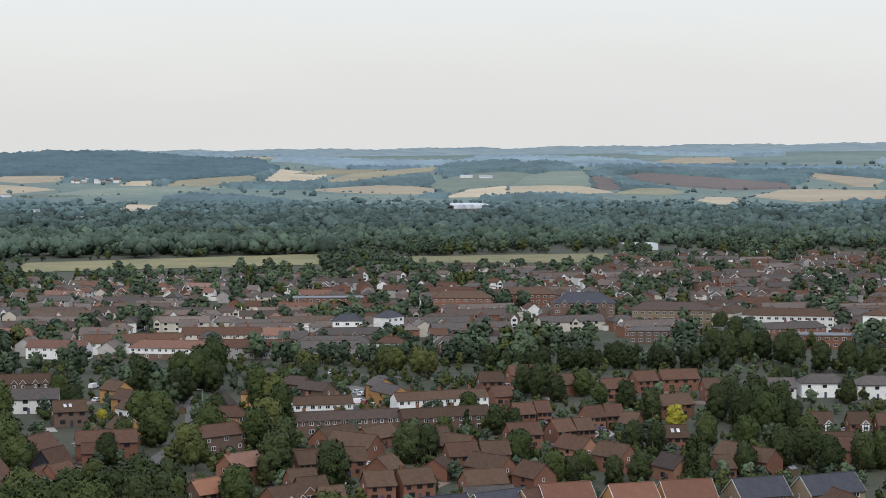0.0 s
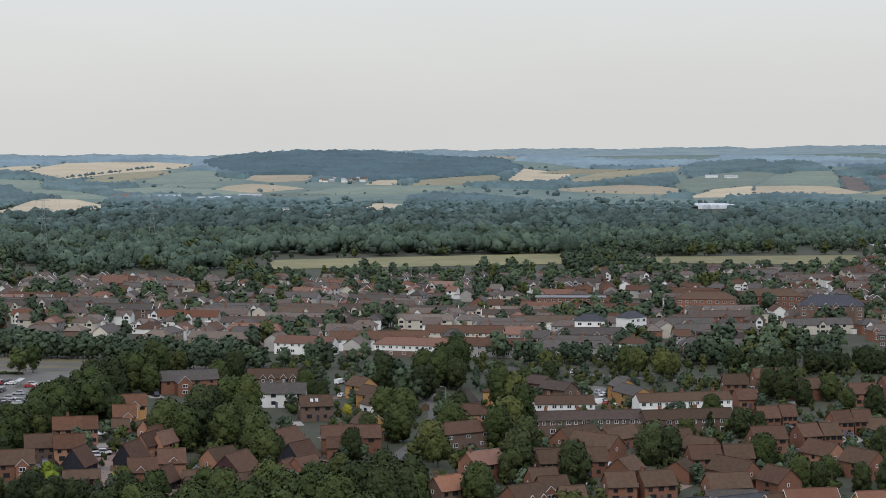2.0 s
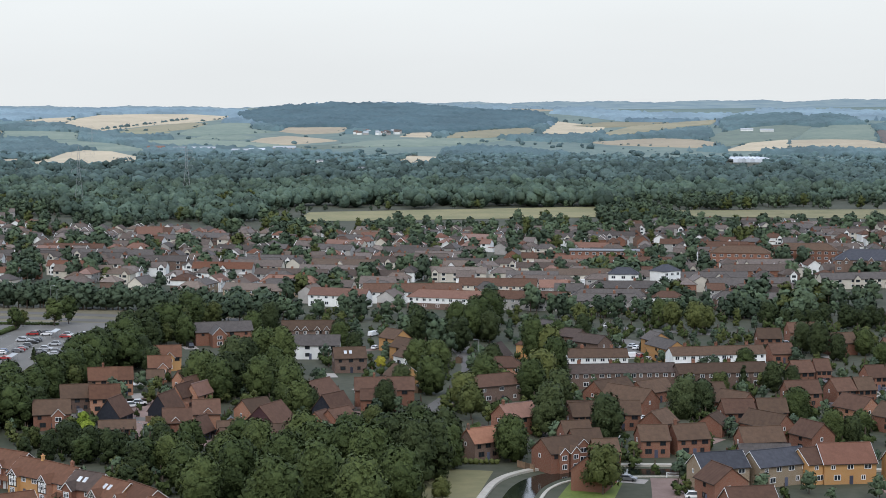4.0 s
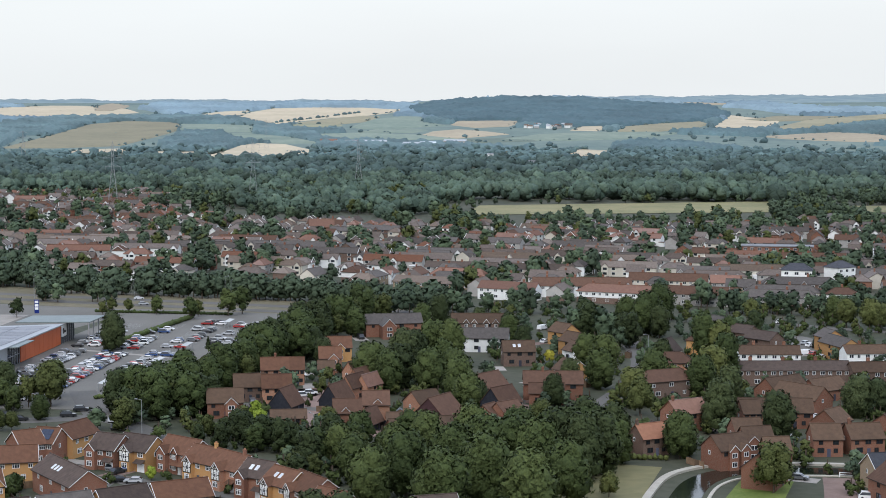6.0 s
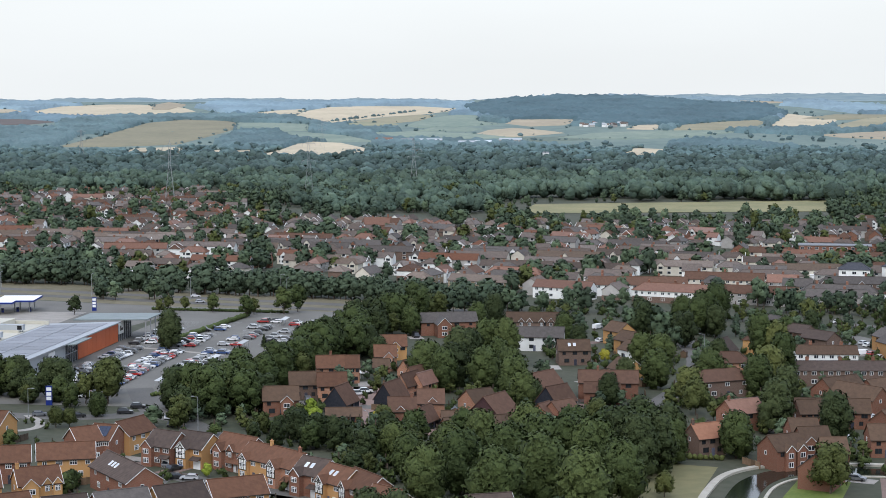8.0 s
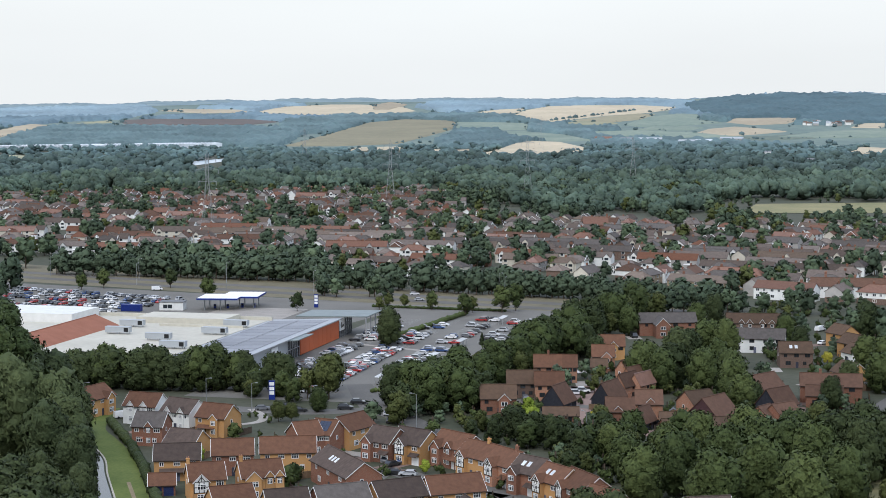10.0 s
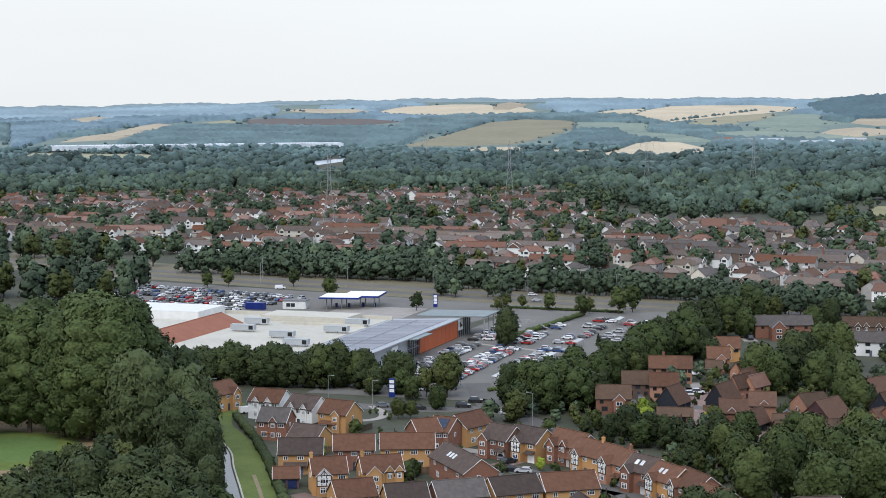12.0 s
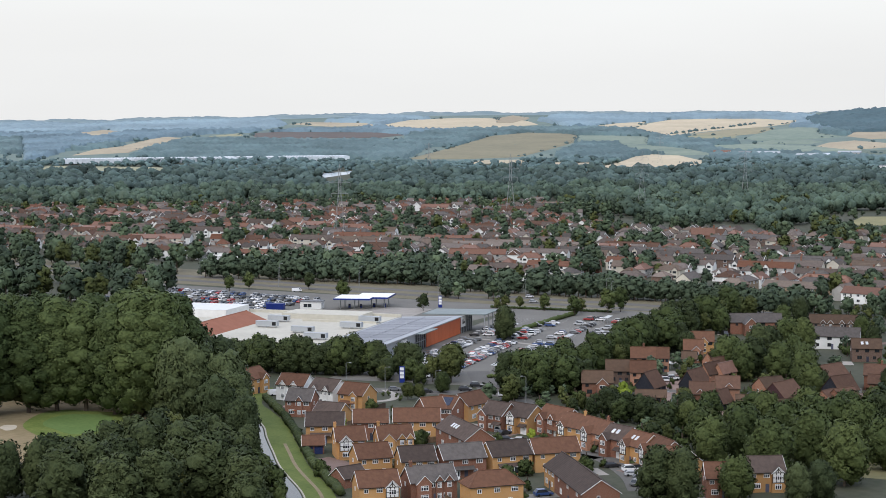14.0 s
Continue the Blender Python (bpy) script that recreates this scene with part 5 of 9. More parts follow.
field("hay", "meadow", "pale dry hay meadow in the valley", (-1255, 3570), (-1236, 3644), (-1154, 3604), (-1179, 3528))
field("straw", "stubble_field", "golden stubble field on the far slope", (-574, 4749), (-486, 4775), (-441, 4780), (-492, 4690))
field("lake", "lake", "pale lake among the trees", (-1286, 2111), (-1306, 2253), (-1251, 2150), (-1206, 1991))
field("dry", "playing_field", "dry yellow-green open playing field", (-322, 1310), (-99, 1406), (-109, 1558), (-337, 1430))
field("dry", "playing_field", "dry yellow-green open playing field", (-44, 1429), (133, 1427), (144, 1563), (-39, 1513))
WOODS = []


def wood(kind, *corners):
    """Notes the outline of a wood on the far slopes."""
    WOODS.append((kind, list(corners)))


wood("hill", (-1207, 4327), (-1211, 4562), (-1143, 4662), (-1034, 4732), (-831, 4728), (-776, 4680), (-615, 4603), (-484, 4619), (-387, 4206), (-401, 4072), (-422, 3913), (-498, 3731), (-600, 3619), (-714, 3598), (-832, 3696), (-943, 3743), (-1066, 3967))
wood("slope", (-1265, 2896), (-1336, 3161), (-1393, 3354), (-1315, 3338), (-1165, 3126), (-1058, 2952), (-1071, 2768), (-1086, 2685), (-1161, 2701))
wood("slope", (-1857, 3439), (-1840, 3682), (-1624, 3839), (-1470, 3806), (-1318, 3577), (-1138, 3183), (-1133, 3048), (-1307, 3487), (-1412, 3524), (-1531, 3557), (-1642, 3595), (-1690, 3381), (-1706, 3207))
wood("hazy", (-1862, 4145), (-1875, 4432), (-1727, 4470), (-1635, 4526), (-1436, 4538), (-1249, 4519), (-1198, 4284), (-1330, 4345), (-1540, 4262), (-1576, 4078), (-1633, 3861))
wood("hazy", (-2972, 3442), (-2978, 3667), (-2792, 3905), (-2600, 4049), (-2423, 3825), (-2281, 3455), (-2351, 3330), (-2316, 2997), (-2203, 2678), (-1982, 2294))
wood("slope", (-1940, 2525), (-2067, 2779), (-2224, 3130), (-2105, 3145), (-1738, 3194), (-1609, 3072), (-1448, 2660), (-1647, 2636), (-1800, 2549))
wood("hazy", (-2248, 3599), (-2042, 3615), (-1806, 3614), (-1856, 3412), (-2237, 3388))
wood("slope", (-15, 4140), (17, 4416), (192, 4528), (176, 4124), (52, 3976), (-2, 3864))
wood("slope", (-2, 4168), (155, 4269), (247, 4461), (297, 4366), (314, 4040), (245, 3960), (132, 3982), (55, 3904), (-2, 3716))
wood("slope", (316, 3991), (398, 4113), (583, 4042), (724, 3710), (731, 3570), (674, 3455), (544, 3688), (439, 3899), (320, 3815))
wood("slope", (300, 3575), (376, 3761), (390, 3563), (446, 3387), (324, 3352))
wood("slope", (-221, 3565), (-176, 3648), (-102, 3843), (-32, 3932), (-18, 3620), (-49, 3464), (-125, 3498), (-187, 3435))
wood("slope", (-590, 3559), (-504, 3686), (-525, 3436), (-366, 3601), (-255, 3643), (-249, 3407), (-373, 3456), (-504, 3443))


def inside(c, x, y):
    """Where points lie inside an outline."""
    hit = np.zeros(np.shape(x), bool)
    for (ax, ay), (bx, by) in zip(c, c[1:] + c[:1]):
        if ay != by:
            hit ^= ((ay > y) != (by > y)) & (x < (bx - ax) * (y - ay) / (by - ay) + ax)
    return hit


def IN_FIELD(x, y, kinds=None):
    """Where a point lies inside one of the fields."""
    hit = np.zeros(np.shape(x), bool)
    for c, k in FIELD_LIST:
        if not kinds or k in kinds:
            hit |= inside(c, x, y)
    return hit


def taken(x, y, gap=0.0):
    return any((x - a) ** 2 + (y - b) ** 2 < (c + gap) ** 2 for a, b, c in FOOT)


def in_front(x, y, far, kinds=None):
    """Where a tree would stand before a field as seen from the middle of the flight."""
    hit = IN_FIELD(x, y, kinds)
    for k in np.linspace(1.0, far, 7)[1:]:
        hit |= IN_FIELD(x * k, y * k, kinds)
    return hit


def woods():
    r = np.random.RandomState(3)

    def polar(n, a0, a1, d0, d1):
        az = np.radians(r.uniform(a0, a1, n))
        d = np.sqrt(r.uniform(d0 ** 2, d1 ** 2, n))
        return -d * np.sin(az), d * np.cos(az), np.degrees(az), d

    near_edge = lambda az: np.interp(az, (-20, -6, -1.5, 0, 3.0, 3.2, 14.5, 14.8, 20, 23, 45), (1700, 1700, 1625, 1625, 1625, 1540, 1540, 1330, 1345, 1660, 1600))
    x, y, az, d = polar(5600, -18, 46, 1280, 1900)
    ok = (d > near_edge(az) + 25 * np.sin(az * 3)) & ~in_front(x, y, 1.03)
    big = 0.5 + 0.7 * r.rand(len(x)) ** 1.4
    # a tall straight row behind the playing field
    big = np.where((az > 2.5) & (az < 14.5) & (d < 1600), 1.15 + 0.3 * r.rand(len(x)), big)
    spots = np.stack([x, y, big], -1)
    canopy("woodland", "dense green valley woodland of uncounted trees", spots[ok], 8.6, 6, "leaf_wood", 1.0, 9, 1.1)
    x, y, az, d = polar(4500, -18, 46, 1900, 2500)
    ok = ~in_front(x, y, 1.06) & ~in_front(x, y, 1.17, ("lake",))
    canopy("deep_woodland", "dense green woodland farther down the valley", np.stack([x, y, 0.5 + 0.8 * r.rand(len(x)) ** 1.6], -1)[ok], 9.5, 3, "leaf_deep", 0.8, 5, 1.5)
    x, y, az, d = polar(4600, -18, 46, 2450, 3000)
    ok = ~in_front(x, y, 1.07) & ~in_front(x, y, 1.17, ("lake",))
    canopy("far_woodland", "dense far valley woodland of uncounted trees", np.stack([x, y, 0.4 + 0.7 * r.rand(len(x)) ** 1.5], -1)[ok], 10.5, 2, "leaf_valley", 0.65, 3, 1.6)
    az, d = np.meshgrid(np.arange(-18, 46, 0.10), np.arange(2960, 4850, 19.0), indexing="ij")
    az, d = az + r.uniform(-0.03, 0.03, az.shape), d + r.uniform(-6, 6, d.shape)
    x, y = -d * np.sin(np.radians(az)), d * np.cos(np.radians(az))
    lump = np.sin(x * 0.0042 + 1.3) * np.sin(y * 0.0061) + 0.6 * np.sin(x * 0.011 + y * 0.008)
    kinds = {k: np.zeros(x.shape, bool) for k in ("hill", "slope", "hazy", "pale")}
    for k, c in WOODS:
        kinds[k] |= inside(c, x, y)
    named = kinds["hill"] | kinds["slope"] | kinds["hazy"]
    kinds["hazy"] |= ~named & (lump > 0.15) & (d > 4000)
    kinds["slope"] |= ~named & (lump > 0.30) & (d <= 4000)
    # Woods past 4250 m take a paler, bluer copy of the colour for haze.
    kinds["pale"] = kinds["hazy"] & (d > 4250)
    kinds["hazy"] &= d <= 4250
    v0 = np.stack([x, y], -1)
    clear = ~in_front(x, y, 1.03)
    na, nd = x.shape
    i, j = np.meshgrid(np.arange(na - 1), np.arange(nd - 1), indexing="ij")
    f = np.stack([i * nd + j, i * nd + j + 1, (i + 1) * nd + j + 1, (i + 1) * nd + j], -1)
    for k, mat, name, label in (("hill", "leaf_hill", "hill_woodland", "dark wood covering the far hill, blue-green with painted haze"),
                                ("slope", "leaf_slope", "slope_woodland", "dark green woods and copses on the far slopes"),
                                ("hazy", "leaf_far", "hazy_woodland", "blue-green woods on the farther slopes, paled with painted haze"),
                                ("pale", "leaf_ridge_hazed", "ridge_woodland", "woods below the ridge, pale blue with painted haze")):
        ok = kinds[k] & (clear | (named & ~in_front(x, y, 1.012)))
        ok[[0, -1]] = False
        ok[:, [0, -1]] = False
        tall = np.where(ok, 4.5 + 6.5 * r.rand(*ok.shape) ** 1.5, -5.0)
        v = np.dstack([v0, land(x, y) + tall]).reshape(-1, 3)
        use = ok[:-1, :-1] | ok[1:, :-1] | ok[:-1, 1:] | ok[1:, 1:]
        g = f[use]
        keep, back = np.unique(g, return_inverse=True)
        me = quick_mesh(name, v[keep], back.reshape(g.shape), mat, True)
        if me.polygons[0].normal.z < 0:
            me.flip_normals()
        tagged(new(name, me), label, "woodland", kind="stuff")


def hedge_lines():
    """Hedges and hedgerow trees along the edges of the far fields, and trees scattered over the slopes."""
    r = np.random.RandomState(8)
    out = []
    for (c, k) in FIELD_LIST:
        for a, b in zip(c, c[1:] + c[:1]):
            n = max(int(math.hypot(a[0] - b[0], a[1] - b[1]) / 9), 2)
            dense = r.choice((0.03, 0.10, 0.24))
            for i in range(n):
                if r.rand() < dense and k not in ("dry", "lake"):
                    t = (i + r.rand()) / n
                    out.append((a[0] + (b[0] - a[0]) * t + r.uniform(-3, 3), a[1] + (b[1] - a[1]) * t + r.uniform(-6, 6), 0.2 + 0.6 * r.rand() ** 2.0))
    for i in range(16):
        # single trees in a line across the widest stubble field
        t = (i + 0.6 * r.rand()) / 16
        out.append((-1317 + 44 * t, 3645 + 513 * t, 0.6 + 0.35 * r.rand()))
    for i in range(1500):
        a, d = math.radians(r.uniform(-17, 45)), r.uniform(2950, 4300)
        out.append((-d * math.sin(a), d * math.cos(a), 0.25 + 0.75 * r.rand() ** 2))
    out = np.array(out)
    loose = np.arange(len(out)) >= len(out) - 1500
    out = out[~(loose & in_front(out[:, 0], out[:, 1], 1.03))]
    canopy("hedgerow", "dark hedgerows and trees between the far fields", out, 7.5, 1, "leaf_slope", 0.75, 4, 1.8)


FIELD_LIST.append(([(-1925, 2282), (-1582, 2637), (-1540, 2672), (-1885, 2318)], "lake"))
FIELD_LIST.append(([(6, 2835), (66, 2848), (66, 2938), (6, 2925)], "lake"))
woods()
hedge_lines()
pylon(-537, 1433, 20, 54)
pylon(-610, 1310, 20, 54)
pylon(-598, 1002, 20, 54)
pylon(-634, 679, 20, 48)
pylon(-506, 1638, 20, 50)
pylon(-1149, 2187, 20, 46)
pylon(-1004, 2742, 20, 56)


def barn(x, y, rot, L, D, e, rise, wall, roof, label):
    """A long plain farm or trading building on the valley side."""
    b = root("barn", pose(x, y, float(land(x, y)), 0, 0, rot), label, "barn", "far sheds and farm buildings")
    part("wall", gable_walls(L, D, e, rise), wall, b)
    part("roof", gable_roof(L, D, e, rise, 0.4, 0.3, 0.3), roof, b)


for x, y, rot, L, roof in ((-903, 3016, 15, 46, "clad"), (-818, 2969, 5, 34, "clad"), (-796, 2985, 30, 28, "glasshouse"), (-764, 3054, 8, 40, "clad"), (-940, 3005, 0, 22, "lead")):
    barn(x, y, rot, L, 22, 6, 2.5, "grey", roof, "long grey metal-roofed shed beside the valley woods")
barn(-985, 3011, 12, 30, 18, 6, 3, "white", "t_red", "white farm building with a red tiled roof")
vr = random.Random(77)
for i in range(22):
    u = i / 21.0
    x, y = -742 + 84 * u + vr.uniform(-4, 4), 3560 + 18 * u + vr.uniform(-26, 38)
    wall, roof = vr.choice((("white", "clad"), ("white", "t_tan"), ("cream", "t_tan"), ("grey", "clad"), ("cream", "t_red"), ("grey", "t_grey")))
    barn(x, y, vr.uniform(-50, 50), vr.uniform(6, 11), vr.uniform(6, 8), vr.uniform(3.5, 5.5), 2.5, wall, roof,
         "%s house of a far hillside village" % {"white": "white rendered", "cream": "cream rendered", "grey": "grey rendered"}[wall])
barn(48, 3812, 5, 26, 10, 5, 2.5, "white", "clad", "white farm shed in the hillside pasture")
barn(89, 3787, 5, 28, 10, 5, 2.5, "white", "clad", "white farm shed in the hillside pasture")
barn(-551, 2402, 20, 8, 8, 12, 1, "white", "lead", "tall white building among the trees")
barn(-469, 2276, 20, 16, 9, 7, 1, "white", "lead", "white flat-roofed building among the trees")


def glasshouse(name, label, x0, y0, x1, y1, w, bays, h=6.0, ridge=1.6):
    """A long row of glazed ridges side by side."""
    L = math.hypot(x1 - x0, y1 - y0)
    z = float(land((x0 + x1) / 2, (y0 + y1) / 2))
    r = root(name, pose((x0 + x1) / 2, (y0 + y1) / 2, z, 0, 0, math.degrees(math.atan2(y1 - y0, x1 - x0))), label, "glasshouse")
    u = L / bays
    for i in range(bays):
        g = Geo()
        a = -L / 2 + u * i
        m = a + u / 2
        g.face([(a, -w / 2, 0), (a + u, -w / 2, 0), (a + u, -w / 2, h), (m, -w / 2, h + ridge), (a, -w / 2, h)])
        g.face([(a, -w / 2, h), (m, -w / 2, h + ridge), (m, w / 2, h + ridge), (a, w / 2, h)])
        g.face([(m, -w / 2, h + ridge), (a + u, -w / 2, h), (a + u, w / 2, h), (m, w / 2, h + ridge)])
        part("glazed_bay", g, "glasshouse", r)


glasshouse("long_glasshouse", "very long white-roofed glasshouses in the valley", -1905, 2300, -1562, 2655, 52, 90, 7.5, 1.0)
glasshouse("glasshouse", "white glasshouse roofs among the trees", 6, 2880, 66, 2893, 90, 9, 5.0, 2.0)
glasshouse("white_shed", "long white-roofed shed beyond the town", 162, 1620, 194, 1625, 16, 3, 6.0, 0.3)


# ---- supermarket, car park and filling station ----
SITE = pose(-274, 478, 0, 0, 0, 9.2) @ Matrix.Diagonal((1.22, 1.22, 1.22, 1))


def supermarket():
    s = root("supermarket", SITE, "large flat-roofed supermarket with orange front and solar roof", "supermarket")
    g = Geo()
    g.box(-112, -0.6, 0, 80, 0, 5.2)
    part("wall", g, "clad", s, "grey metal clad walls")
    g = Geo()
    g.box(-112, -21, 0.3, 79.7, 5.2, 5.32)
    part("roof", g, "membrane", s, "pale flat roof membrane")
    for x0, x1, y0, y1, h in ((-112, -20, -0.3, 0.3, 5.8), (-112, -20, 79.6, 80.3, 6.3), (-112.3, -111.7, 0, 80, 6.0), (-48, -22, 60, 60.4, 6.0)):
        g = Geo()
        g.box(x0, x1, y0, y1, 5.0, h)
        part("parapet", g, "membrane", s)
    g = Geo()
    g.box(-112, -76, 60, 79, 5.32, 8.0)
    part("plant_room", g, "white", s, "white raised rear block")
    g = Geo()
    g.box(-58, -30, 66, 79, 5.32, 7.0)
    part("rear_block", g, "membrane", s)
    g = Geo()
    g.slab([(-21, -0.6, 5.2), (1.2, -0.6, 6.2), (1.2, 82, 6.2), (-21, 82, 5.2)], 0.35)
    part("front_roof", g, "steel", s, "grey sloping front roof")
    for i in range(11):
        for j in range(2):
            g = Geo()
            y0, x0 = 2.5 + 6.9 * i, -19.5 + 9.2 * j
            z = 5.2 + (x0 + 21) * 0.045 + 0.10
            g.slab([(x0, y0, z), (x0 + 8.8, y0, z + 0.396), (x0 + 8.8, y0 + 6.4, z + 0.396), (x0, y0 + 6.4, z)], 0.06)
            part("solar_panel", g, "solar_grey", s)
    g = Geo()
    g.box(-0.6, 0.0, 0.0, 36, 0, 5.6)
    part("front_wall", g, "clad", s)
    g = Geo()
    g.box(-0.5, -0.1, 36, 46, 0, 5.4)
    glazed = part("glazed_front", g, "pane", s, "dark glazed shop front")
    for k in range(6):
        g = Geo()
        g.box(-0.3, 0.1, 36 + 2 * k - 0.08, 36 + 2 * k + 0.08, 0, 5.5)
        part("mullion", g, "steel", glazed)
    g = Geo()
    g.box(-0.25, 0.05, 36, 46, 2.6, 2.8)
    part("transom", g, "steel", glazed)
    g = Geo()
    g.slab([(0, 34, 5.9), (3.6, 34, 6.1), (3.6, 48, 6.1), (0, 48, 5.9)], 0.25)
    part("side_canopy", g, "glass_roof", s, "pale green glazed canopy")
    for k in range(9):
        g = Geo()
        g.box(-0.5, 0.3, 46 + 4 * k + 0.03, 50 + 4 * k - 0.03, 0.2, 6.0)
        part("facade_panel", g, "facade", s, "bright orange facade panel")
    g = Geo()
    g.box(-0.5, -0.1, 82, 96, 0, 5.4)
    glazed = part("entrance", g, "pane", s, "glazed entrance")
    for k in range(8):
        g = Geo()
        g.box(-0.3, 0.1, 82 + 2 * k - 0.08, 82 + 2 * k + 0.08, 0, 5.5)
        part("mullion", g, "steel", glazed)
    g = Geo()
    g.slab([(-14, 84, 6.3), (8.5, 84, 6.7), (8.5, 100, 6.7), (-14, 100, 6.3)], 0.3)
    part("canopy", g, "glass_roof", s, "pale green glazed entrance canopy")
    for k in range(4):
        g = Geo()
        g.tube((8.0, 84.5 + 5.0 * k, 0), (8.0, 84.5 + 5.0 * k, 6.4), 0.18, 0.18)
        part("column", g, "steel", s)
    for y0, w, h in ((22.0, 5.0, 3.0), (83.0, 4.6, 3.4)):
        g = Geo()
        g.box(0.1, 0.35, y0, y0 + w, 2.2, 2.2 + h)
        sign = part("sign_panel", g, "trim", s, "white sign panel with a dark emblem")
        g = Geo()
        g.box(0.33, 0.40, y0 + w * 0.25, y0 + w * 0.45, 2.2 + h * 0.25, 2.2 + h * 0.72)
        g.box(0.33, 0.40, y0 + w * 0.5, y0 + w * 0.78, 2.2 + h * 0.3, 2.2 + h * 0.5)
        part("emblem", g, "timber", sign)
    # the older tiled wing
    w = root("store_wing", SITE @ pose(-67.5, 35, 0, 0, 0, 90), "white-walled store wing with russet tiled roof", "building")
    part("wall", gable_walls(46, 17, 4.8, 3.4), "white", w)
    part("roof", gable_roof(46, 17, 4.8, 3.4, 0.6, 0.5), "t_orange2", w, "russet tiled roof")
    for i in range(5):
        put_window(w, -18 + 9 * i, -8.5, 2.2, 0, 1.6, 1.4, 2, True)


M["solar_grey"] = surface("roof_solar_panel", (0.165, 0.172, 0.190), (0.225, 0.230, 0.245), 0.5, 3.0, rough=0.5, spec=0.5, bump=0.03, vary=0.12)
M["t_orange2"] = surface("russet_store_tile", (0.24, 0.095, 0.055), (0.31, 0.13, 0.08), 0.3, 5.0, course=0.3, bump=0.4, vary=0.02)
supermarket()


def roof_unit(x, y, long=9.0):
    u = root("rooftop_unit", pose(x, y, 6.5, 0, 0, 9.2), "white rooftop air handling unit on steel feet", "air unit", "rooftop units")
    g = Geo()
    for a in (-long * 0.4, 0, long * 0.4):
        for b in (-0.9, 0.9):
            g.box(a - 0.1, a + 0.1, b - 0.1, b + 0.1, 0, 0.7)
    part("feet", g, "steel", u)
    g = Geo()
    g.box(-long / 2, long / 2, -1.2, 1.2, 0.7, 2.5)
    g.box(-long / 2 - 0.05, long / 2 + 0.05, -1.25, 1.25, 2.45, 2.6)
    part("casing", g, "clad", u)
    g = Geo()
    g.box(long * 0.28, long * 0.46, -1.26, -1.18, 0.9, 2.3)
    part("grille", g, "tyre", u, "dark air grille")


roof_unit(-351, 535)
roof_unit(-345, 517)
roof_unit(-323, 508)
roof_unit(-308, 493)
roof_unit(-313, 528)
roof_unit(-316, 548)


def filling_station():
    s = root("filling_station_canopy", pose(-374, 645, 0, 0, 0, 18) @ Matrix.Diagonal((1.2, 2.4, 1.05, 1)), "white filling station canopy with blue edge", "canopy")
    g = Geo()
    g.box(-10, 4, -5, 2, 4.6, 5.2)
    g.box(-3, 10, -2, 5.5, 4.63, 5.23)
    part("canopy_top", g, "trim", s)
    g = Geo()
    for x0, x1, y0, y1 in ((-10.1, 4.1, -5.15, -5.0), (4.0, 4.15, -5.1, -2), (-10.15, -10.0, -5.1, 2.1), (4, 10.1, -2.15, -2.0), (10.0, 10.15, -2.1, 5.6)):
        g.box(x0, x1, y0, y1, 4.5, 5.15)
    part("fascia", g, "blue", s, "deep blue canopy edge")
    for x in (-8, -2.5, 3, 8):
        for y in (-3.5, 0.5) if x < 0 else (-0.5, 4):
            g = Geo()
            g.tube((x, y, 0), (x, y, 4.7), 0.2, 0.2)
            part("column", g, "pole", s)
    for x in (-8, -2.5, 3, 8):
        p = root("fuel_pump", pose(-374, 645, 0, 0, 0, 18) @ pose(x + 1.2, -1.5 if x < 0 else 1.8, 0), "blue and white fuel pump under the canopy", "fuel pump", "fuel pumps")
        g = Geo()
        g.box(-0.5, 0.5, -0.3, 0.3, 0, 1.9)
        g.box(-0.4, 0.4, -0.34, -0.28, 1.0, 1.7, 1)
        part("cabinet", g, ("blue", "pane"), p)
    k = root("kiosk", pose(-394, 631, 0, 0, 0, 18), "small white filling station kiosk", "kiosk")
    g = Geo()
    g.box(-5, 5, -3, 3, 0, 3.4)
    g.box(-5.3, 5.3, -3.3, 3.3, 3.4, 3.7, 1)
    part("wall", g, ("white", "lead"), k)
    put_window(k, -1.5, -3, 0.8, 0, 4.0, 1.8, 4, True)
    c = root("container", pose(-407, 620, 0, 0, 0, 12), "dark blue steel shipping container", "container")
    g = Geo()
    g.box(-4.2, 4.2, -1.4, 1.4, 0.1, 2.9)
    for i in range(17):
        g.box(-4.1 + 0.5 * i, -3.9 + 0.5 * i, -1.46, 1.46, 0.2, 2.8)
    part("shell", g, "blue", c)


filling_station()
plot("car_park", "asphalt", "grey asphalt supermarket car park", "car park", ((-276.2, 447.3), (-205.3, 459.6), (-232.2, 684.4), (-308, 684.4)), 0.05, 4)
plot("car_park_rear", "asphalt", "grey asphalt overflow car park", "car park", ((-305.6, 564.7), (-305.6, 682), (-552.4, 696.7), (-488.9, 564.7)), 0.046, 4)
plot("verge", "verge", "dry straw-coloured roadside verge", "verge", ((-855.6, 733.3), (-183.3, 669.8), (-183.3, 718.7), (-855.6, 816.4)), 0.03, 6)
strip("road", "road", "grey dual carriageway", "road", curve_points([(-880, 774.9), (-550, 721.1), (-244.4, 691.8), (-183.3, 686.9)]), 8.0, 0.07)
strip("road_far_side", "road", "far carriageway of the main road", "road", curve_points([(-880, 794.4), (-550, 739.4), (-244.4, 708.9), (-183.3, 705.2)]), 8.0, 0.07)
plot("forecourt", "paving", "pale concrete filling station forecourt", "forecourt", ((-372, 610), (-336.1, 617.2), (-342.2, 653.9), (-378, 648)), 0.075, 1)


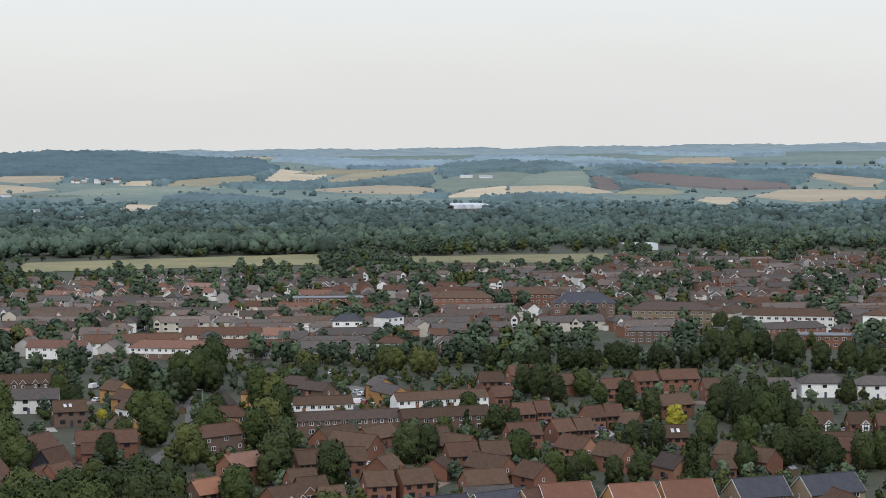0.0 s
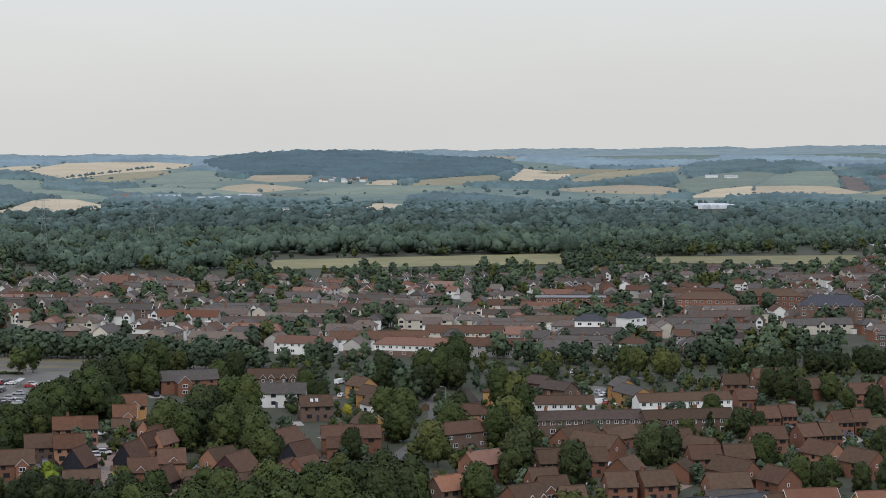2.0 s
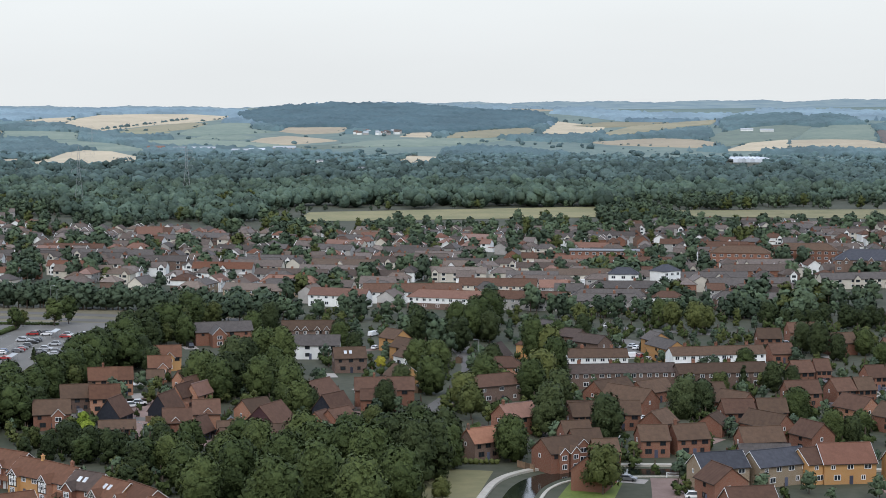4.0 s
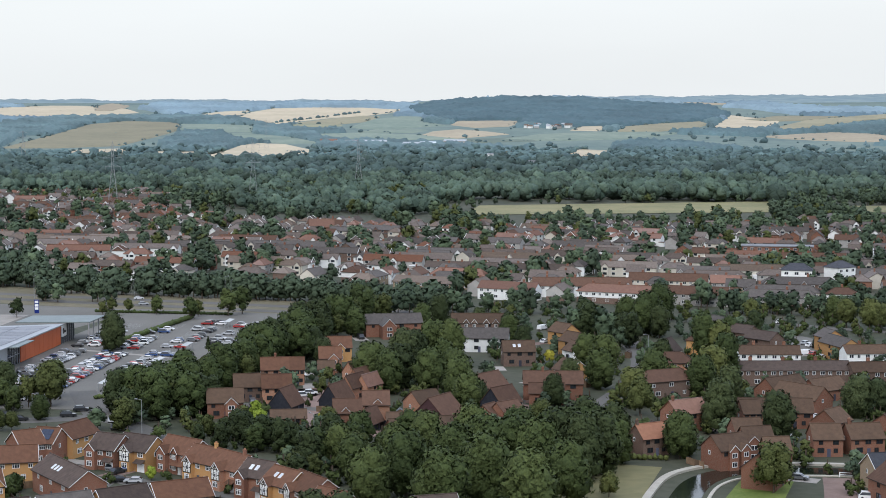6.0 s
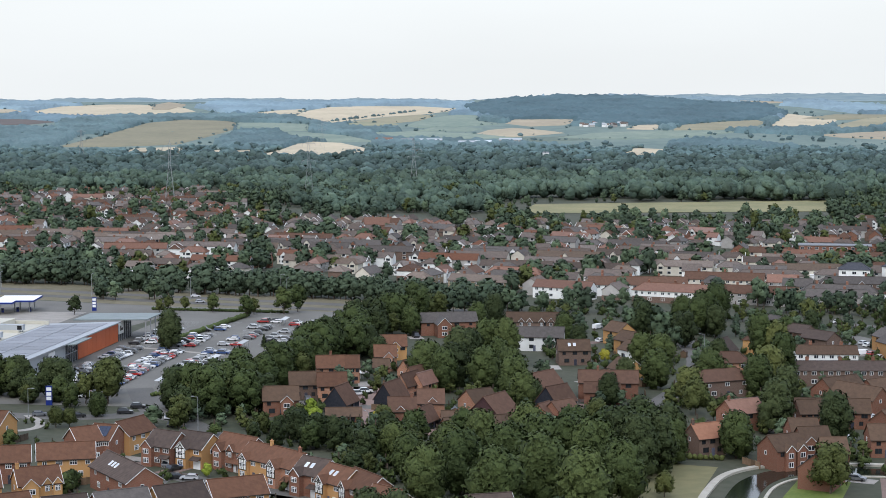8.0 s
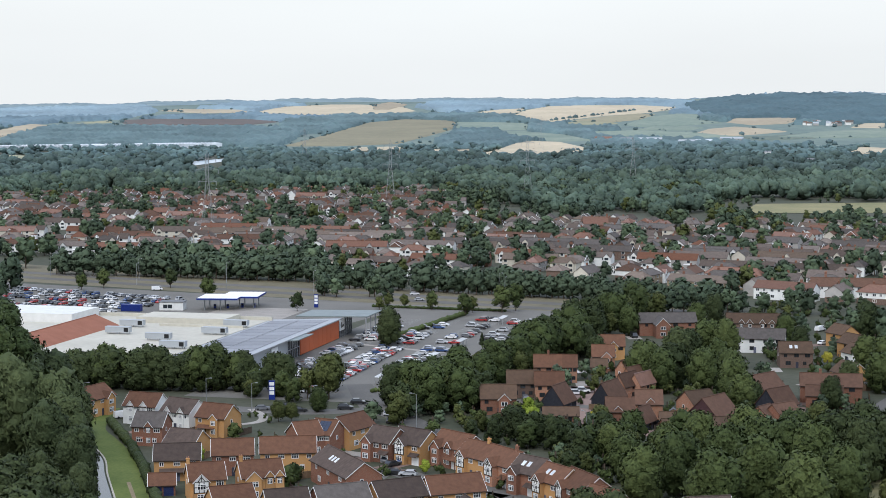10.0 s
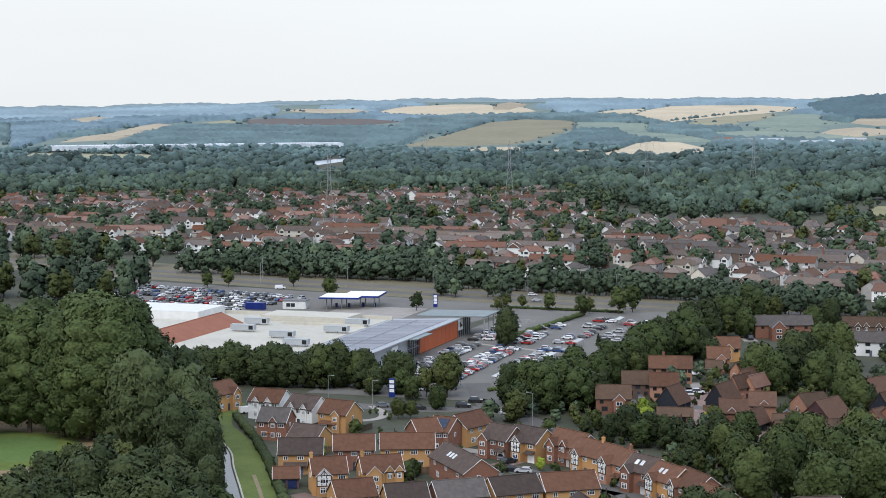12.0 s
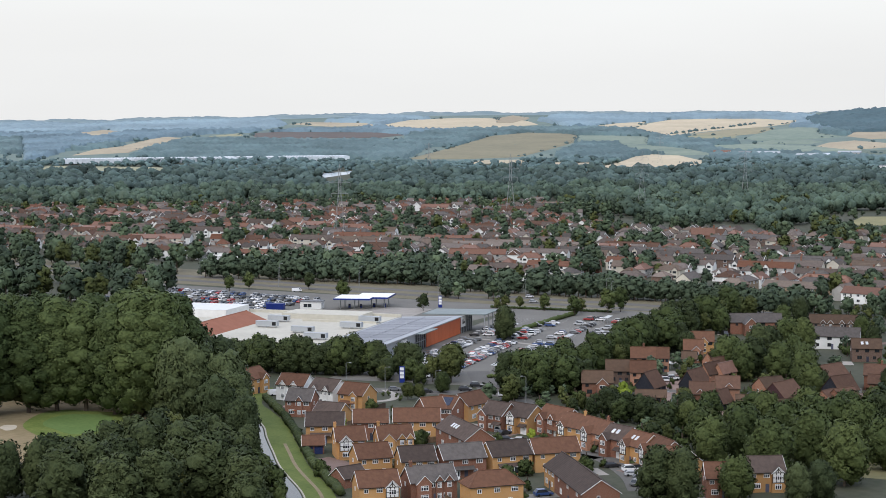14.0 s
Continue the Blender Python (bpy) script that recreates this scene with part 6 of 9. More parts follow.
def bay_lines():
    g = Geo()
    c, s = math.cos(radians(9.2)), math.sin(radians(9.2))
    for u in (8, 24, 40, 54):
        for k in range(66):
            v = -8 + 2.6 * k
            if u > 30 and v < 30 or u > 50 and v < 100:
                continue
            for d in (-4.9, 4.9):
                a, b = u + min(d, 0), u + max(d, 0)
                q = [(a, v), (b, v), (b, v + 0.12), (a, v + 0.12)]
                g.face([(-274 + x * c - y * s + 2.5, 478 + x * s + y * c, 0.075) for x, y in q])
    tagged(new("bay_marking", g.mesh("bay_marking", "line")), "white painted parking bay lines", "marking", kind="stuff")


bay_lines()
strip("car_park_walkway", "paving", "pale paved walkway across the car park", "path", [(-275.0, 566.0), (-257.0, 562.0), (-239.8, 557.6)], 2.6, 0.082)


REAR = [Geo(), ("car_white", "car_silver", "car_grey", "car_black", "car_blue", "car_red", "pane", "tyre")]


def rear_cars(k, x0, y0, x1, y1, n):
    """Far cars beyond the store, packed too close to count, joined in one mesh."""
    g = REAR[0]
    for i in range(n):
        if random.random() > 0.74:
            continue
        kind = random.choice(("hatch", "hatch", "suv"))
        body, glz, whl, L, W = car_meshes(kind)
        t = (i + 0.5) / n
        m = pose(x0 + (x1 - x0) * t, y0 + (y1 - y0) * t + random.uniform(-0.4, 0.4), 0.06, 0, 0, 84 + random.choice((0, 180)) + random.uniform(-3, 3))
        hue = random.choice((0, 0, 0, 1, 1, 1, 2, 2, 2, 3, 3, 3, 4, 5))
        o = len(g.v)
        for src, c in ((body, hue), (glz, 6)):
            vs = src.v if isinstance(src, Geo) else [tuple(v.co) for v in src.vertices]
            fs = src.f if isinstance(src, Geo) else [tuple(p.vertices) for p in src.polygons]
            o = len(g.v)
            g.v.extend(tuple(m @ Vector(v)) for v in vs)
            g.f.extend(tuple(o + q for q in f) for f in fs)
            g.k.extend([c] * len(fs))
        for sx in (-1, 1):
            for sy in (-1, 1):
                a, b = m @ Vector((sx * L * 0.31, sy * (W / 2 - 0.18), 0.32)), m @ Vector((sx * L * 0.31, sy * (W / 2 + 0.02), 0.32))
                g.tube(a, b, 0.32, 0.32, 8, 7)


def park_cars():
    m = pose(-274, 478, 0, 0, 0, 9.2)
    for u, v0, v1, fill in ((8, -8, 75, 0.75), (8, 80, 150, 0.28), (24, -18, 78, 0.72), (24, 90, 155, 0.36), (40, 36, 80, 0.60), (40, 92, 165, 0.26), (54, 100, 165, 0.16)):
        for d in (-2.5, 2.5):
            a, b = m @ Vector((u + 2.5 + d, v0, 0)), m @ Vector((u + 2.5 + d, v1, 0))
            car_row(a.x, a.y, b.x, b.y, 9.2, int((v1 - v0) / 2.6), fill)
    for k in range(6):
        y0 = 604 + 12.0 * k
        rear_cars(k, -516 + 3 * k, y0 + 6, -408, y0 - 3, 38)
    tagged(new("rear_cars", REAR[0].mesh("rear_cars", *REAR[1])), "crowded parked cars behind the supermarket", "cars", kind="stuff")
    for x, y, rot in ((-240, 574, 99), (-229, 611, 99), (-250, 640, 99), (-235, 538, 99), (-232, 491, 99)):
        t = root("trolley_shelter", pose(x, y, 0, 0, 0, rot), "white-roofed open trolley shelter", "trolley shelter", "trolley shelters")
        g = Geo()
        g.slab([(-5, -1.0, 2.5), (5, -1.0, 2.5), (5, 1.0, 2.7), (-5, 1.0, 2.7)], 0.12)
        part("roof", g, "shelter", t)
        for px in (-4.8, 0, 4.8):
            for py in (-0.8, 0.8):
                g = Geo()
                g.tube((px, py, 0), (px, py, 2.5), 0.06, 0.06, 6)
                part("post", g, "steel", t)


park_cars()


def hedge(x0, y0, x1, y1, h=1.6, w=1.6, mat="leaf"):
    """A clipped hedge: leaf clumps over a lumpy core."""
    n = max(int(math.hypot(x1 - x0, y1 - y0) / 1.2), 2)
    iv, jf = ico(1)
    r = np.random.RandomState(n)
    V, F = [], []
    for i in range(n):
        t = i / (n - 1)
        p = iv * (1 + 0.2 * r.randn(len(iv), 1)) * (0.9 * w / 1.6, 0.9 * w / 1.6, h * 0.6) + (x0 + (x1 - x0) * t, y0 + (y1 - y0) * t, h * 0.5)
        V.append(p)
        F.append(jf + i * len(iv))
    tagged(new("hedge", quick_mesh("hedge", np.vstack(V), np.vstack(F), mat)), "clipped dark green boundary hedge", "hedge", "hedges")


hedge(-271, 582, -274, 660, 1.8, 2.2)
hedge(-320, 670, -263, 675, 1.2, 1.6)
hedge(-367, 596, -330, 604, 1.2, 1.6)
hedge(-227, 474, -218, 491, 1.2, 1.6)


def totem(x, y):
    t = root("sign_totem", pose(x, y, 0, 0, 0, 20), "tall dark blue roadside sign totem with white panels", "sign")
    g = Geo()
    g.box(-0.9, 0.9, -0.25, 0.25, 0, 5.6)
    part("pylon_panel", g, "blue", t)
    for z in (4.2, 2.8, 1.5):
        g = Geo()
        g.box(-0.7, 0.7, -0.30, -0.24, z, z + 1.0)
        part("emblem", g, "trim", t, "plain white panel")


totem(-249, 452)
totem(-342, 660)
street_lamp(-476, 732, 0, 10.0)
street_lamp(-427, 732, 0, 10.0)
street_lamp(-381, 733, 0, 10.0)
street_lamp(-331, 732, 0, 10.0)
street_lamp(-287, 730, 0, 10.0)
street_lamp(-525, 728, 0, 10.0)
street_lamp(-192, 428, 180, 9.0)
street_lamp(-258, 430, 0, 9.0)
street_lamp(-245, 433, 0, 8.0)
street_lamp(-289, 415, 20, 8.0)
street_lamp(-147, 436, 150, 6.0)
street_lamp(-368, 708, 90, 10.0)
street_lamp(-320, 707, 90, 10.0)
street_lamp(-411, 704, 90, 10.0)
street_lamp(-278, 714, 90, 10.0)
street_lamp(-463, 710, 90, 10.0)
street_lamp(-167, 583, 0, 6.0)
street_lamp(-83, 607, 180, 7.0)
street_lamp(-233, 446, 0, 6.0)
street_lamp(-69, 754, 90, 9.0)

# ---- canal, towpath and meadow ----
CANAL = curve_points([(-182.3, 277.3), (-191.3, 289.3), (-210.3, 310.3), (-224.3, 328.3), (-237.3, 345.3), (-248.3, 360.3), (-264.8, 377.3), (-277.8, 391.3), (-290.8, 418.3)])
strip("water", "wet", "still dark canal water reflecting the sky", "water", CANAL, 3.9, 0.04)
strip("towpath_bank", "lawn", "mown green canal bank", "bank", [(x + 5.2, y + 3.4) for x, y in CANAL], 7.6, 0.035)
for i in range(4, 44, 10):
    hedge(CANAL[i][0] + 9.4, CANAL[i][1] + 6.2, CANAL[i + 9][0] + 9.2, CANAL[i + 9][1] + 6.0, 2.2, 2.4, "leaf_dark")
strip("towpath", "earth", "worn earth towpath along the canal", "path", [(x + 5.6, y + 3.7) for x, y in CANAL][:22], 0.9, 0.05)
strip("canal_edge", "stone", "low stone canal edge", "edge", [(x + 2.1, y + 1.45) for x, y in CANAL], 0.4, 0.12)
plot("fairway", "scorched", "sun-scorched rough grass beside the golf green", "grass", ((-372, 283), (-255, 288), (-281, 376), (-366, 381)), 0.035, 3)


def oval(name, mat, label, category, x, y, a, b, rot, lift):
    """A rounded piece of mown ground with an uneven edge."""
    g = Geo()
    c, s = math.cos(radians(rot)), math.sin(radians(rot))
    ring = []
    for i in range(40):
        q = 2 * math.pi * i / 40
        k = 1 + 0.06 * math.sin(3 * q + a) + 0.04 * math.sin(5 * q)
        u, v = a * k * math.cos(q), b * k * math.sin(q)
        ring.append((x + c * u - s * v, y + s * u + c * v, lift))
    g.slab(ring, 0.3)
    tagged(new(name, g.mesh(name, mat)), label, category, kind="structure")


oval("green_apron", "lawn", "longer grass apron round the golf green", "grass", -297, 340, 25, 16, 131, 0.06)
oval("golf_green", "green", "smooth mown golf green", "grass", -297, 341, 17, 10, 131, 0.08)
oval("bunker", "sand", "pale sand golf bunker", "bunker", -311, 326, 4.6, 2.4, 131, 0.09)
LOCK = curve_points([(-44, 361.8), (-44.6, 388.7), (-42.8, 408.2), (-35.4, 420.4), (-17.1, 425.9), (-4, 427.2)])
strip("lock_water", "wet", "dark canal water with sky reflections", "water", LOCK, 7.0, 0.05)
strip("lock_path", "stone", "pale stone towpath wall round the canal bend", "path", curve_points([(-51.9, 361.8), (-52.6, 391.1), (-50.1, 413.1), (-39.1, 426.6), (-17.1, 432.7), (7.3, 434.5), (48.9, 436.3), (110, 440)]), 1.8, 0.55)
strip("lock_coping", "stone", "pale stone canal coping", "edge", curve_points([(-38.6, 361.8), (-39.4, 388.7), (-37.9, 404.6), (-31.8, 414.3), (-15.9, 420), (7.3, 421.7), (48.9, 424.1), (110, 427.8)]), 0.8, 0.25)
plot("meadow", "dry", "dry yellow-green meadow by the canal", "grass", ((-88, 366.7), (-53.8, 366.7), (-53.8, 420.4), (-88, 422.9)), 0.05, 2)
plot("canal_lawn", "lawn", "green lawn inside the canal bend", "grass", ((-37.9, 366.7), (-24.4, 366.7), (-22, 416.8), (-34.2, 411.9)), 0.04, 1)
hedge(-86, 424, -54, 429, 1.4, 1.4, "leaf_olive")


def canal_rail():
    f = root("fence", pose(0, 0, 0), "white painted canal-side railing", "fence")
    pts = [(-12.2, 420), (-2.4, 420.7), (7.3, 421.2), (17.1, 421.7), (26.9, 422.3), (36.7, 422.9)]
    for a, b in zip(pts, pts[1:]):
        for z in (0.6, 1.1):
            g = Geo()
            g.beam((*a, z), (*b, z), 0.12)
            part("rail", g, "trim", f)
    for x, y in pts:
        g = Geo()
        g.box(x - 0.09, x + 0.09, y - 0.09, y + 0.09, 0, 1.25)
        part("post", g, "trim", f)


canal_rail()
strip("access_road", "road", "grey road round the supermarket entrance", "road", curve_points([(-269.0, 435.3), (-249.5, 434.2), (-229.5, 437.6), (-212.3, 445.9), (-193.8, 431.7), (-171.8, 401.6)]), 8.0, 0.060)
strip("entrance_road", "road", "grey road into the car park", "road", curve_points([(-212.3, 445.9), (-226.7, 468.4), (-237.4, 486.4)]), 8.0, 0.062)
strip("access_kerb", "paving", "pale paved footway beside the road", "pavement", curve_points([(-257.8, 417.2), (-240.8, 412.9), (-235.1, 418.5), (-238.0, 426.7), (-246.6, 435.6)]), 2.5, 0.100)
strip("estate_road", "road", "grey estate road", "road", curve_points([(-173.1, 351.6), (-176.4, 373.4), (-166.6, 371.2), (-151.4, 362.0), (-140.4, 358.0)]), 7.0, 0.060)
strip("estate_drive", "brickpave", "reddish paved driveway", "drive", curve_points([(-206.0, 326.6), (-195.7, 321.0), (-187.7, 305.1)]), 7.0, 0.055)
strip("estate_street", "road", "grey estate street", "road", curve_points([(-153.0, 371.2), (-137.4, 360.0), (-123.5, 342.9), (-115.1, 327.4)]), 7.0, 0.060)
strip("street", "road", "grey residential street", "road", curve_points([(-96.3, 646.5), (-83.1, 590.9), (-79.8, 542.5), (-82.6, 500.0)]), 7.0, 0.060)
strip("court", "asphalt", "grey parking court", "court", curve_points([(-50.5, 673.2), (-37.1, 663.0), (-25.4, 631.8)]), 14.0, 0.055)
strip("lane", "road", "grey lane behind the hedge", "road", curve_points([(-46.5, 707.1), (-19.1, 696.1), (3.1, 688.9)]), 7.0, 0.060)
strip("close", "brickpave", "reddish paved close", "drive", curve_points([(-2.4, 473.2), (-8.0, 460.1), (-12.7, 449.2)]), 9.0, 0.055)
strip("close_north", "brickpave", "reddish paved close", "drive", curve_points([(-170.3, 495.3), (-171.3, 506.1), (-154.0, 443.6)]), 8.0, 0.055)
strip("towpath_drive", "brickpave", "reddish brown paved drive", "drive", curve_points([(-12.1, 418.8), (-11.3, 407.7), (-10.1, 384.8)]), 8.0, 0.075)
car(-179.8, 384.0, 85, "car_grey", "suv", "cars on the estate")
car(-176.2, 384.3, 105, "car_blue", "hatch", "cars on the estate")
car(-172.0, 372.0, 30, "car_black", "hatch", "cars on the estate")
car(-168.9, 371.4, 194, "car_silver", "hatch", "cars on the estate")
car(-184.7, 386.2, 96, "car_red", "hatch", "cars on the estate")
car(-126.1, 348.2, 35, "car_white", "suv", "cars on the estate")
car(-123.5, 342.9, 30, "car_silver", "hatch", "cars on the estate")
car(-120.1, 339.5, 34, "car_grey", "hatch", "cars on the estate")
car(-132.2, 350.6, 41, "car_black", "hatch", "cars on the estate")
car(-118.4, 332.9, 80, "car_grey", "suv", "cars on the estate")
car(-127.1, 445.9, 96, "car_white", "hatch", "cars on the estate")
car(-153.9, 502.4, 37, "car_black", "hatch", "cars on the estate")
car(-168.9, 498.0, 24, "car_white", "suv", "cars on the estate")
car(-14.6, 535.2, 42, "car_silver", "hatch", "cars on the estate")
car(-83.5, 597.6, 88, "car_blue", "hatch", "cars on the estate")
car(-79.6, 572.3, 88, "car_grey", "hatch", "cars on the estate")
car(-44.1, 706.3, 4, "car_white", "suv", "cars on the estate")
car(-40.7, 663.8, 9, "car_white", "suv", "cars on the estate")
car(-31.8, 648.4, 63, "car_silver", "hatch", "cars on the estate")
car(-29.9, 642.7, 63, "car_white", "hatch", "cars on the estate")
car(-27.9, 621.2, 73, "car_red", "hatch", "cars on the estate")
car(-24.7, 614.9, 72, "car_white", "hatch", "cars on the estate")
car(-0.7, 477.7, 75, "car_white", "suv", "cars on the estate")
car(6.4, 479.2, 14, "car_white", "van", "cars on the estate")
car(-2.8, 512.8, 10, "car_silver", "hatch", "cars on the estate")
car(-5.2, 398.2, 6, "car_white", "suv", "cars on the estate")
car(-25.9, 464.0, 63, "car_white", "hatch", "cars on the estate")
car(-22.5, 490.1, 43, "car_white", "van", "cars on the estate")
car(-242.8, 435.3, 29, "car_grey", "hatch", "cars on the estate")
car(-237.9, 439.7, 28, "car_black", "suv", "cars on the estate")
car(-231.7, 436.6, 28, "car_black", "hatch", "cars on the estate")
car(-221.8, 445.4, 26, "car_black", "suv", "cars on the estate")
car(-222.2, 454.5, 26, "car_black", "suv", "cars on the estate")
car(-206.8, 441.6, 105, "car_silver", "hatch", "cars on the estate")
car(-201.4, 431.8, 105, "car_black", "hatch", "cars on the estate")
car(-169.6, 493.4, 29, "car_white", "suv", "cars on the estate")
car(-181.4, 531.4, 39, "car_white", "hatch", "cars on the estate")
car(-272.8, 410.1, 54, "car_white", "van", "cars on the estate")
car(-131.6, 663.4, 71, "car_white", "van", "cars on the estate")
car(-123.5, 627.8, 71, "car_white", "hatch", "cars on the estate")
car(19.1, 486.2, 78, "car_blue", "hatch", "cars on the estate")
car(128.2, 510.3, -14, "car_silver", "hatch", "cars on the estate")
car(127.4, 557.3, 27, "car_silver", "hatch", "cars on the estate")
car(127.7, 525.1, 26, "car_white", "hatch", "cars on the estate")
car(45.2, 471.0, 5, "car_white", "hatch", "cars on the estate")
car(-440.6, 692.2, 42, "car_white", "van", "cars on the estate")
car(-322.7, 718.0, 34, "car_white", "hatch", "cars on the estate")
car(-311.9, 698.7, 34, "car_silver", "hatch", "cars on the estate")

# ---- houses of the near estate ----
house(-284.0, 411.2, 87, 12.4, wall="buff", roof="t_warm", D=8.0, gables=((2.5, 3.2, 2),))
house(-263.4, 407.5, 3, 9.9, wall="white", roof="t_warm", dormers=(-2.5, 1.5))
house(-248.8, 403.2, -8, 9.8, wall="white", roof="t_dark", dormers=(-2.2, 2.2))
house(-236.3, 399.8, -4, 9.0, wall="buff", roof="t_warm", gables=((1.6, 2.4, 2, 0.8),), bay=True)
house(-245.7, 382.6, 13, 8.0, wall="red", roof="t_grey", dormers=(0.5,))
house(-229.6, 373.1, -0, 8.7, wall="buff", roof="t_dark", e=3.6, rise=2.8, low=1)
house(-217.6, 349.5, 29, 10.5, wall="buff", roof="t_dark", bay=True)
house(-208.6, 359.3, 30, 9.7, wall="red", roof="t_warm")
house(-197.9, 366.7, 29, 13.0, wall="buff", roof="t_warm", up=4, bay=True)
house(-203.4, 385.9, 53, 6.7, wall="red", roof="t_warm", D=8)
house(-199.5, 390.3, -4, 6.4, wall="red", roof="t_warm", solar=True, D=8)
house(-197.4, 398.9, 79, 11.0, wall="buff", roof="t_warm", D=8)
house(-212.1, 334.0, 32, 5.8, wall="red", roof="t_warm", e=2.5, rise=2.0, low=0, garage=2, name="garage", cat="garage", D=6, label="red brick double garage with two blue doors")
house(-200.5, 333.3, 39, 7.9, wall="buff", roof="t_warm", gables=((-1.6, 3.4, 1, 1.4),), chim=(-3.8,))
house(-190.8, 340.3, 41, 9.4, wall="buff", roof="t_warm", gables=((-2.3, 3.4, 2, 1.2),), dormers=(1.4, 3.6), chim=(-4.2,))
house(-176.3, 353.9, -42, 22.1, wall="red", roof="t_dark", sky=3, D=8.5)
house(-183.6, 315.2, 47, 8.9, wall="buff", roof="t_warm", bay=False)
house(-171.7, 317.0, 42, 8.9, wall="buff", roof="t_dark")
house(-163.1, 324.8, 46, 11.2, wall="red", roof="t_grey", bay=True)
house(-154.4, 333.7, 50, 11.0, wall="buff", roof="t_dark", bay=True)
house(-145.3, 342.6, 42, 12.1, wall="buff", roof="t_warm")
house(-165.7, 286.2, 42, 9.7, wall="buff", roof="t_warm", gables=((2.8, 3.2, 1, 1.0),))
house(-157.3, 296.9, 46, 11.4, wall="red", roof="t_grey", gables=((-2.8, 3.6, 2, 1.2),), dormers=(1.2, 3.6), chim=(-4.6,))
house(-141.4, 298.1, 47, 13.2, wall="buff", roof="t_warm", hip=True, D=7)
house(-182.2, 301.8, 67, 7.0, wall="red", roof="t_dark", e=2.5, rise=2.2, low=0, D=6, up=0)
house(-181.5, 386.9, -15, 8.1, wall="red", roof="t_dark", gables=((-2.4, 3.0, 2, 1.2),), garage=1, low=1)
house(-174.2, 387.6, -18, 10.1, wall="buff", roof="t_dark", gables=((-0.4, 3.2, 1, 1.4),), garage=1, low=1)
house(-162.6, 387.0, -26, 11.9, wall="red", roof="t_warm", gables=((-2.8, 3.0, 2, 1.2),), dormers=(1.0,), garage=2, low=1)
house(-152.5, 378.1, -28, 11.0, wall="buff", roof="t_warm", gables=((-2.6, 2.8, 1, 1.0),), chim=(2.0,))
house(-143.8, 372.8, -33, 9.8, wall="orange", roof="t_warm", gables=((-1.0, 3.2, 1, 1.6),), garage=1, low=1, chim=(2.6,))
house(-135.7, 366.7, -24, 8.6, wall="red", roof="t_dark", gables=((-2.0, 3.0, 2, 1.4),), sky=2, garage=1, low=1)
house(-127.4, 360.0, -35, 9.6, wall="buff", roof="t_warm", gables=((-1.6, 3.0, 1, 1.2),), sky=2)
house(-120.1, 355.6, -43, 12.2, wall="red", roof="t_warm", gables=((-2.2, 2.8, 1, 1.2),), garage=1, low=1)
house(-111.4, 343.0, -30, 8.9, wall="buff", roof="t_warm", gables=((-2.4, 3.0, 1, 1.2),))
house(-132.7, 322.5, -49, 8.5, wall="buff", roof="t_dark", D=9)
house(-122.2, 309.4, -52, 25.1, wall="red", roof="t_dark", D=9, sky=0)
house(-96.5, 331.2, 26, 8.1, wall="red", roof="t_warm", gables=((2.4, 3.0, 1, 1.0),), D=8)
house(-90.0, 342.7, 33, 9.4, wall="buff", roof="t_dark", gables=((2.6, 3.0, 1, 1.0),))
house(-180.2, 457.5, 23, 9.9, wall='red', roof='t_brown', D=8.0, e=4.6, rise=3.2, gables=((1.6, 3.2, 0, 1.6),), verge=False, far=True)
house(-183.5, 485.4, 23, 9.2, wall='brown', roof='t_brown', D=7.5, e=4.4, rise=3.2, verge=False, far=True)
house(-174.8, 484.6, 22, 8.5, wall='orange', roof='t_warm', D=7.5, e=4.6, rise=3.3, verge=False, far=True)
house(-186.0, 514.7, 22, 9.0, wall='orange', roof='t_warm', D=7.5, e=5.0, rise=3.2, chim=(0.0,), verge=False, far=True)
house(-179.7, 516.9, 21, 4.3, wall='orange', roof='t_warm', D=7.5, e=5.0, rise=3.2, verge=False, far=True)
house(-166.1, 468.4, 85, 9.0, D=6.9, wall='black', roof='t_rust', e=2.6, rise=4.6, verge=False, up=1, low=1, ends=True, far=True)
house(-154.6, 478.9, 83, 11.0, D=6.0, wall='black', roof='t_rust', e=2.8, rise=4.4, verge=False, up=1, low=1, ends=True, far=True)
house(-153.4, 492.1, 78, 10.0, D=4.2, wall='orange', roof='t_rust', e=4.6, rise=3.2, verge=False, up=1, low=1, ends=True, far=True)
house(-154.5, 504.4, 77, 11.0, D=4.3, wall='orange', roof='t_rust', e=4.8, rise=3.2, verge=False, up=1, low=1, ends=True, far=True)
house(-160.7, 518.8, 73, 10.0, D=4.5, wall='orange', roof='t_rust', e=4.8, rise=3.0, verge=False, up=1, low=1, ends=True, far=True)
house(-150.2, 496.6, 77, 9.0, D=3.9, wall='orange', roof='t_red', e=4.4, rise=3.0, verge=False, up=1, low=1, ends=True, far=True)
house(-182.5, 567.5, 20, 8.7, wall='buff', roof='t_warm', D=8.0, e=4.8, rise=3.2, gables=((0.5, 3.2, 0, 0.6),), verge=False, far=True)
house(-177.6, 543.5, 20, 7.2, wall='orange', roof='t_warm', D=7.5, e=4.8, rise=3.2, gables=((1.0, 3.0, 0, 0.6),), verge=False, far=True)
house(-176.0, 534.4, 20, 5.3, wall='red', roof='t_brown', D=6.0, e=2.6, rise=2.2, up=0, low=1, verge=False, far=True)
house(-142.8, 451.5, 20, 7.5, wall='red', roof='t_rust', D=7.5, e=4.4, rise=3.2, chim=(2.6,), gables=((-0.5, 3.0, 0, -0.5),), verge=False, far=True)
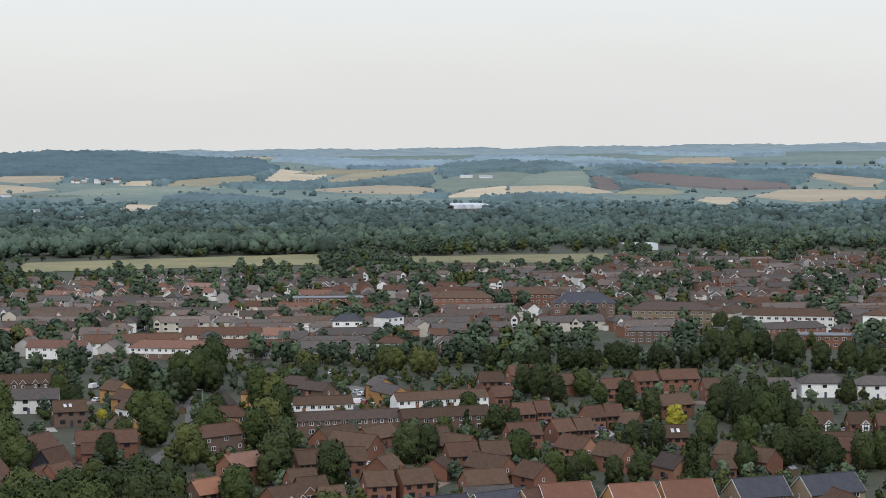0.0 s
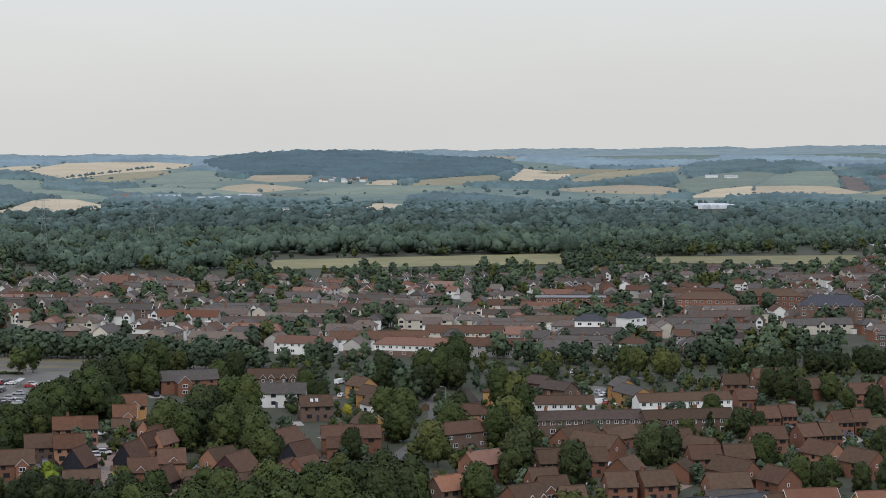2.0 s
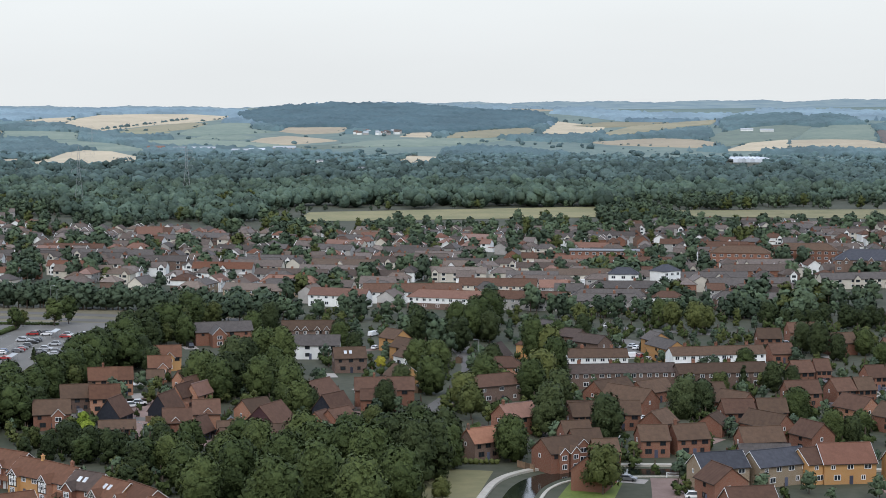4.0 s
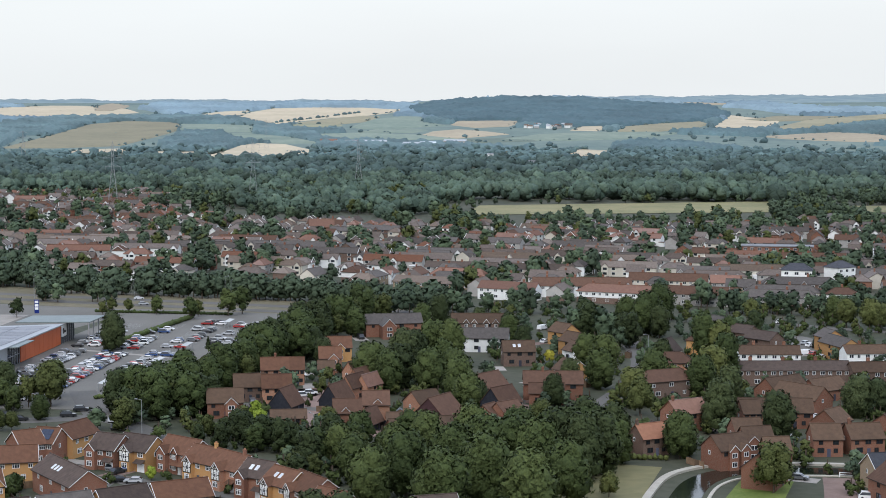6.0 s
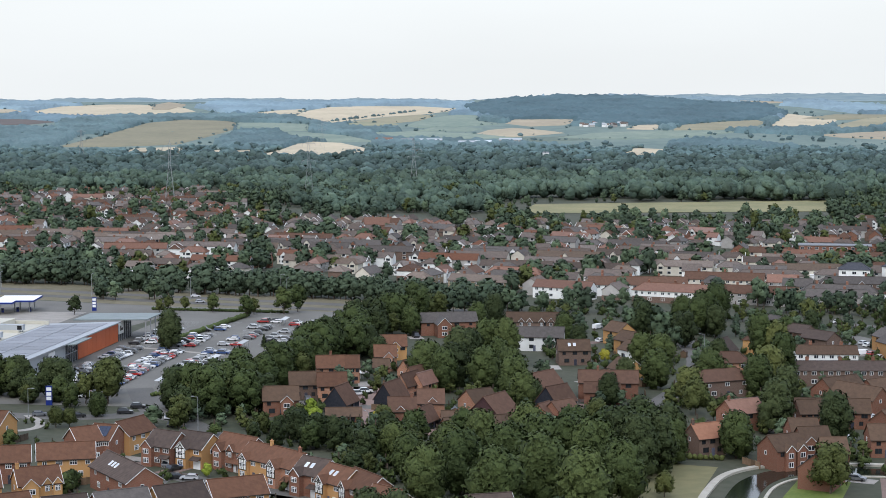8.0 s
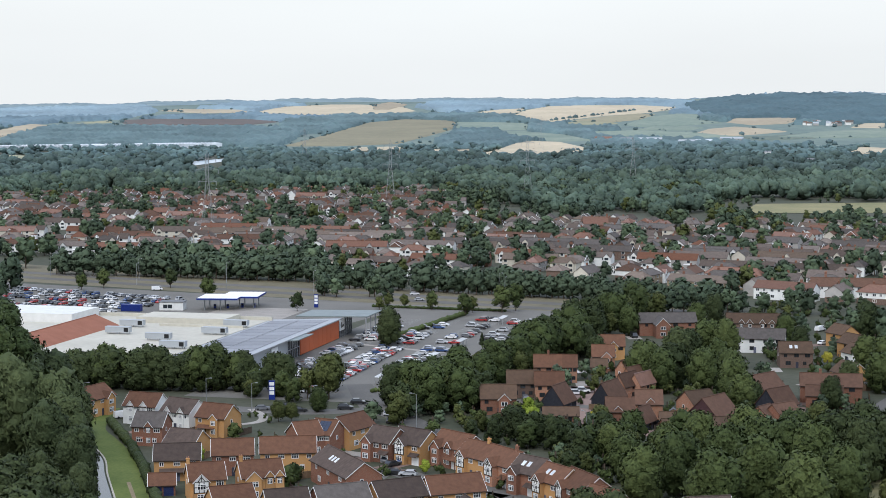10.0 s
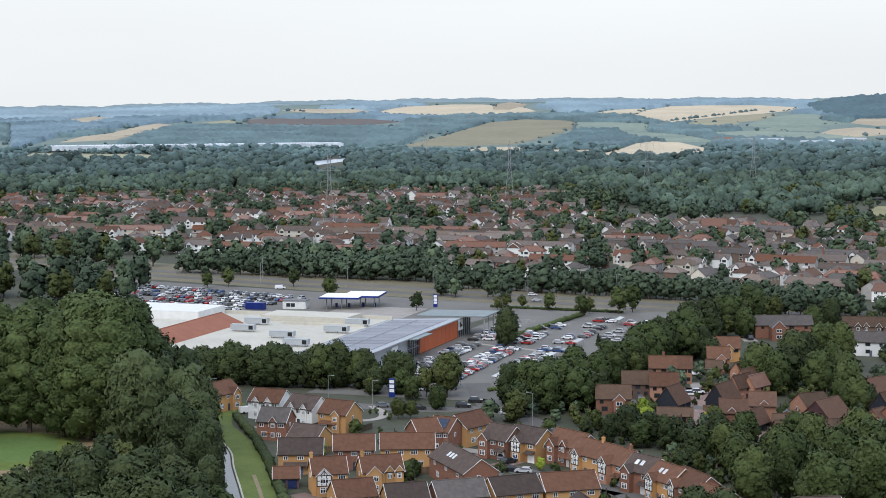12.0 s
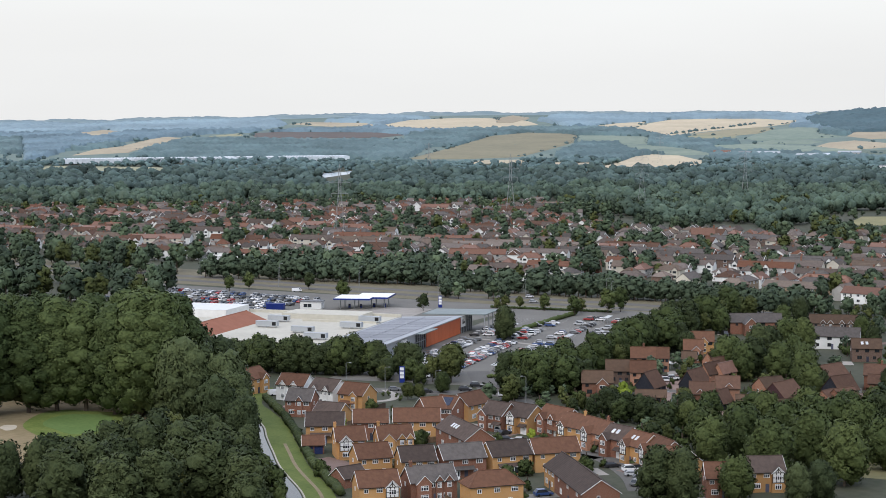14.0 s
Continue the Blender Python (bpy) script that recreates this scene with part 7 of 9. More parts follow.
house(-138.7, 464.7, 19, 7.3, wall='orange', roof='t_rust', D=7.5, e=4.6, rise=3.2, gables=((0.4, 3.2, 0, -0.5),), verge=False, far=True)
house(-135.6, 449.5, 82, 7.0, D=4.4, wall='black', roof='t_rust', e=2.4, rise=3.6, verge=False, up=1, low=1, ends=True, far=True)
house(-128.5, 451.6, 18, 6.2, wall='red', roof='t_brown', D=6.0, e=2.5, rise=2.0, up=0, low=2, verge=False, far=True)
house(-158.8, 449.5, 21, 9.6, wall='red', roof='t_brown', D=6.0, e=2.4, rise=1.8, up=0, low=2, verge=False, far=True)
house(-125.9, 467.8, 52, 8.2, wall="orange", roof="t_brown", verge=False, gables=((2.5, 3.6, 0, -0.5),), far=True)
house(-119.0, 458.5, 73, 11.0, wall="plum", roof="t_rust", D=9, e=4.0, rise=4.4, verge=False, up=1, low=1, ends=True, far=True)
house(-122.9, 444.4, 33, 12.3, wall="red", roof="t_brown", e=2.6, rise=1.9, verge=False, D=6, up=0, low=2, far=True)
house(-111.7, 452.0, 36, 13.8, wall="red", roof="t_brown", e=2.6, rise=1.9, verge=False, D=6, up=0, low=2, far=True)
house(-115.3, 499.8, 68, 11.0, wall="orange", roof="t_rust", D=7.5, e=5, rise=3.6, verge=False, up=1, low=1, ends=True, far=True)
house(-105.8, 476.1, 63, 9.0, wall="black", roof="t_rust", D=7.5, e=4.5, rise=4.2, verge=False, up=1, low=1, ends=True, far=True)
house(-106.3, 462.8, 73, 6.0, wall="orange", roof="t_rust", D=7.5, e=3, rise=3, verge=False, up=1, low=1, ends=True, far=True)
house(-101.8, 464.9, 60, 8.0, wall="red", roof="t_rust", D=7.5, e=3.4, rise=3.2, verge=False, up=1, low=1, ends=True, far=True)
house(-121.8, 573.4, 20, 10.6, wall="brown", roof="t_brown", verge=False, sky=2, far=True)
house(-98.0, 511.0, 13, 17.4, wall="red", roof="t_rust", verge=False, D=8, chim=(-3.0,), up=3, far=True)
house(-97.9, 501.2, 12, 10.2, wall="red", roof="t_rust", verge=False, D=6, e=3.6, rise=2.4, up=0, far=True)
house(-97.6, 538.7, -45, 9.0, wall="buff", roof="t_brown", D=8, e=4.6, far=True)
house(-182.5, 633.3, 27, 21.4, wall="red", roof="t_grey", D=8.5, up=4, gables=((-3.2, 5.0, 0, 7.0),), verge=False, far=True)
house(-150.8, 643.1, 13, 22.2, wall="brown", roof="t_brown", D=8, up=4, dormers=(-5.5, -2.5, 2.0, 5.5), verge=False, far=True)
house(-142.5, 601.9, 9, 22.2, wall="white", roof="t_grey", D=8, up=5, low=5, verge=False, far=True)
house(-116.0, 624.9, -41, 9.0, wall="buff", roof="t_brown", D=7.5, e=5, rise=2.8, verge=False, up=1, low=1, ends=True, far=True)
house(-107.6, 601.1, -42, 9.0, wall="buff", roof="t_brown", D=7.5, e=5, rise=2.8, verge=False, up=1, low=1, ends=True, far=True)
house(-104.6, 588.6, -48, 7.0, wall="white", roof="t_brown", D=7.5, e=3.6, rise=2.8, verge=False, up=1, low=1, ends=True, far=True)
house(-97.4, 597.9, -3, 10.9, wall="brown", roof="t_brown", e=2.6, rise=2.2, up=0, verge=False, D=7, far=True)
house(-74.1, 587.6, 77, 8.0, wall="white", roof="t_dark", D=7.5, e=4.8, rise=3.8, verge=False, up=1, low=1, ends=True, far=True)
house(-68.6, 560.1, 13, 12.4, wall="orange", roof="t_rust", hip=True, D=8, far=True)
house(-66.7, 523.1, 40, 18.4, wall="brown", roof="t_rust", hip=True, D=8, far=True)
house(-54.4, 471.6, 44, 10.5, wall="red", roof="t_red", chim=(-4.2,), verge=False, D=8, far=True)
house(-59.2, 436.1, 42, 7.9, wall="brown", roof="t_orange", verge=False, D=7, chim=(-3.6,), e=4.6, far=True)
house(-37.8, 474.5, 23, 5.1, wall="red", roof="t_brown", verge=False, D=7.5, e=5.2, far=True)
house(-33.1, 436.8, 24, 7.4, wall="red", roof="t_brown", verge=False, D=8, gables=((-2, 3.2, 2, 1.0),), far=True)
house(-39.1, 424.8, 42, 8.8, wall="red", roof="t_brown", verge=False, D=8, gables=((-1, 2.6, 2, 0.8), (2.4, 2.6, 2, 0.8)), far=True)
house(-63.9, 626.3, 81, 32.0, wall="buff", roof="t_rust", hip=True, D=8, far=True)
terrace(-40.8, 589.1, 12, 19.9, wall="white", roof="t_brown", n=4, wall2="white", D=8, hip=False, rise=2.2, e=5.0)
terrace(-1.6, 602.3, 20, 32.8, wall="white", roof="t_brown", n=6, wall2="white", D=8, hip=False, rise=2.2, e=5.0)
terrace(-31.6, 555.7, 16, 35.5, wall="brown", roof="t_dark", n=7, D=8, hip=False, rise=2.2, e=5.0)
terrace(-0.1, 561.6, 20, 29.4, wall="brown", roof="t_brown", n=5, D=8, hip=False, rise=2.4, e=5.0)
house(-18.8, 615.7, -60, 16.0, wall="buff", roof="t_grey", D=7.5, e=5.2, rise=2.4, verge=False, up=1, low=1, ends=True, far=True)
house(-23.0, 634.5, -60, 8.0, wall="buff", roof="t_grey", D=7.5, e=5.2, rise=2.4, verge=False, up=1, low=1, ends=True, far=True)
house(-45.1, 625.1, -36, 12.0, wall="brown", roof="t_dark", D=7.5, e=5, rise=2.4, verge=False, up=1, low=1, ends=True, far=True)
house(-54.4, 641.2, -35, 12.0, wall="brown", roof="t_dark", D=7.5, e=5, rise=2.4, verge=False, up=1, low=1, ends=True, far=True)
house(-63.3, 657.6, -51, 11.3, wall="brown", roof="t_grey", D=9.0, verge=False, far=True, e=4.4, rise=3.6)
house(17.0, 651.7, 10, 8.4, wall="red", roof="t_brown", verge=False, far=True, e=4.5, rise=3.1, D=7.8)
house(30.2, 671.9, 15, 12.1, wall="red", roof="t_rust", gables=(), verge=False, far=True, e=4.5, rise=3.1, D=7.8)
house(42.0, 643.1, 26, 9.9, wall="red", roof="t_brown", up=0, low=0, verge=False, far=True, e=4.5, rise=3.1, D=7.8)
house(20.1, 620.0, 21, 8.2, wall="red", roof="t_rust", e=3.4, verge=False, far=True)
house(60.5, 632.3, 17, 9.6, wall="red", roof="t_rust", verge=False, far=True, e=4.5, rise=3.1, D=7.8)
house(73.7, 653.8, 20, 8.7, wall="red", roof="t_rust", up=3, verge=False, far=True, e=4.5, rise=3.1, D=7.8)
house(87.0, 658.9, 12, 14.4, wall="red", roof="t_rust", up=4, verge=False, far=True, e=4.5, rise=3.1, D=7.8)
house(96.9, 632.8, 8, 9.2, wall="red", roof="t_brown", verge=False, far=True, e=4.5, rise=3.1, D=7.8)
house(75.6, 590.7, 26, 14.2, wall="red", roof="t_brown", verge=False, far=True, e=4.5, rise=3.1, D=7.8)
house(25.0, 570.0, 20, 6.6, wall="red", roof="t_rust", verge=False, far=True, e=4.5, rise=3.1, D=7.8)
house(31.6, 574.6, 14, 4.8, wall="red", roof="t_rust", verge=False, far=True, e=4.5, rise=3.1, D=7.8)
house(23.5, 528.1, 17, 10.1, wall="red", roof="t_rust", verge=False, far=True, e=4.5, rise=3.1, D=7.8)
house(35.2, 534.9, 28, 6.5, wall="red", roof="t_rust", verge=False, far=True, e=4.5, rise=3.1, D=7.8)
house(41.8, 537.7, 21, 5.7, wall="red", roof="t_brown", verge=False, far=True, e=4.5, rise=3.1, D=7.8)
house(47.2, 563.4, 21, 6.2, wall="red", roof="t_rust", verge=False, far=True, e=4.5, rise=3.1, D=7.8)
house(53.9, 566.6, 11, 5.6, wall="red", roof="t_rust", verge=False, far=True, e=4.5, rise=3.1, D=7.8)
house(59.0, 556.9, -26, 5.7, wall="red", roof="t_brown", e=3.4, verge=False, far=True)
house(37.7, 502.0, -49, 11.0, wall="orange", roof="t_rust", D=7.5, e=4.6, rise=3.2, verge=False, up=1, low=1, ends=True, far=True)
house(47.5, 490.3, -48, 11.0, wall="red", roof="t_brown", D=7.5, e=4.4, rise=3.2, verge=False, up=1, low=1, ends=True, far=True)
house(68.2, 523.3, 8, 7.0, wall="red", roof="t_brown", sky=2, verge=False, far=True, e=4.5, rise=3.1, D=7.8)
house(23.4, 458.4, -53, 9.0, wall="red", roof="t_rust", D=7.5, e=4.6, rise=3.2, verge=False, up=1, low=1, ends=True, far=True)
house(10.0, 449.5, 19, 10.8, wall="red", roof="t_brown", up=3, verge=False, far=True, e=4.5, rise=3.1, D=7.8)
house(4.6, 491.5, 17, 8.7, wall="red", roof="t_rust", verge=False, far=True, e=4.5, rise=3.1, D=7.8)
house(13.9, 493.9, 12, 8.0, wall="red", roof="t_brown", verge=False, far=True, e=4.5, rise=3.1, D=7.8)
house(12.5, 473.1, -44, 13.0, wall="red", roof="t_brown", D=7.5, e=4.2, rise=3.2, verge=False, up=1, low=1, ends=True, far=True)
house(-16.8, 447.2, 16, 7.4, wall="red", roof="t_brown", up=2, verge=False, far=True, e=4.5, rise=3.1, D=7.8)
house(-7.8, 450.4, 24, 8.8, wall="red", roof="t_brown", chim=(-3.6,), verge=False, far=True, e=4.5, rise=3.1, D=7.8)
house(10.8, 433.2, 13, 12.6, wall="red", roof="t_grey", e=3.2, verge=False, far=True)
house(-16.1, 474.9, 62, 8.0, wall="red", roof="t_brown", D=7.5, e=3.8, rise=3.0, verge=False, up=1, low=1, ends=True, far=True)
house(-1.6, 478.0, 70, 7.0, wall="red", roof="t_brown", D=7.5, e=3.2, rise=2.6, verge=False, up=1, low=1, ends=True, far=True)
house(29.0, 424.0, 17, 12.7, wall="buff", roof="t_terra", verge=True, D=9.5, rise=3.8, far=True)
house(44.9, 423.2, 18, 11.4, wall="buff", roof="t_terra", verge=True, D=9.5, rise=3.8, far=True)
house(58.7, 427.9, 13, 12.8, wall="buff", roof="t_terra", verge=True, D=9.5, rise=3.8, far=True)
house(76.6, 430.9, 19, 13.6, wall="tan", roof="t_slate", verge=True, D=9.5, rise=3.8, far=True)
house(94.7, 435.4, 23, 15.7, wall="tan", roof="t_slate", verge=True, D=9.5, rise=3.8, far=True)
house(94.8, 418.5, -73, 10.0, wall="red", roof="t_rust", D=7.5, e=4.8, rise=3.0, verge=False, up=1, low=1, ends=True, far=True)
house(80.7, 489.8, -59, 10.0, wall="red", roof="t_brown", D=7.5, e=4.6, rise=3.2, verge=False, up=1, low=1, ends=True, far=True)
house(87.7, 485.1, -45, 8.0, wall="red", roof="t_brown", D=7.5, e=4.0, rise=3.0, verge=False, up=1, low=1, ends=True, far=True)
house(75.2, 478.8, 21, 5.0, wall="red", roof="t_brown", e=3.2, verge=False, far=True)
house(62.0, 476.3, -57, 9.0, wall="orange", roof="t_dark", D=7.5, e=3.8, rise=3.0, verge=False, up=1, low=1, ends=True, far=True)
house(117.2, 549.2, -0, 6.2, wall="red", roof="t_brown", gables=((1.5, 2.8, 1, 0.6),), hip=False, verge=False, far=True, e=4.5, rise=3.1, D=7.8)
house(128.6, 549.1, -0, 6.2, wall="red", roof="t_brown", gables=((1.5, 2.8, 1, 0.6),), hip=False, verge=False, far=True, e=4.5, rise=3.1, D=7.8)
house(136.8, 546.6, -0, 6.2, wall="red", roof="t_brown", gables=((1.5, 2.8, 1, 0.6),), hip=False, verge=False, far=True, e=4.5, rise=3.1, D=7.8)
house(113.7, 509.6, 10, 9.9, wall="red", roof="t_brown", verge=False, far=True, e=4.5, rise=3.1, D=7.8)
house(118.5, 500.5, -43, 14.0, wall="orange", roof="t_rust", D=7.5, e=4.0, rise=3.0, verge=False, up=1, low=1, ends=True, far=True)
house(118.7, 630.2, -0, 12.1, wall="white", roof="t_grey", hip=False, verge=False, D=9, up=4, far=True)
house(137.2, 641.4, -0, 16.6, wall="white", roof="t_grey", D=9, hip=True, verge=False, far=True)
house(154.9, 636.4, -0, 14.3, wall="white", roof="t_grey", D=9, hip=True, verge=False, far=True)
house(-31.9, 519.1, 51, 14.0, wall="red", roof="t_brown", D=9.0, verge=False, far=True, e=4.4, rise=3.6)
house(-25.7, 508.8, -37, 16.0, wall="red", roof="t_brown", D=7.5, e=4.4, rise=3.2, verge=False, up=1, low=1, ends=True, far=True)
house(-20.5, 530.0, 51, 12.8, wall="red", roof="t_brown", e=3.4, verge=False, far=True)
house(-5.3, 522.7, 24, 13.1, wall="red", roof="t_brown", e=4.0, verge=False, far=True)
house(4.3, 508.0, -38, 10.0, wall="red", roof="t_brown", D=7.5, e=4.2, rise=3.0, verge=False, up=1, low=1, ends=True, far=True)
house(-37.1, 480.8, 11, 8.2, wall="red", roof="t_brown", verge=False, far=True, e=4.5, rise=3.1, D=7.8)
house(-26.7, 483.5, 9, 10.0, wall="red", roof="t_brown", verge=False, far=True, e=4.5, rise=3.1, D=7.8)
house(-36.6, 450.1, 23, 7.3, wall="red", roof="t_brown", verge=False, far=True, e=4.5, rise=3.1, D=7.8)
house(-27.5, 426.4, 18, 6.2, wall="red", roof="t_brown", verge=False, far=True, e=4.5, rise=3.1, D=7.8)
house(-28.5, 407.0, 80, 12.0, wall="red", roof="t_slate", D=8, e=5, rise=3.4, verge=False, up=1, low=1, ends=True, far=True)
house(-0.2, 412.2, 28, 12.1, wall="tan", roof="t_slate", far=True)
house(13.0, 418.2, 35, 14.2, wall="tan", roof="t_slate", up=4, far=True)
house(0.6, 396.6, -60, 9.0, wall="red", roof="t_rust", D=8.5, e=5, rise=3.2, verge=False, up=1, low=1, ends=True, far=True)
house(6.4, 375.3, 21, 10.5, wall="red", roof="t_rust", far=True)
house(23.8, 422.9, 34, 12.8, wall="buff", roof="t_rust", far=True)


# ---- the town behind ----
def church(x, y, rot):
    c = root("church", pose(x, y, 0, 0, 0, rot) @ Matrix.Diagonal((0.68, 0.68, 0.68, 1)), "red brick church with steep red roof and bellcote", "church")
    foot(x, y, rot, 24, 12)
    part("wall", gable_walls(24, 10, 7.0, 7.0), "red", c)
    part("roof", gable_roof(24, 10, 7.0, 7.0), "t_red", c)
    g = Geo()
    g.box(10, 11.6, -0.8, 0.8, 11, 17)
    g.box(9.9, 11.7, -0.9, 0.9, 16.6, 17)
    part("bellcote", g, "red", c)
    for i in range(4):
        put_window(c, -9 + 5.5 * i, -5, 2.2, 0, 1.2, 3.0, 1, True)
    put_window(c, -12, 0, 3, -90, 2.4, 4.5, 3, True)


def flats(x, y, rot, L, D, storeys, wall, roof, label, flat=False, rise=4.0):
    """A block of flats: a window for each room on every storey."""
    f = root("block_of_flats", pose(x, y, 0, 0, 0, rot), label, "flats", "blocks of flats")
    foot(x, y, rot, L, D)
    e = storeys * 2.9
    g = Geo()
    g.box(-L / 2, L / 2, -D / 2, D / 2, 0, e)
    for k in range(1, storeys):
        g.box(-L / 2 - 0.05, L / 2 + 0.05, -D / 2 - 0.05, D / 2 + 0.05, 2.9 * k - 0.1, 2.9 * k + 0.1)
    part("wall", g, wall, f)
    if flat:
        g = Geo()
        g.box(-L / 2 - 0.5, L / 2 + 0.5, -D / 2 - 0.5, D / 2 + 0.5, e, e + 0.5)
        part("roof", g, roof, f)
    else:
        part("roof", hip_roof(L, D, e, rise), roof, f)
    n = max(int(L / 3.6), 2)
    for k in range(storeys):
        for i in range(n):
            put_window(f, -L / 2 + L * (i + 0.5) / n, -D / 2 - 0.02, 2.9 * k + 0.9, 0, 1.9, 1.35, 3, True)
    return f


church(-367, 1106, 20)
block = flats(72, 911, -4, 31, 16, 4, "brown", "t_slate", "four-storey brown brick flats with grey hipped roof", rise=5.0)
for px in (-10, -3, 2, 10):
    front_gable(block, px, -8.0, 2.6, 0.4, 11.6, 1.6, "brown", "t_slate", 2, True)
flats(169, 870, -11, 44, 12, 3, "white", "t_brown", "three-storey white flats with long brown roof", rise=3.2)
flats(208, 843, 60, 22, 11, 4, "white", "t_brown", "four-storey white flats with balconies", rise=3.0)
flats(144, 889, 60, 24, 11, 3, "cream", "t_brown", "three-storey cream end block of flats", rise=3.0)
flats(110, 823, -6, 48, 10, 2, "brown", "t_grey", "two-storey brown brick flats with low roof", rise=1.6)
flats(116, 902, -8, 40, 13, 3, "tan", "t_dark", "three-storey tan brick flats with dark roof", rise=3.6)
flats(10, 978, -2, 32, 12, 3, "red", "t_brown", "three-storey red brick flats", rise=3.4)
flats(46, 1005, -4, 34, 12, 3, "red", "t_brown", "three-storey red brick flats", rise=3.4)
flats(-64, 978, 4, 38, 11, 3, "red", "lead", "three-storey red brick flats with flat roof", True)
flats(15, 801, -2, 26, 9, 2, "brown", "t_dark", "two-storey dark brick flats", rise=2.0)
flats(183, 801, -10, 46, 10, 2, "red", "lead", "low red brick shops with pale flat roof", True)
flats(-46, 843, 2, 14, 9, 3, "white", "t_slate", "white rendered three-storey block", rise=3.0)
flats(-27, 862, 50, 12, 9, 3, "white", "t_slate", "white rendered three-storey corner block", rise=3.0)
terrace(-137, 782, 12, 44, 9, 5.2, 3.2, 7, "white", "t_rust", "", False, True)


def far_row(g, x, y, rot, L, n, wall, roof, e=4.8, rise=2.7, D=7.2):
    """One far row of houses added to a joined mesh: walls, roof slopes, windows and chimneys."""
    m = pose(x, y, 0, 0, 0, rot)
    hip = n < 3 and (x * 7.3) % 1 < 0.72
    h = gable_walls(L, D, e, rise)
    h.k = [wall] * len(h.f)
    if hip:
        h = Geo()
        h.box(-L / 2, L / 2, -D / 2, D / 2, 0, e, wall)
    r = hip_roof(L, D, e, rise) if hip else gable_roof(L, D, e, rise)
    for f in r.f:
        h.face([r.v[i] for i in f], roof)
    u = L / n
    for i in range(n):
        cx = -L / 2 + u * (i + 0.5)
        for z in (e - 1.5, 0.9):
            h.box(cx - u * 0.3, cx - u * 0.3 + 1.6, -D / 2 - 0.08, -D / 2, z, z + 1.2, 10)
            h.box(cx - u * 0.3 - 0.12, cx - u * 0.3 + 1.72, -D / 2 - 0.05, -D / 2, z - 0.12, z + 1.32, 11)
        if (x * 9.7 + i * 0.37) % 1 < 0.30 and u > 5:
            # a gabled bay on the front
            q, w, y0, y1, t = cx + u * 0.12, 1.7, -D / 2 - 0.9, -D / 2 + 2.6, e + 1.7
            k = 0 if (x * 2.3) % 1 < 0.25 else 2 if (x * 2.3) % 1 < 0.5 else wall
            h.box(q - w, q + w, y0, -D / 2, 0, e - 0.1, k)
            h.face([(q - w, y0, e - 0.1), (q + w, y0, e - 0.1), (q, y0, t)], k)
            for sd in (-1, 1):
                h.face([(q + sd * (w + 0.25), y0 - 0.2, e - 0.3), (q, y0 - 0.2, t + 0.08), (q, y1, t + 0.08), (q + sd * (w + 0.25), y1, e - 0.3)], roof)
            for z in (e - 1.5, 0.9):
                h.box(q - 1.0, q + 1.0, y0 - 0.06, y0, z, z + 1.2, 10)
        if i % 2:
            h.box(cx - u / 2 - 0.5, cx - u / 2 + 0.5, -0.3, 0.3, e + rise - 0.4, e + rise + 1.2, 1)
    if (x * 3.1) % 1 < 0.22:
        for s in (-1, 1):
            h.beam((s * (L / 2 + 0.3), -D / 2 - 0.3, e - 0.1), (s * (L / 2 + 0.3), 0, e + rise + 0.1), 0.2, 11)
            h.beam((s * (L / 2 + 0.3), D / 2 + 0.3, e - 0.1), (s * (L / 2 + 0.3), 0, e + rise + 0.1), 0.2, 11)
    if (x * 5.7) % 1 < 0.35:
        q = -L / 2 + ((x * 11.3) % 1) * L
        h.box(q, q + 3.2, -D / 2 - 3.0, -D / 2, 0, 2.6, (wall if (y * 3.3) % 1 < 0.5 else 11))
        h.box(q - 0.2, q + 3.4, -D / 2 - 3.2, -D / 2, 2.6, 2.8, 11 if (y * 1.7) % 1 < 0.4 else roof)
    o = len(g.v)
    g.v.extend(tuple(m @ Vector(v)) for v in h.v)
    g.f.extend(tuple(o + i for i in f) for f in h.f)
    g.k.extend(h.k)


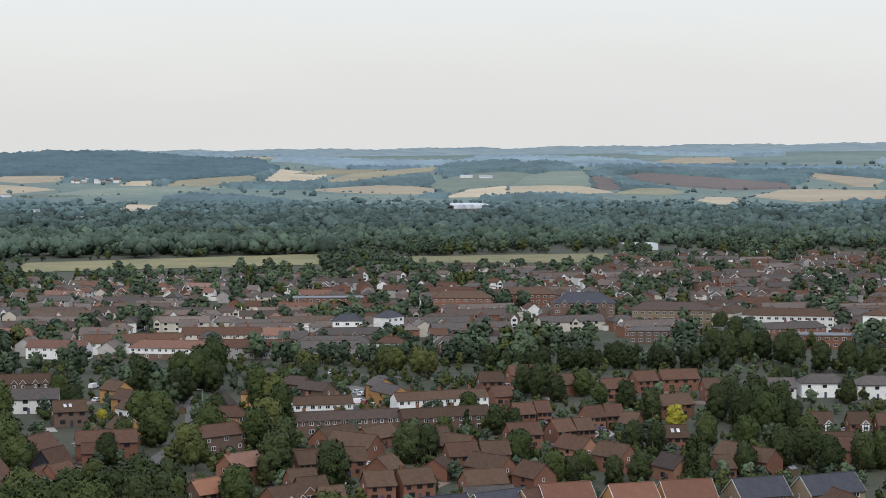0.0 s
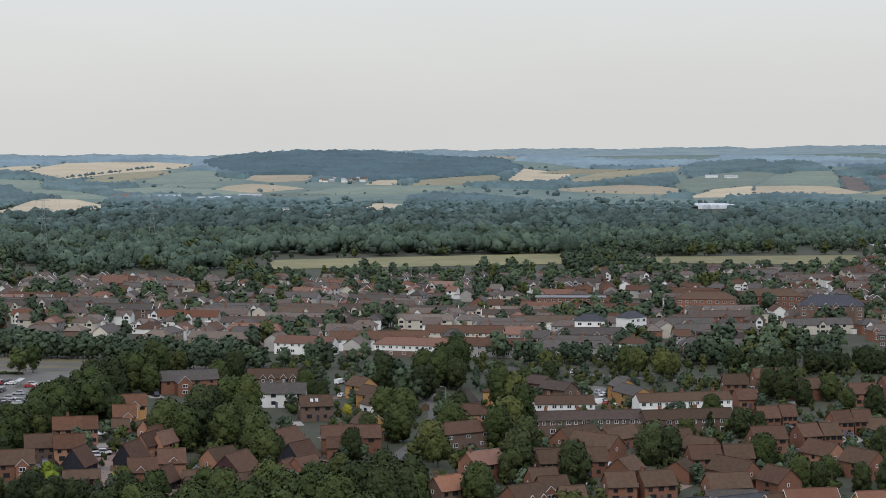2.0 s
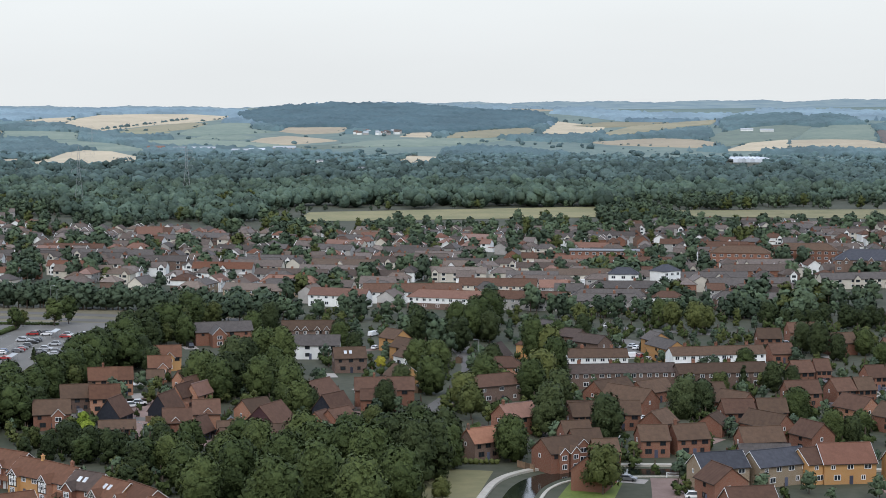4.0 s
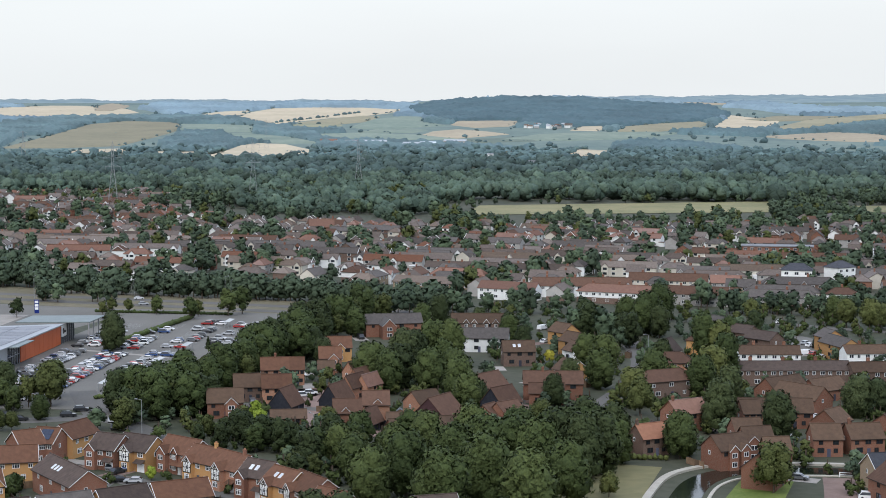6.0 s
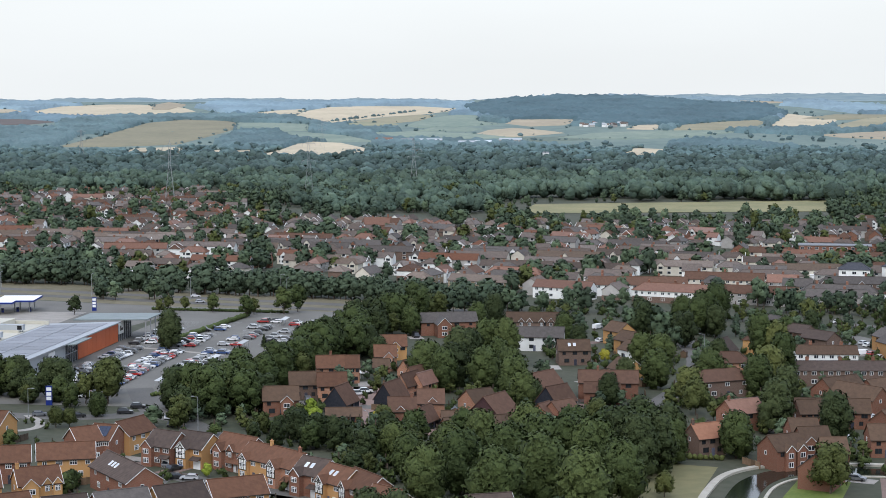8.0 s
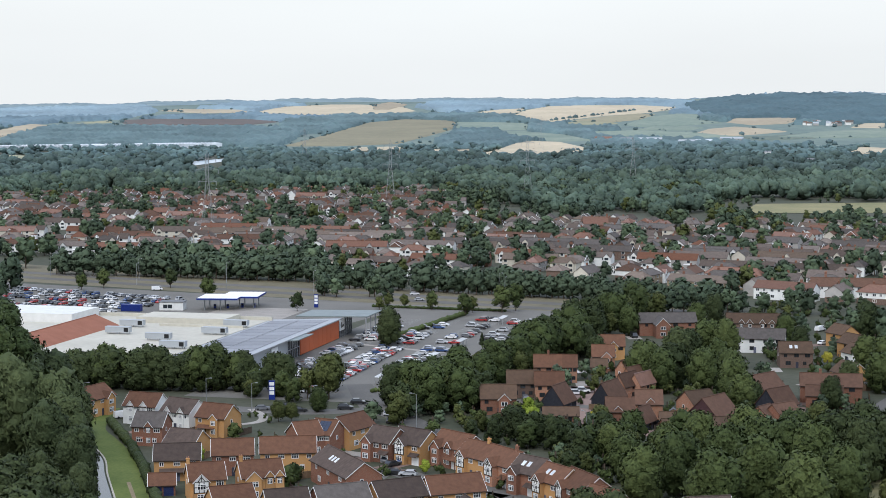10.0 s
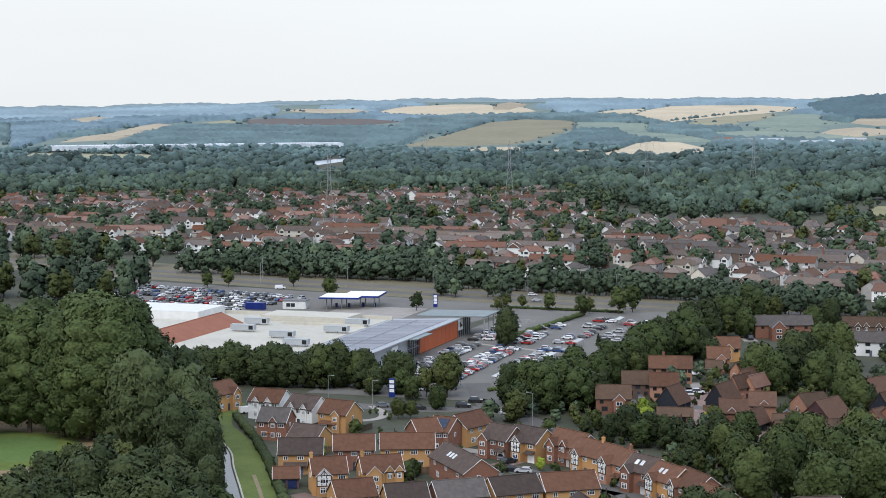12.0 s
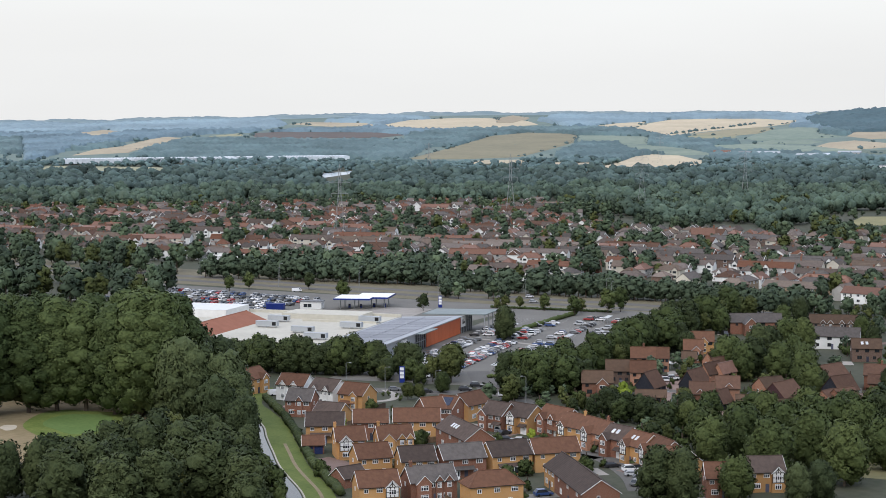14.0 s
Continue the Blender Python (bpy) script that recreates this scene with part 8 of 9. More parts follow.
def town():
    r = random.Random(12)
    far = Geo()
    walls = ("white", "red", "cream", "brown", "grey")
    roofs = ("t_town", "t_grey", "t_rust", "t_red", "t_tan")
    mats = walls + roofs + ("pane", "trim")
    quarter = lambda x, y: 2 + 11 * math.sin(x * 0.009 + 0.5) + 8 * math.sin(y * 0.016)
    street = 760.0
    back = False
    while street < 1680:
        az = -17.0
        while az < 44:
            long = r.random() < (0.30 if street < 1000 else 0.12)
            L = r.uniform(22, 40 if street < 1000 else 30) if long else r.choice((8, 9, 12, 13, 13, 14)) if street < 950 else r.choice((7, 8, 8, 9, 9, 12, 13))
            a = radians(az)
            a += L / 2 * math.cos(a) / street * math.cos(a)
            x, y = -street * math.tan(a), street + r.uniform(-2.5, 2.5)
            dd = math.hypot(x, y)
            deg = math.degrees(a)
            side = math.sin(x * 0.021 + street * 0.37) > 0.62
            rot = quarter(x, y) + r.uniform(-3, 3) + (90 if L < 19 and (side or r.random() < 0.06) else 0)
            az = math.degrees(a + (L / 2 + r.choice((1.5, 2, 3, 3, 4, 9))) * math.cos(a) / dd)
            near = np.interp(deg, (-20, -3, -2.5, 3, 3.5, 13, 14, 18, 24, 30, 38, 45), (845, 845, 770, 770, 742, 750, 800, 815, 862, 925, 1045, 1180))
            edge = np.interp(deg, (-20, -8, -5.5, -5.0, 2, 3.0, 3.2, 14.4, 14.5, 20, 22.5, 24, 45), (1530, 1500, 1465, 1310, 1300, 1300, 1222, 1205, 1205, 1235, 1330, 1640, 1590))
            if dd < near or dd > edge or r.random() < 0.10:
                continue
            c, s = math.cos(radians(rot)) * L * 0.4, math.sin(radians(rot)) * L * 0.4
            if taken(x, y, 4.5) or taken(x + c, y + s, 4.2) or taken(x - c, y - s, 4.2):
                continue
            n = max(round(L / 6.4), 1)
            block = math.sin(x * 0.011 + street * 1.7) + math.sin(street * 0.9 + 2.0 + x * 0.004)
            if deg > 24 and dd > 1220:
                wall, roof = r.choice(("red", "cream", "brown", "cream", "grey", "white")), r.choice(("t_rust", "t_red", "t_town", "t_grey", "t_town"))
            elif deg < 4:
                wall, roof = r.choice(("cream", "red", "brown", "grey", "white", "red")), r.choice(("t_grey", "t_town", "t_grey", "t_town", "t_rust"))
            elif block > 0.35:
                wall, roof = r.choice(("white", "white", "cream", "white", "grey")), r.choice(("t_red", "t_red", "t_rust", "t_town"))
            elif block > -0.6:
                wall, roof = r.choice(("white", "cream", "cream", "grey", "white")), r.choice(("t_town", "t_town", "t_grey", "t_tan"))
            else:
                wall, roof = r.choice(("red", "brown", "tan", "cream", "grey")), r.choice(("t_town", "t_grey", "t_tan", "t_grey"))
            if dd < 872:
                terrace(x, y, rot, L, r.uniform(7.2, 8.6), 5.0, r.uniform(2.4, 3.1), n, wall, roof, r.choice(("", "", "brown")), r.random() < 0.5, r.random() < 0.3)
            else:
                foot(x, y, rot, L, 8.5)
                wall = wall if wall in walls else "cream"
                roof = roof if roof in roofs else "t_town"
                far_row(far, x, y, rot, L, n, walls.index(wall), 5 + roofs.index(roof), rise=r.uniform(2.2, 2.9))
        back = not back
        street += r.uniform(15, 17) if back else r.uniform(21, 24)
    tagged(new("far_terraces", far.mesh("far_terraces", *mats)), "far rows of brick and rendered houses with brown roofs", "houses", kind="stuff")


town()


def gardens():
    """Fences, sheds, paved drives and parked cars in the plots round the estate houses."""
    r = random.Random(77)

    def spot(plot_, u, v):
        x, y, rot, L, D = plot_
        c, s = math.cos(radians(rot)), math.sin(radians(rot))
        return x + c * u - s * v, y + s * u + c * v

    lots = [q for q in PLOTS if q[3] < 26]
    count = [0, 0, 0, 0]
    for q in lots + lots:
        x, y, rot, L, D = q
        side = r.choice((-1, 1))
        d = math.hypot(x, y)
        if d > 760:
            continue
        what = r.random()
        if what < 0.55 and count[0] < 95:
            n = r.choice((3, 4, 5))
            u0, v0 = side * (L / 2 + r.uniform(1.5, 3.0)), r.uniform(-D * 0.8, D * 0.2)
            ends = [spot(q, u0, v0 + 1.83 * n * k) for k in (0, 0.5, 1)]
            if any(taken(*p, -1.5) for p in ends):
                continue
            wood = r.choice(("fence", "fence", "fence_dark"))
            if ("fence", wood) not in CACHE:
                a, b = Geo(), Geo()
                a.box(-0.03, 0.03, 0.06, 1.77, 0.05, 1.7)
                for k in (0.25, 0.85, 1.45):
                    a.box(-0.05, 0.05, 0.06, 1.77, k, k + 0.08)
                b.box(-0.07, 0.07, -0.06, 0.06, 0, 1.85)
                CACHE["fence", wood] = (a.mesh("panel", wood), b.mesh("post", wood))
            fence = root("garden_fence", pose(*ends[0], 0, 0, 0, rot), "brown wooden panel fence between gardens", "fence", "garden fences")
            for i in range(n):
                part("panel", CACHE["fence", wood][0], "", fence, at=pose(0, 1.83 * i, 0))
                part("post", CACHE["fence", wood][1], "", fence, at=pose(0, 1.83 * i, 0))
            count[0] += 1
        elif what < 0.68 and count[1] < 30:
            px, py = spot(q, side * (L / 2 + 3.2), r.uniform(0, D * 0.6))
            if taken(px, py, -0.4):
                continue
            h = root("garden_shed", pose(px, py, 0, 0, 0, rot + r.choice((0, 90))), "small wooden garden shed with felt roof", "shed", "garden sheds")
            part("wall", gable_walls(2.6, 2.0, 1.9, 0.5), "fence", h)
            part("roof", gable_roof(2.6, 2.0, 1.9, 0.5, 0.15, 0.12, 0.06), r.choice(("lead", "t_dark")), h)
            FOOT.append((px, py, 1.8))
            count[1] += 1
        else:
            u0, v0 = side * (L / 2 + r.uniform(2.0, 3.0)), -D / 2 - r.uniform(1.0, 4.5)
            px, py = spot(q, u0, v0)
            if taken(px, py, -0.6):
                continue
            if count[3] < 75:
                c = [spot(q, u0 + a, v0 + b) for a, b in ((-2.6, -4.5), (2.6, -4.5), (2.6, 4.5), (-2.6, 4.5))]
                plot("driveway", r.choice(("brickpave", "brickpave", "paving", "asphalt")), "paved house driveway", "driveway", c, 0.045 + 0.002 * (count[3] % 12), 1)
                count[3] += 1
            if count[2] < 36 and r.random() < 0.75:
                car(px, py, rot + 90 + r.choice((0, 180)) + r.uniform(-6, 6), r.choice(PAINTS), r.choice(("hatch", "hatch", "suv", "van") if r.random() < 0.4 else ("hatch", "suv")), "cars on the estate")
                count[2] += 1
            FOOT.append((px, py, 2.4))


for x, y in CANAL:
    FOOT.append((x + 4.5, y + 3.0, 8.0))
gardens()
conservatory(-162.0, 326.7, 30)
conservatory(-151.3, 331.9, 28)
conservatory(-142.3, 341.6, 28)
conservatory(-220.8, 351.9, 30)
parasol(-246.2, 379.5, ("facade", "leaf_lime"), "bright striped orange and green garden parasol")
parasol(-158.9, 328.2, ("trim", "trim"), "plain white round garden parasol")
parasol(-179.3, 523.6, ("trim", "cream"), "pale cream garden parasol")
dinghy(8.2, 495.9, 10)


def town_trees():
    """Uncounted trees between the houses, thicker in some gardens than in others."""
    r = random.Random(21)
    out = []

    def tree(x, y, size):
        d, deg = math.hypot(x, y), math.degrees(math.atan2(-x, y))
        if taken(x, y, -1.2) or IN_FIELD(np.array(x), np.array(y)) or d < 735 or d > 1670:
            return
        if deg > 13.0 and d < np.interp(deg, (13, 18, 24, 30, 38, 45), (780, 805, 850, 910, 1030, 1165)):
            return
        if bool(in_front(np.array(x), np.array(y), 1.06)):
            return
        out.append((r.choice(("mid", "mid", "mid", "middark", "middark", "middark", "middark", "midolive")), x, y, size, r.uniform(0.95, 1.3)))

    # thickets of tall garden trees
    for i in range(330):
        az, d = radians(r.uniform(-16, 43)), math.sqrt(r.uniform(740 ** 2, 1660 ** 2))
        x, y = -d * math.sin(az), d * math.cos(az)
        for j in range(r.choice((3, 5, 8, 12))):
            tree(x + r.gauss(0, 11), y + r.gauss(0, 8), r.uniform(0.8, 1.25))
    # single trees and bushes
    for i in range(26000):
        if len(out) > 2600:
            break
        az, d = radians(r.uniform(-16, 43)), math.sqrt(r.uniform(735 ** 2, 1670 ** 2))
        x, y = -d * math.sin(az), d * math.cos(az)
        if math.sin(x * 0.013 + 2) * math.sin(y * 0.016 + 1) > 0.0 or r.random() > 0.45:
            tree(x, y, 0.42 + 0.75 * r.random() ** 2)
    grove("town_trees", "many green trees among the town houses", out)


def garden_shrubs():
    """Shrubs and small trees in the gardens of the near estates."""
    r = random.Random(31)
    out = []
    for i in range(6000):
        az, d = radians(r.uniform(-15, 26)), math.sqrt(r.uniform(400 ** 2, 745 ** 2))
        x, y = -d * math.sin(az), d * math.cos(az)
        if taken(x, y, 0.0) or (math.degrees(az) > 13 and d > 575) or (x < -202 and y > 440) or (x < -144 and y < 422):
            continue
        if -92 < x < -30 and y < 430:
            continue
        k = r.choice(("bush", "bush", "bush", "midolive", "mid", "middark"))
        out.append((k, x, y, r.uniform(0.6, 1.3) if k == "bush" else r.uniform(0.28, 0.6), r.uniform(0.9, 1.3)))
        if len(out) > 1150:
            break
    for i in range(400):
        x, y = r.uniform(-262, -104), r.uniform(263, 428)
        if not taken(x, y, 0.6) and x * 0.72 + y * 0.69 > 88 and len(out) < 1300:
            out.append(("bush", x, y, r.uniform(0.4, 0.9), 1.0))
    grove("garden_shrubs", "green shrubs and small trees in estate gardens", out)


tree("oak", -109, 361, 1.12, 1.00)
tree("oak", -105, 375, 1.18, 1.00)
tree("oak", -91, 352, 1.29, 1.00)
tree("oak", -98, 389, 1.12, 1.00)
tree("oak", -85, 368, 1.34, 1.00)
tree("oak", -89, 397, 1.12, 1.00)
tree("oak", -73, 355, 1.29, 1.00)
tree("oak", -79, 393, 1.23, 1.00)
tree("oak", -69, 378, 1.12, 1.00)
tree("oak", -89, 420, 1.06, 1.00)
tree("oak", -80, 415, 1.12, 1.00)
tree("oak", -113, 395, 0.95, 1.00)
tree("oak", -110, 412, 1.01, 1.00)
tree("oak", -101, 421, 1.06, 1.00)
tree("oak", -120, 384, 0.90, 1.00)
tree("oak", -129, 401, 0.84, 1.00)
tree("dark", -70, 401, 1.29, 1.00)
tree("dark", -67, 408, 1.23, 1.00)
tree("dark", -75, 406, 1.34, 1.00)
tree("dark", -68, 436, 1.01, 1.00)
tree("dark", -75, 434, 1.12, 1.00)
tree("dark", -45, 468, 1.18, 1.00)
tree("dark", -29, 456, 1.12, 1.00)
tree("dark", -157, 525, 1.01, 1.00)
tree("dark", -146, 517, 1.12, 1.00)
tree("olive", -68, 389, 0.67, 1.00)
tree("olive", -61, 385, 0.56, 1.00)
tree("olive", -73, 502, 1.12, 1.00)
tree("olive", -69, 489, 1.01, 1.00)
tree("olive", -90, 454, 0.90, 1.00)
tree("olive", -54, 537, 1.34, 1.00)
tree("olive", -58, 597, 1.34, 1.00)
tree("olive", -152, 515, 1.23, 1.00)
tree("olive", -145, 442, 0.67, 1.00)
tree("olive", 0, 538, 0.78, 1.00)
tree("olive", -26, 399, 1.12, 1.00)
tree("oak", -51, 432, 0.95, 1.00)
tree("oak", -51, 439, 0.78, 1.00)
tree("oak", -91, 664, 1.29, 1.00)
tree("oak", -91, 699, 1.23, 1.00)
tree("ash", -51, 549, 1.08, 1.00)
tree("ash", -63, 596, 1.08, 1.00)
tree("oak", -99, 574, 0.90, 1.00)
tree("oak", -87, 530, 1.01, 1.00)
tree("oak", -91, 564, 1.01, 1.00)
tree("oak", -123, 496, 1.06, 1.00)
tree("oak", -117, 483, 0.90, 1.00)
tree("dark", -115, 488, 0.67, 1.00)
tree("cone", -145, 517, 1.34, 1.00)
tree("oak", -148, 563, 1.23, 1.00)
tree("ash", -141, 559, 1.08, 1.00)
tree("ash", -135, 525, 0.96, 1.00)
tree("dark", -139, 637, 0.78, 1.00)
tree("oak", -136, 625, 0.84, 1.00)
tree("dark", -172, 663, 1.01, 1.00)
tree("lime", -163, 438, 1.01, 1.00)
tree("gold", -112, 578, 0.50, 1.00)
tree("gold", -149, 447, 0.45, 1.00)
tree("lime", -207, 493, 0.90, 1.00)
tree("gold", 73, 558, 0.95, 1.00)
tree("oak", 21, 497, 0.84, 1.00)
tree("oak", 22, 502, 0.78, 1.00)
tree("cone", 7, 551, 0.84, 1.00)
tree("willow", -10, 502, 0.90, 1.00)
tree("willow", -5, 503, 0.84, 1.00)
tree("dark", 16, 553, 0.78, 1.00)
tree("dark", 22, 554, 0.67, 1.00)
tree("poplar", 69, 471, 0.95, 1.00)
tree("poplar", 66, 471, 0.90, 1.00)
tree("dark", 90, 581, 1.01, 1.00)
tree("dark", 95, 563, 1.12, 1.00)
tree("dark", 103, 581, 1.23, 1.00)
tree("dark", 109, 575, 1.12, 1.00)
tree("dark", 97, 600, 1.01, 1.00)
tree("dark", 109, 552, 0.90, 1.00)
tree("dark", 29, 643, 0.90, 1.00)
tree("dark", 34, 636, 1.01, 1.00)
tree("dark", 40, 626, 0.78, 1.00)
tree("dark", 94, 492, 1.01, 1.00)
tree("dark", 102, 501, 0.90, 1.00)
tree("dark", 82, 481, 0.78, 1.00)
tree("dark", 105, 479, 0.90, 1.00)
tree("dark", 116, 488, 0.90, 1.00)
tree("dark", 142, 621, 0.78, 1.00)
tree("dark", 62, 601, 0.90, 1.00)
tree("dark", 68, 581, 0.90, 1.00)
tree("dark", 56, 520, 0.78, 1.00)
tree("dark", 62, 516, 0.78, 1.00)
tree("dark", 34, 467, 0.67, 1.00)
tree("dark", 52, 467, 0.78, 1.00)
tree("dark", 45, 467, 0.67, 1.00)
tree("dark", 124, 643, 0.90, 1.00)
tree("oak", 101, 552, 1.12, 1.00)
tree("oak", 89, 520, 0.90, 1.00)
tree("oak", 107, 520, 0.90, 1.00)
tree("oak", 106, 492, 0.78, 1.00)
tree("oak", 79, 530, 0.78, 1.00)
tree("oak", 8, 582, 0.78, 1.00)
tree("oak", 50, 640, 0.78, 1.00)
tree("oak", 54, 614, 0.67, 1.00)
tree("oak", 29, 467, 0.78, 1.00)
tree("oak", 37, 475, 0.67, 1.00)
tree("oak", 122, 492, 0.90, 1.00)
tree("dark", 116, 759, 1.06, 1.00)
tree("dark", 119, 738, 1.06, 1.00)
tree("dark", 128, 748, 1.06, 1.00)
tree("dark", 135, 748, 1.06, 1.00)
tree("dark", 141, 738, 1.06, 1.00)
tree("dark", 145, 728, 1.06, 1.00)
tree("dark", 134, 815, 1.06, 1.00)
tree("dark", 131, 840, 1.06, 1.00)
tree("dark", 147, 748, 1.06, 1.00)
tree("dark", 151, 709, 1.06, 1.00)
tree("dark", 162, 709, 1.06, 1.00)
tree("dark", 169, 700, 1.06, 1.00)
tree("olive", -10, 693, 1.23, 1.00)
tree("olive", -19, 701, 1.12, 1.00)
tree("olive", -6, 696, 1.01, 1.00)
tree("midolive", -55, 702, 1.01, 1.00)
tree("oak", -24, 711, 0.90, 1.00)
tree("oak", -92, 660, 1.12, 1.00)
tree("oak", -101, 676, 1.01, 1.00)
tree("dark", -85, 652, 1.01, 1.00)
tree("oak", -154, 511, 1.18, 1.00)
tree("oak", -147, 506, 1.06, 1.00)
tree("oak", -135, 509, 1.12, 1.00)
tree("oak", -130, 520, 1.01, 1.00)
tree("oak", -194, 624, 0.90, 1.00)
tree("oak", -174, 645, 0.90, 1.00)
tree("oak", -67, 411, 1.06, 1.00)
tree("oak", -65, 421, 0.90, 1.00)
tree("oak", -73, 431, 1.01, 1.00)
tree("oak", -71, 533, 1.01, 1.00)
tree("oak", -56, 526, 1.01, 1.00)
tree("dark", -152, 540, 1.23, 1.00)
tree("dark", -151, 550, 1.12, 1.00)
tree("dark", -191, 567, 0.90, 1.00)
tree("dark", -182, 549, 0.84, 1.00)
tree("dark", -146, 577, 1.01, 1.00)
tree("dark", -153, 650, 0.78, 1.00)
tree("dark", -126, 602, 0.78, 1.00)
tree("dark", -94, 518, 0.90, 1.00)
tree("dark", -95, 497, 0.78, 1.00)
tree("dark", -46, 508, 1.01, 1.00)
tree("dark", -73, 568, 0.90, 1.00)
tree("dark", -249, 294, 0.95, 1.10)
tree("dark", -250, 305, 0.95, 1.10)
tree("dark", -244, 279, 0.95, 1.10)
tree("dark", -244, 308, 0.90, 1.10)
tree("dark", -235, 281, 1.01, 1.10)
tree("tall", -309, 359, 1.22, 1.20)
tree("tall", -297, 358, 1.20, 1.20)
tree("tall", -288, 358, 1.34, 1.20)
tree("tall", -281, 361, 1.34, 1.20)
tree("tall", -317, 355, 1.26, 1.20)
tree("tall", -312, 382, 1.26, 1.20)
tree("tall", -323, 349, 1.26, 1.20)
tree("tall", -323, 381, 1.20, 1.20)
tree("tall", -330, 342, 1.26, 1.20)
tree("tall", -327, 327, 1.20, 1.20)
tree("tall", -284, 371, 1.30, 1.20)
tree("tall", -278, 369, 1.08, 1.20)
tree("tall", -295, 372, 1.34, 1.20)
tree("tall", -338, 374, 1.20, 1.20)
tree("tall", -348, 369, 1.20, 1.20)
tree("willow", -270, 355, 1.92, 1.00)
tree("willow", -267, 360, 1.80, 1.00)
tree("willow", -259, 360, 1.62, 1.00)
tree("willow", -252, 355, 1.26, 1.00)
tree("willow", -249, 342, 1.32, 1.00)
tree("willow", -235, 335, 1.02, 1.00)
tree("willow", -221, 316, 0.72, 1.00)
tree("willow", -268, 380, 1.14, 1.00)
tree("willow", -285, 381, 1.92, 1.00)
tree("willow", -276, 381, 1.68, 1.00)
tree("dark", -227, 267, 1.12, 1.15)
tree("dark", -225, 276, 1.34, 1.15)
tree("dark", -224, 253, 1.34, 1.15)
tree("dark", -199, 265, 1.34, 1.15)
tree("dark", -184, 259, 1.23, 1.15)
tree("dark", -202, 250, 1.34, 1.15)
tree("dark", -206, 240, 1.34, 1.15)
tree("dark", -235, 263, 1.12, 1.15)
tree("dark", -216, 280, 1.34, 1.15)
tree("dark", -208, 281, 1.23, 1.15)
tree("dark", -197, 277, 1.01, 1.15)
tree("dark", -221, 241, 1.34, 1.15)
tree("dark", -179, 253, 1.01, 1.15)
tree("dark", -229, 274, 1.01, 1.15)
tree("dark", -234, 259, 1.12, 1.00)
tree("dark", -241, 256, 1.12, 1.00)
tree("dark", -240, 259, 1.23, 1.00)
tree("dark", -247, 251, 1.12, 1.00)
tree("dark", -227, 263, 1.06, 1.00)
tree("dark", -227, 275, 1.01, 1.00)
tree("dark", -233, 293, 1.23, 1.00)
tree("dark", -222, 293, 1.23, 1.00)
tree("dark", -213, 292, 1.18, 1.00)
tree("dark", -207, 289, 1.06, 1.00)
tree("dark", -221, 263, 1.23, 1.00)
tree("dark", -210, 269, 1.23, 1.00)
tree("dark", -232, 290, 0.84, 1.00)
tree("dark", -234, 310, 0.95, 1.00)
tree("dark", -233, 317, 0.90, 1.00)
tree("dark", -227, 260, 1.01, 1.00)
tree("dark", -193, 268, 1.12, 1.00)
tree("dark", -190, 269, 0.78, 1.00)
tree("dark", -249, 315, 1.01, 1.00)
tree("olive", -242, 312, 1.12, 1.00)
tree("olive", -211, 298, 0.78, 1.00)
tree("olive", -227, 263, 0.90, 1.00)
tree("olive", -204, 267, 1.12, 1.00)
tree("oak", -227, 439, 0.56, 1.00)
tree("olive", -230, 421, 0.56, 1.00)
tree("olive", -227, 423, 0.50, 1.00)
tree("midolive", -240, 457, 0.90, 1.00)
tree("olive", -234, 459, 1.29, 1.00)
tree("olive", -240, 473, 1.12, 1.00)
tree("dark", -265, 567, 1.12, 1.00)
tree("middark", -343, 645, 0.78, 1.00)
tree("cone", -235, 581, 0.45, 1.00)
tree("lime", -166, 375, 0.56, 1.00)
tree("lime", -223, 368, 0.62, 1.00)
tree("lime", -170, 454, 0.90, 1.00)
tree("bush", -191, 356, 1.34, 1.00)
tree("bush", -189, 349, 1.57, 1.00)
tree("bush", -185, 359, 1.34, 1.00)
tree("midolive", -313, 670, 0.62, 1.00)
tree("midolive", -307, 673, 0.56, 1.00)
tree("mid", -293, 669, 0.78, 1.00)
tree("mid", -273, 657, 0.90, 1.00)
tree("midolive", -274, 667, 0.67, 1.00)
tree("mid", -263, 672, 1.12, 1.00)
tree("mid", -260, 680, 1.12, 1.00)
tree("midolive", -314, 663, 0.56, 1.00)
tree("mid", -401, 671, 0.90, 1.00)
tree("mid", -468, 690, 0.90, 1.00)
tree("mid", -474, 681, 0.78, 1.00)
tree("middark", -440, 703, 0.90, 1.00)
tree("willow", -74, 337, 0.72, 1.00)
tree("willow", -78, 332, 0.72, 1.00)
tree("dark", -107, 316, 1.12, 1.00)
tree("dark", -101, 316, 1.12, 1.00)
tree("oak", -91, 326, 0.90, 1.00)
tree("bush", -178, 321, 1.34, 1.00)
tree("bush", -149, 340, 1.34, 1.00)
tree("bush", -148, 331, 1.34, 1.00)
tree("bush", -136, 342, 1.34, 1.00)
tree("bush", -104, 353, 1.34, 1.00)
tree("bush", -194, 308, 1.34, 1.00)
tree("bush", -149, 323, 1.34, 1.00)
tree("bush", -229, 395, 1.34, 1.00)
tree("oak", -98, 390, 1.12, 1.00)
tree("oak", -93, 400, 1.18, 1.00)
tree("oak", -85, 397, 1.23, 1.00)
tree("oak", -78, 393, 1.23, 1.00)
tree("oak", -106, 386, 0.90, 1.00)
tree("oak", -115, 397, 0.78, 1.00)
tree("oak", -125, 401, 0.67, 1.00)
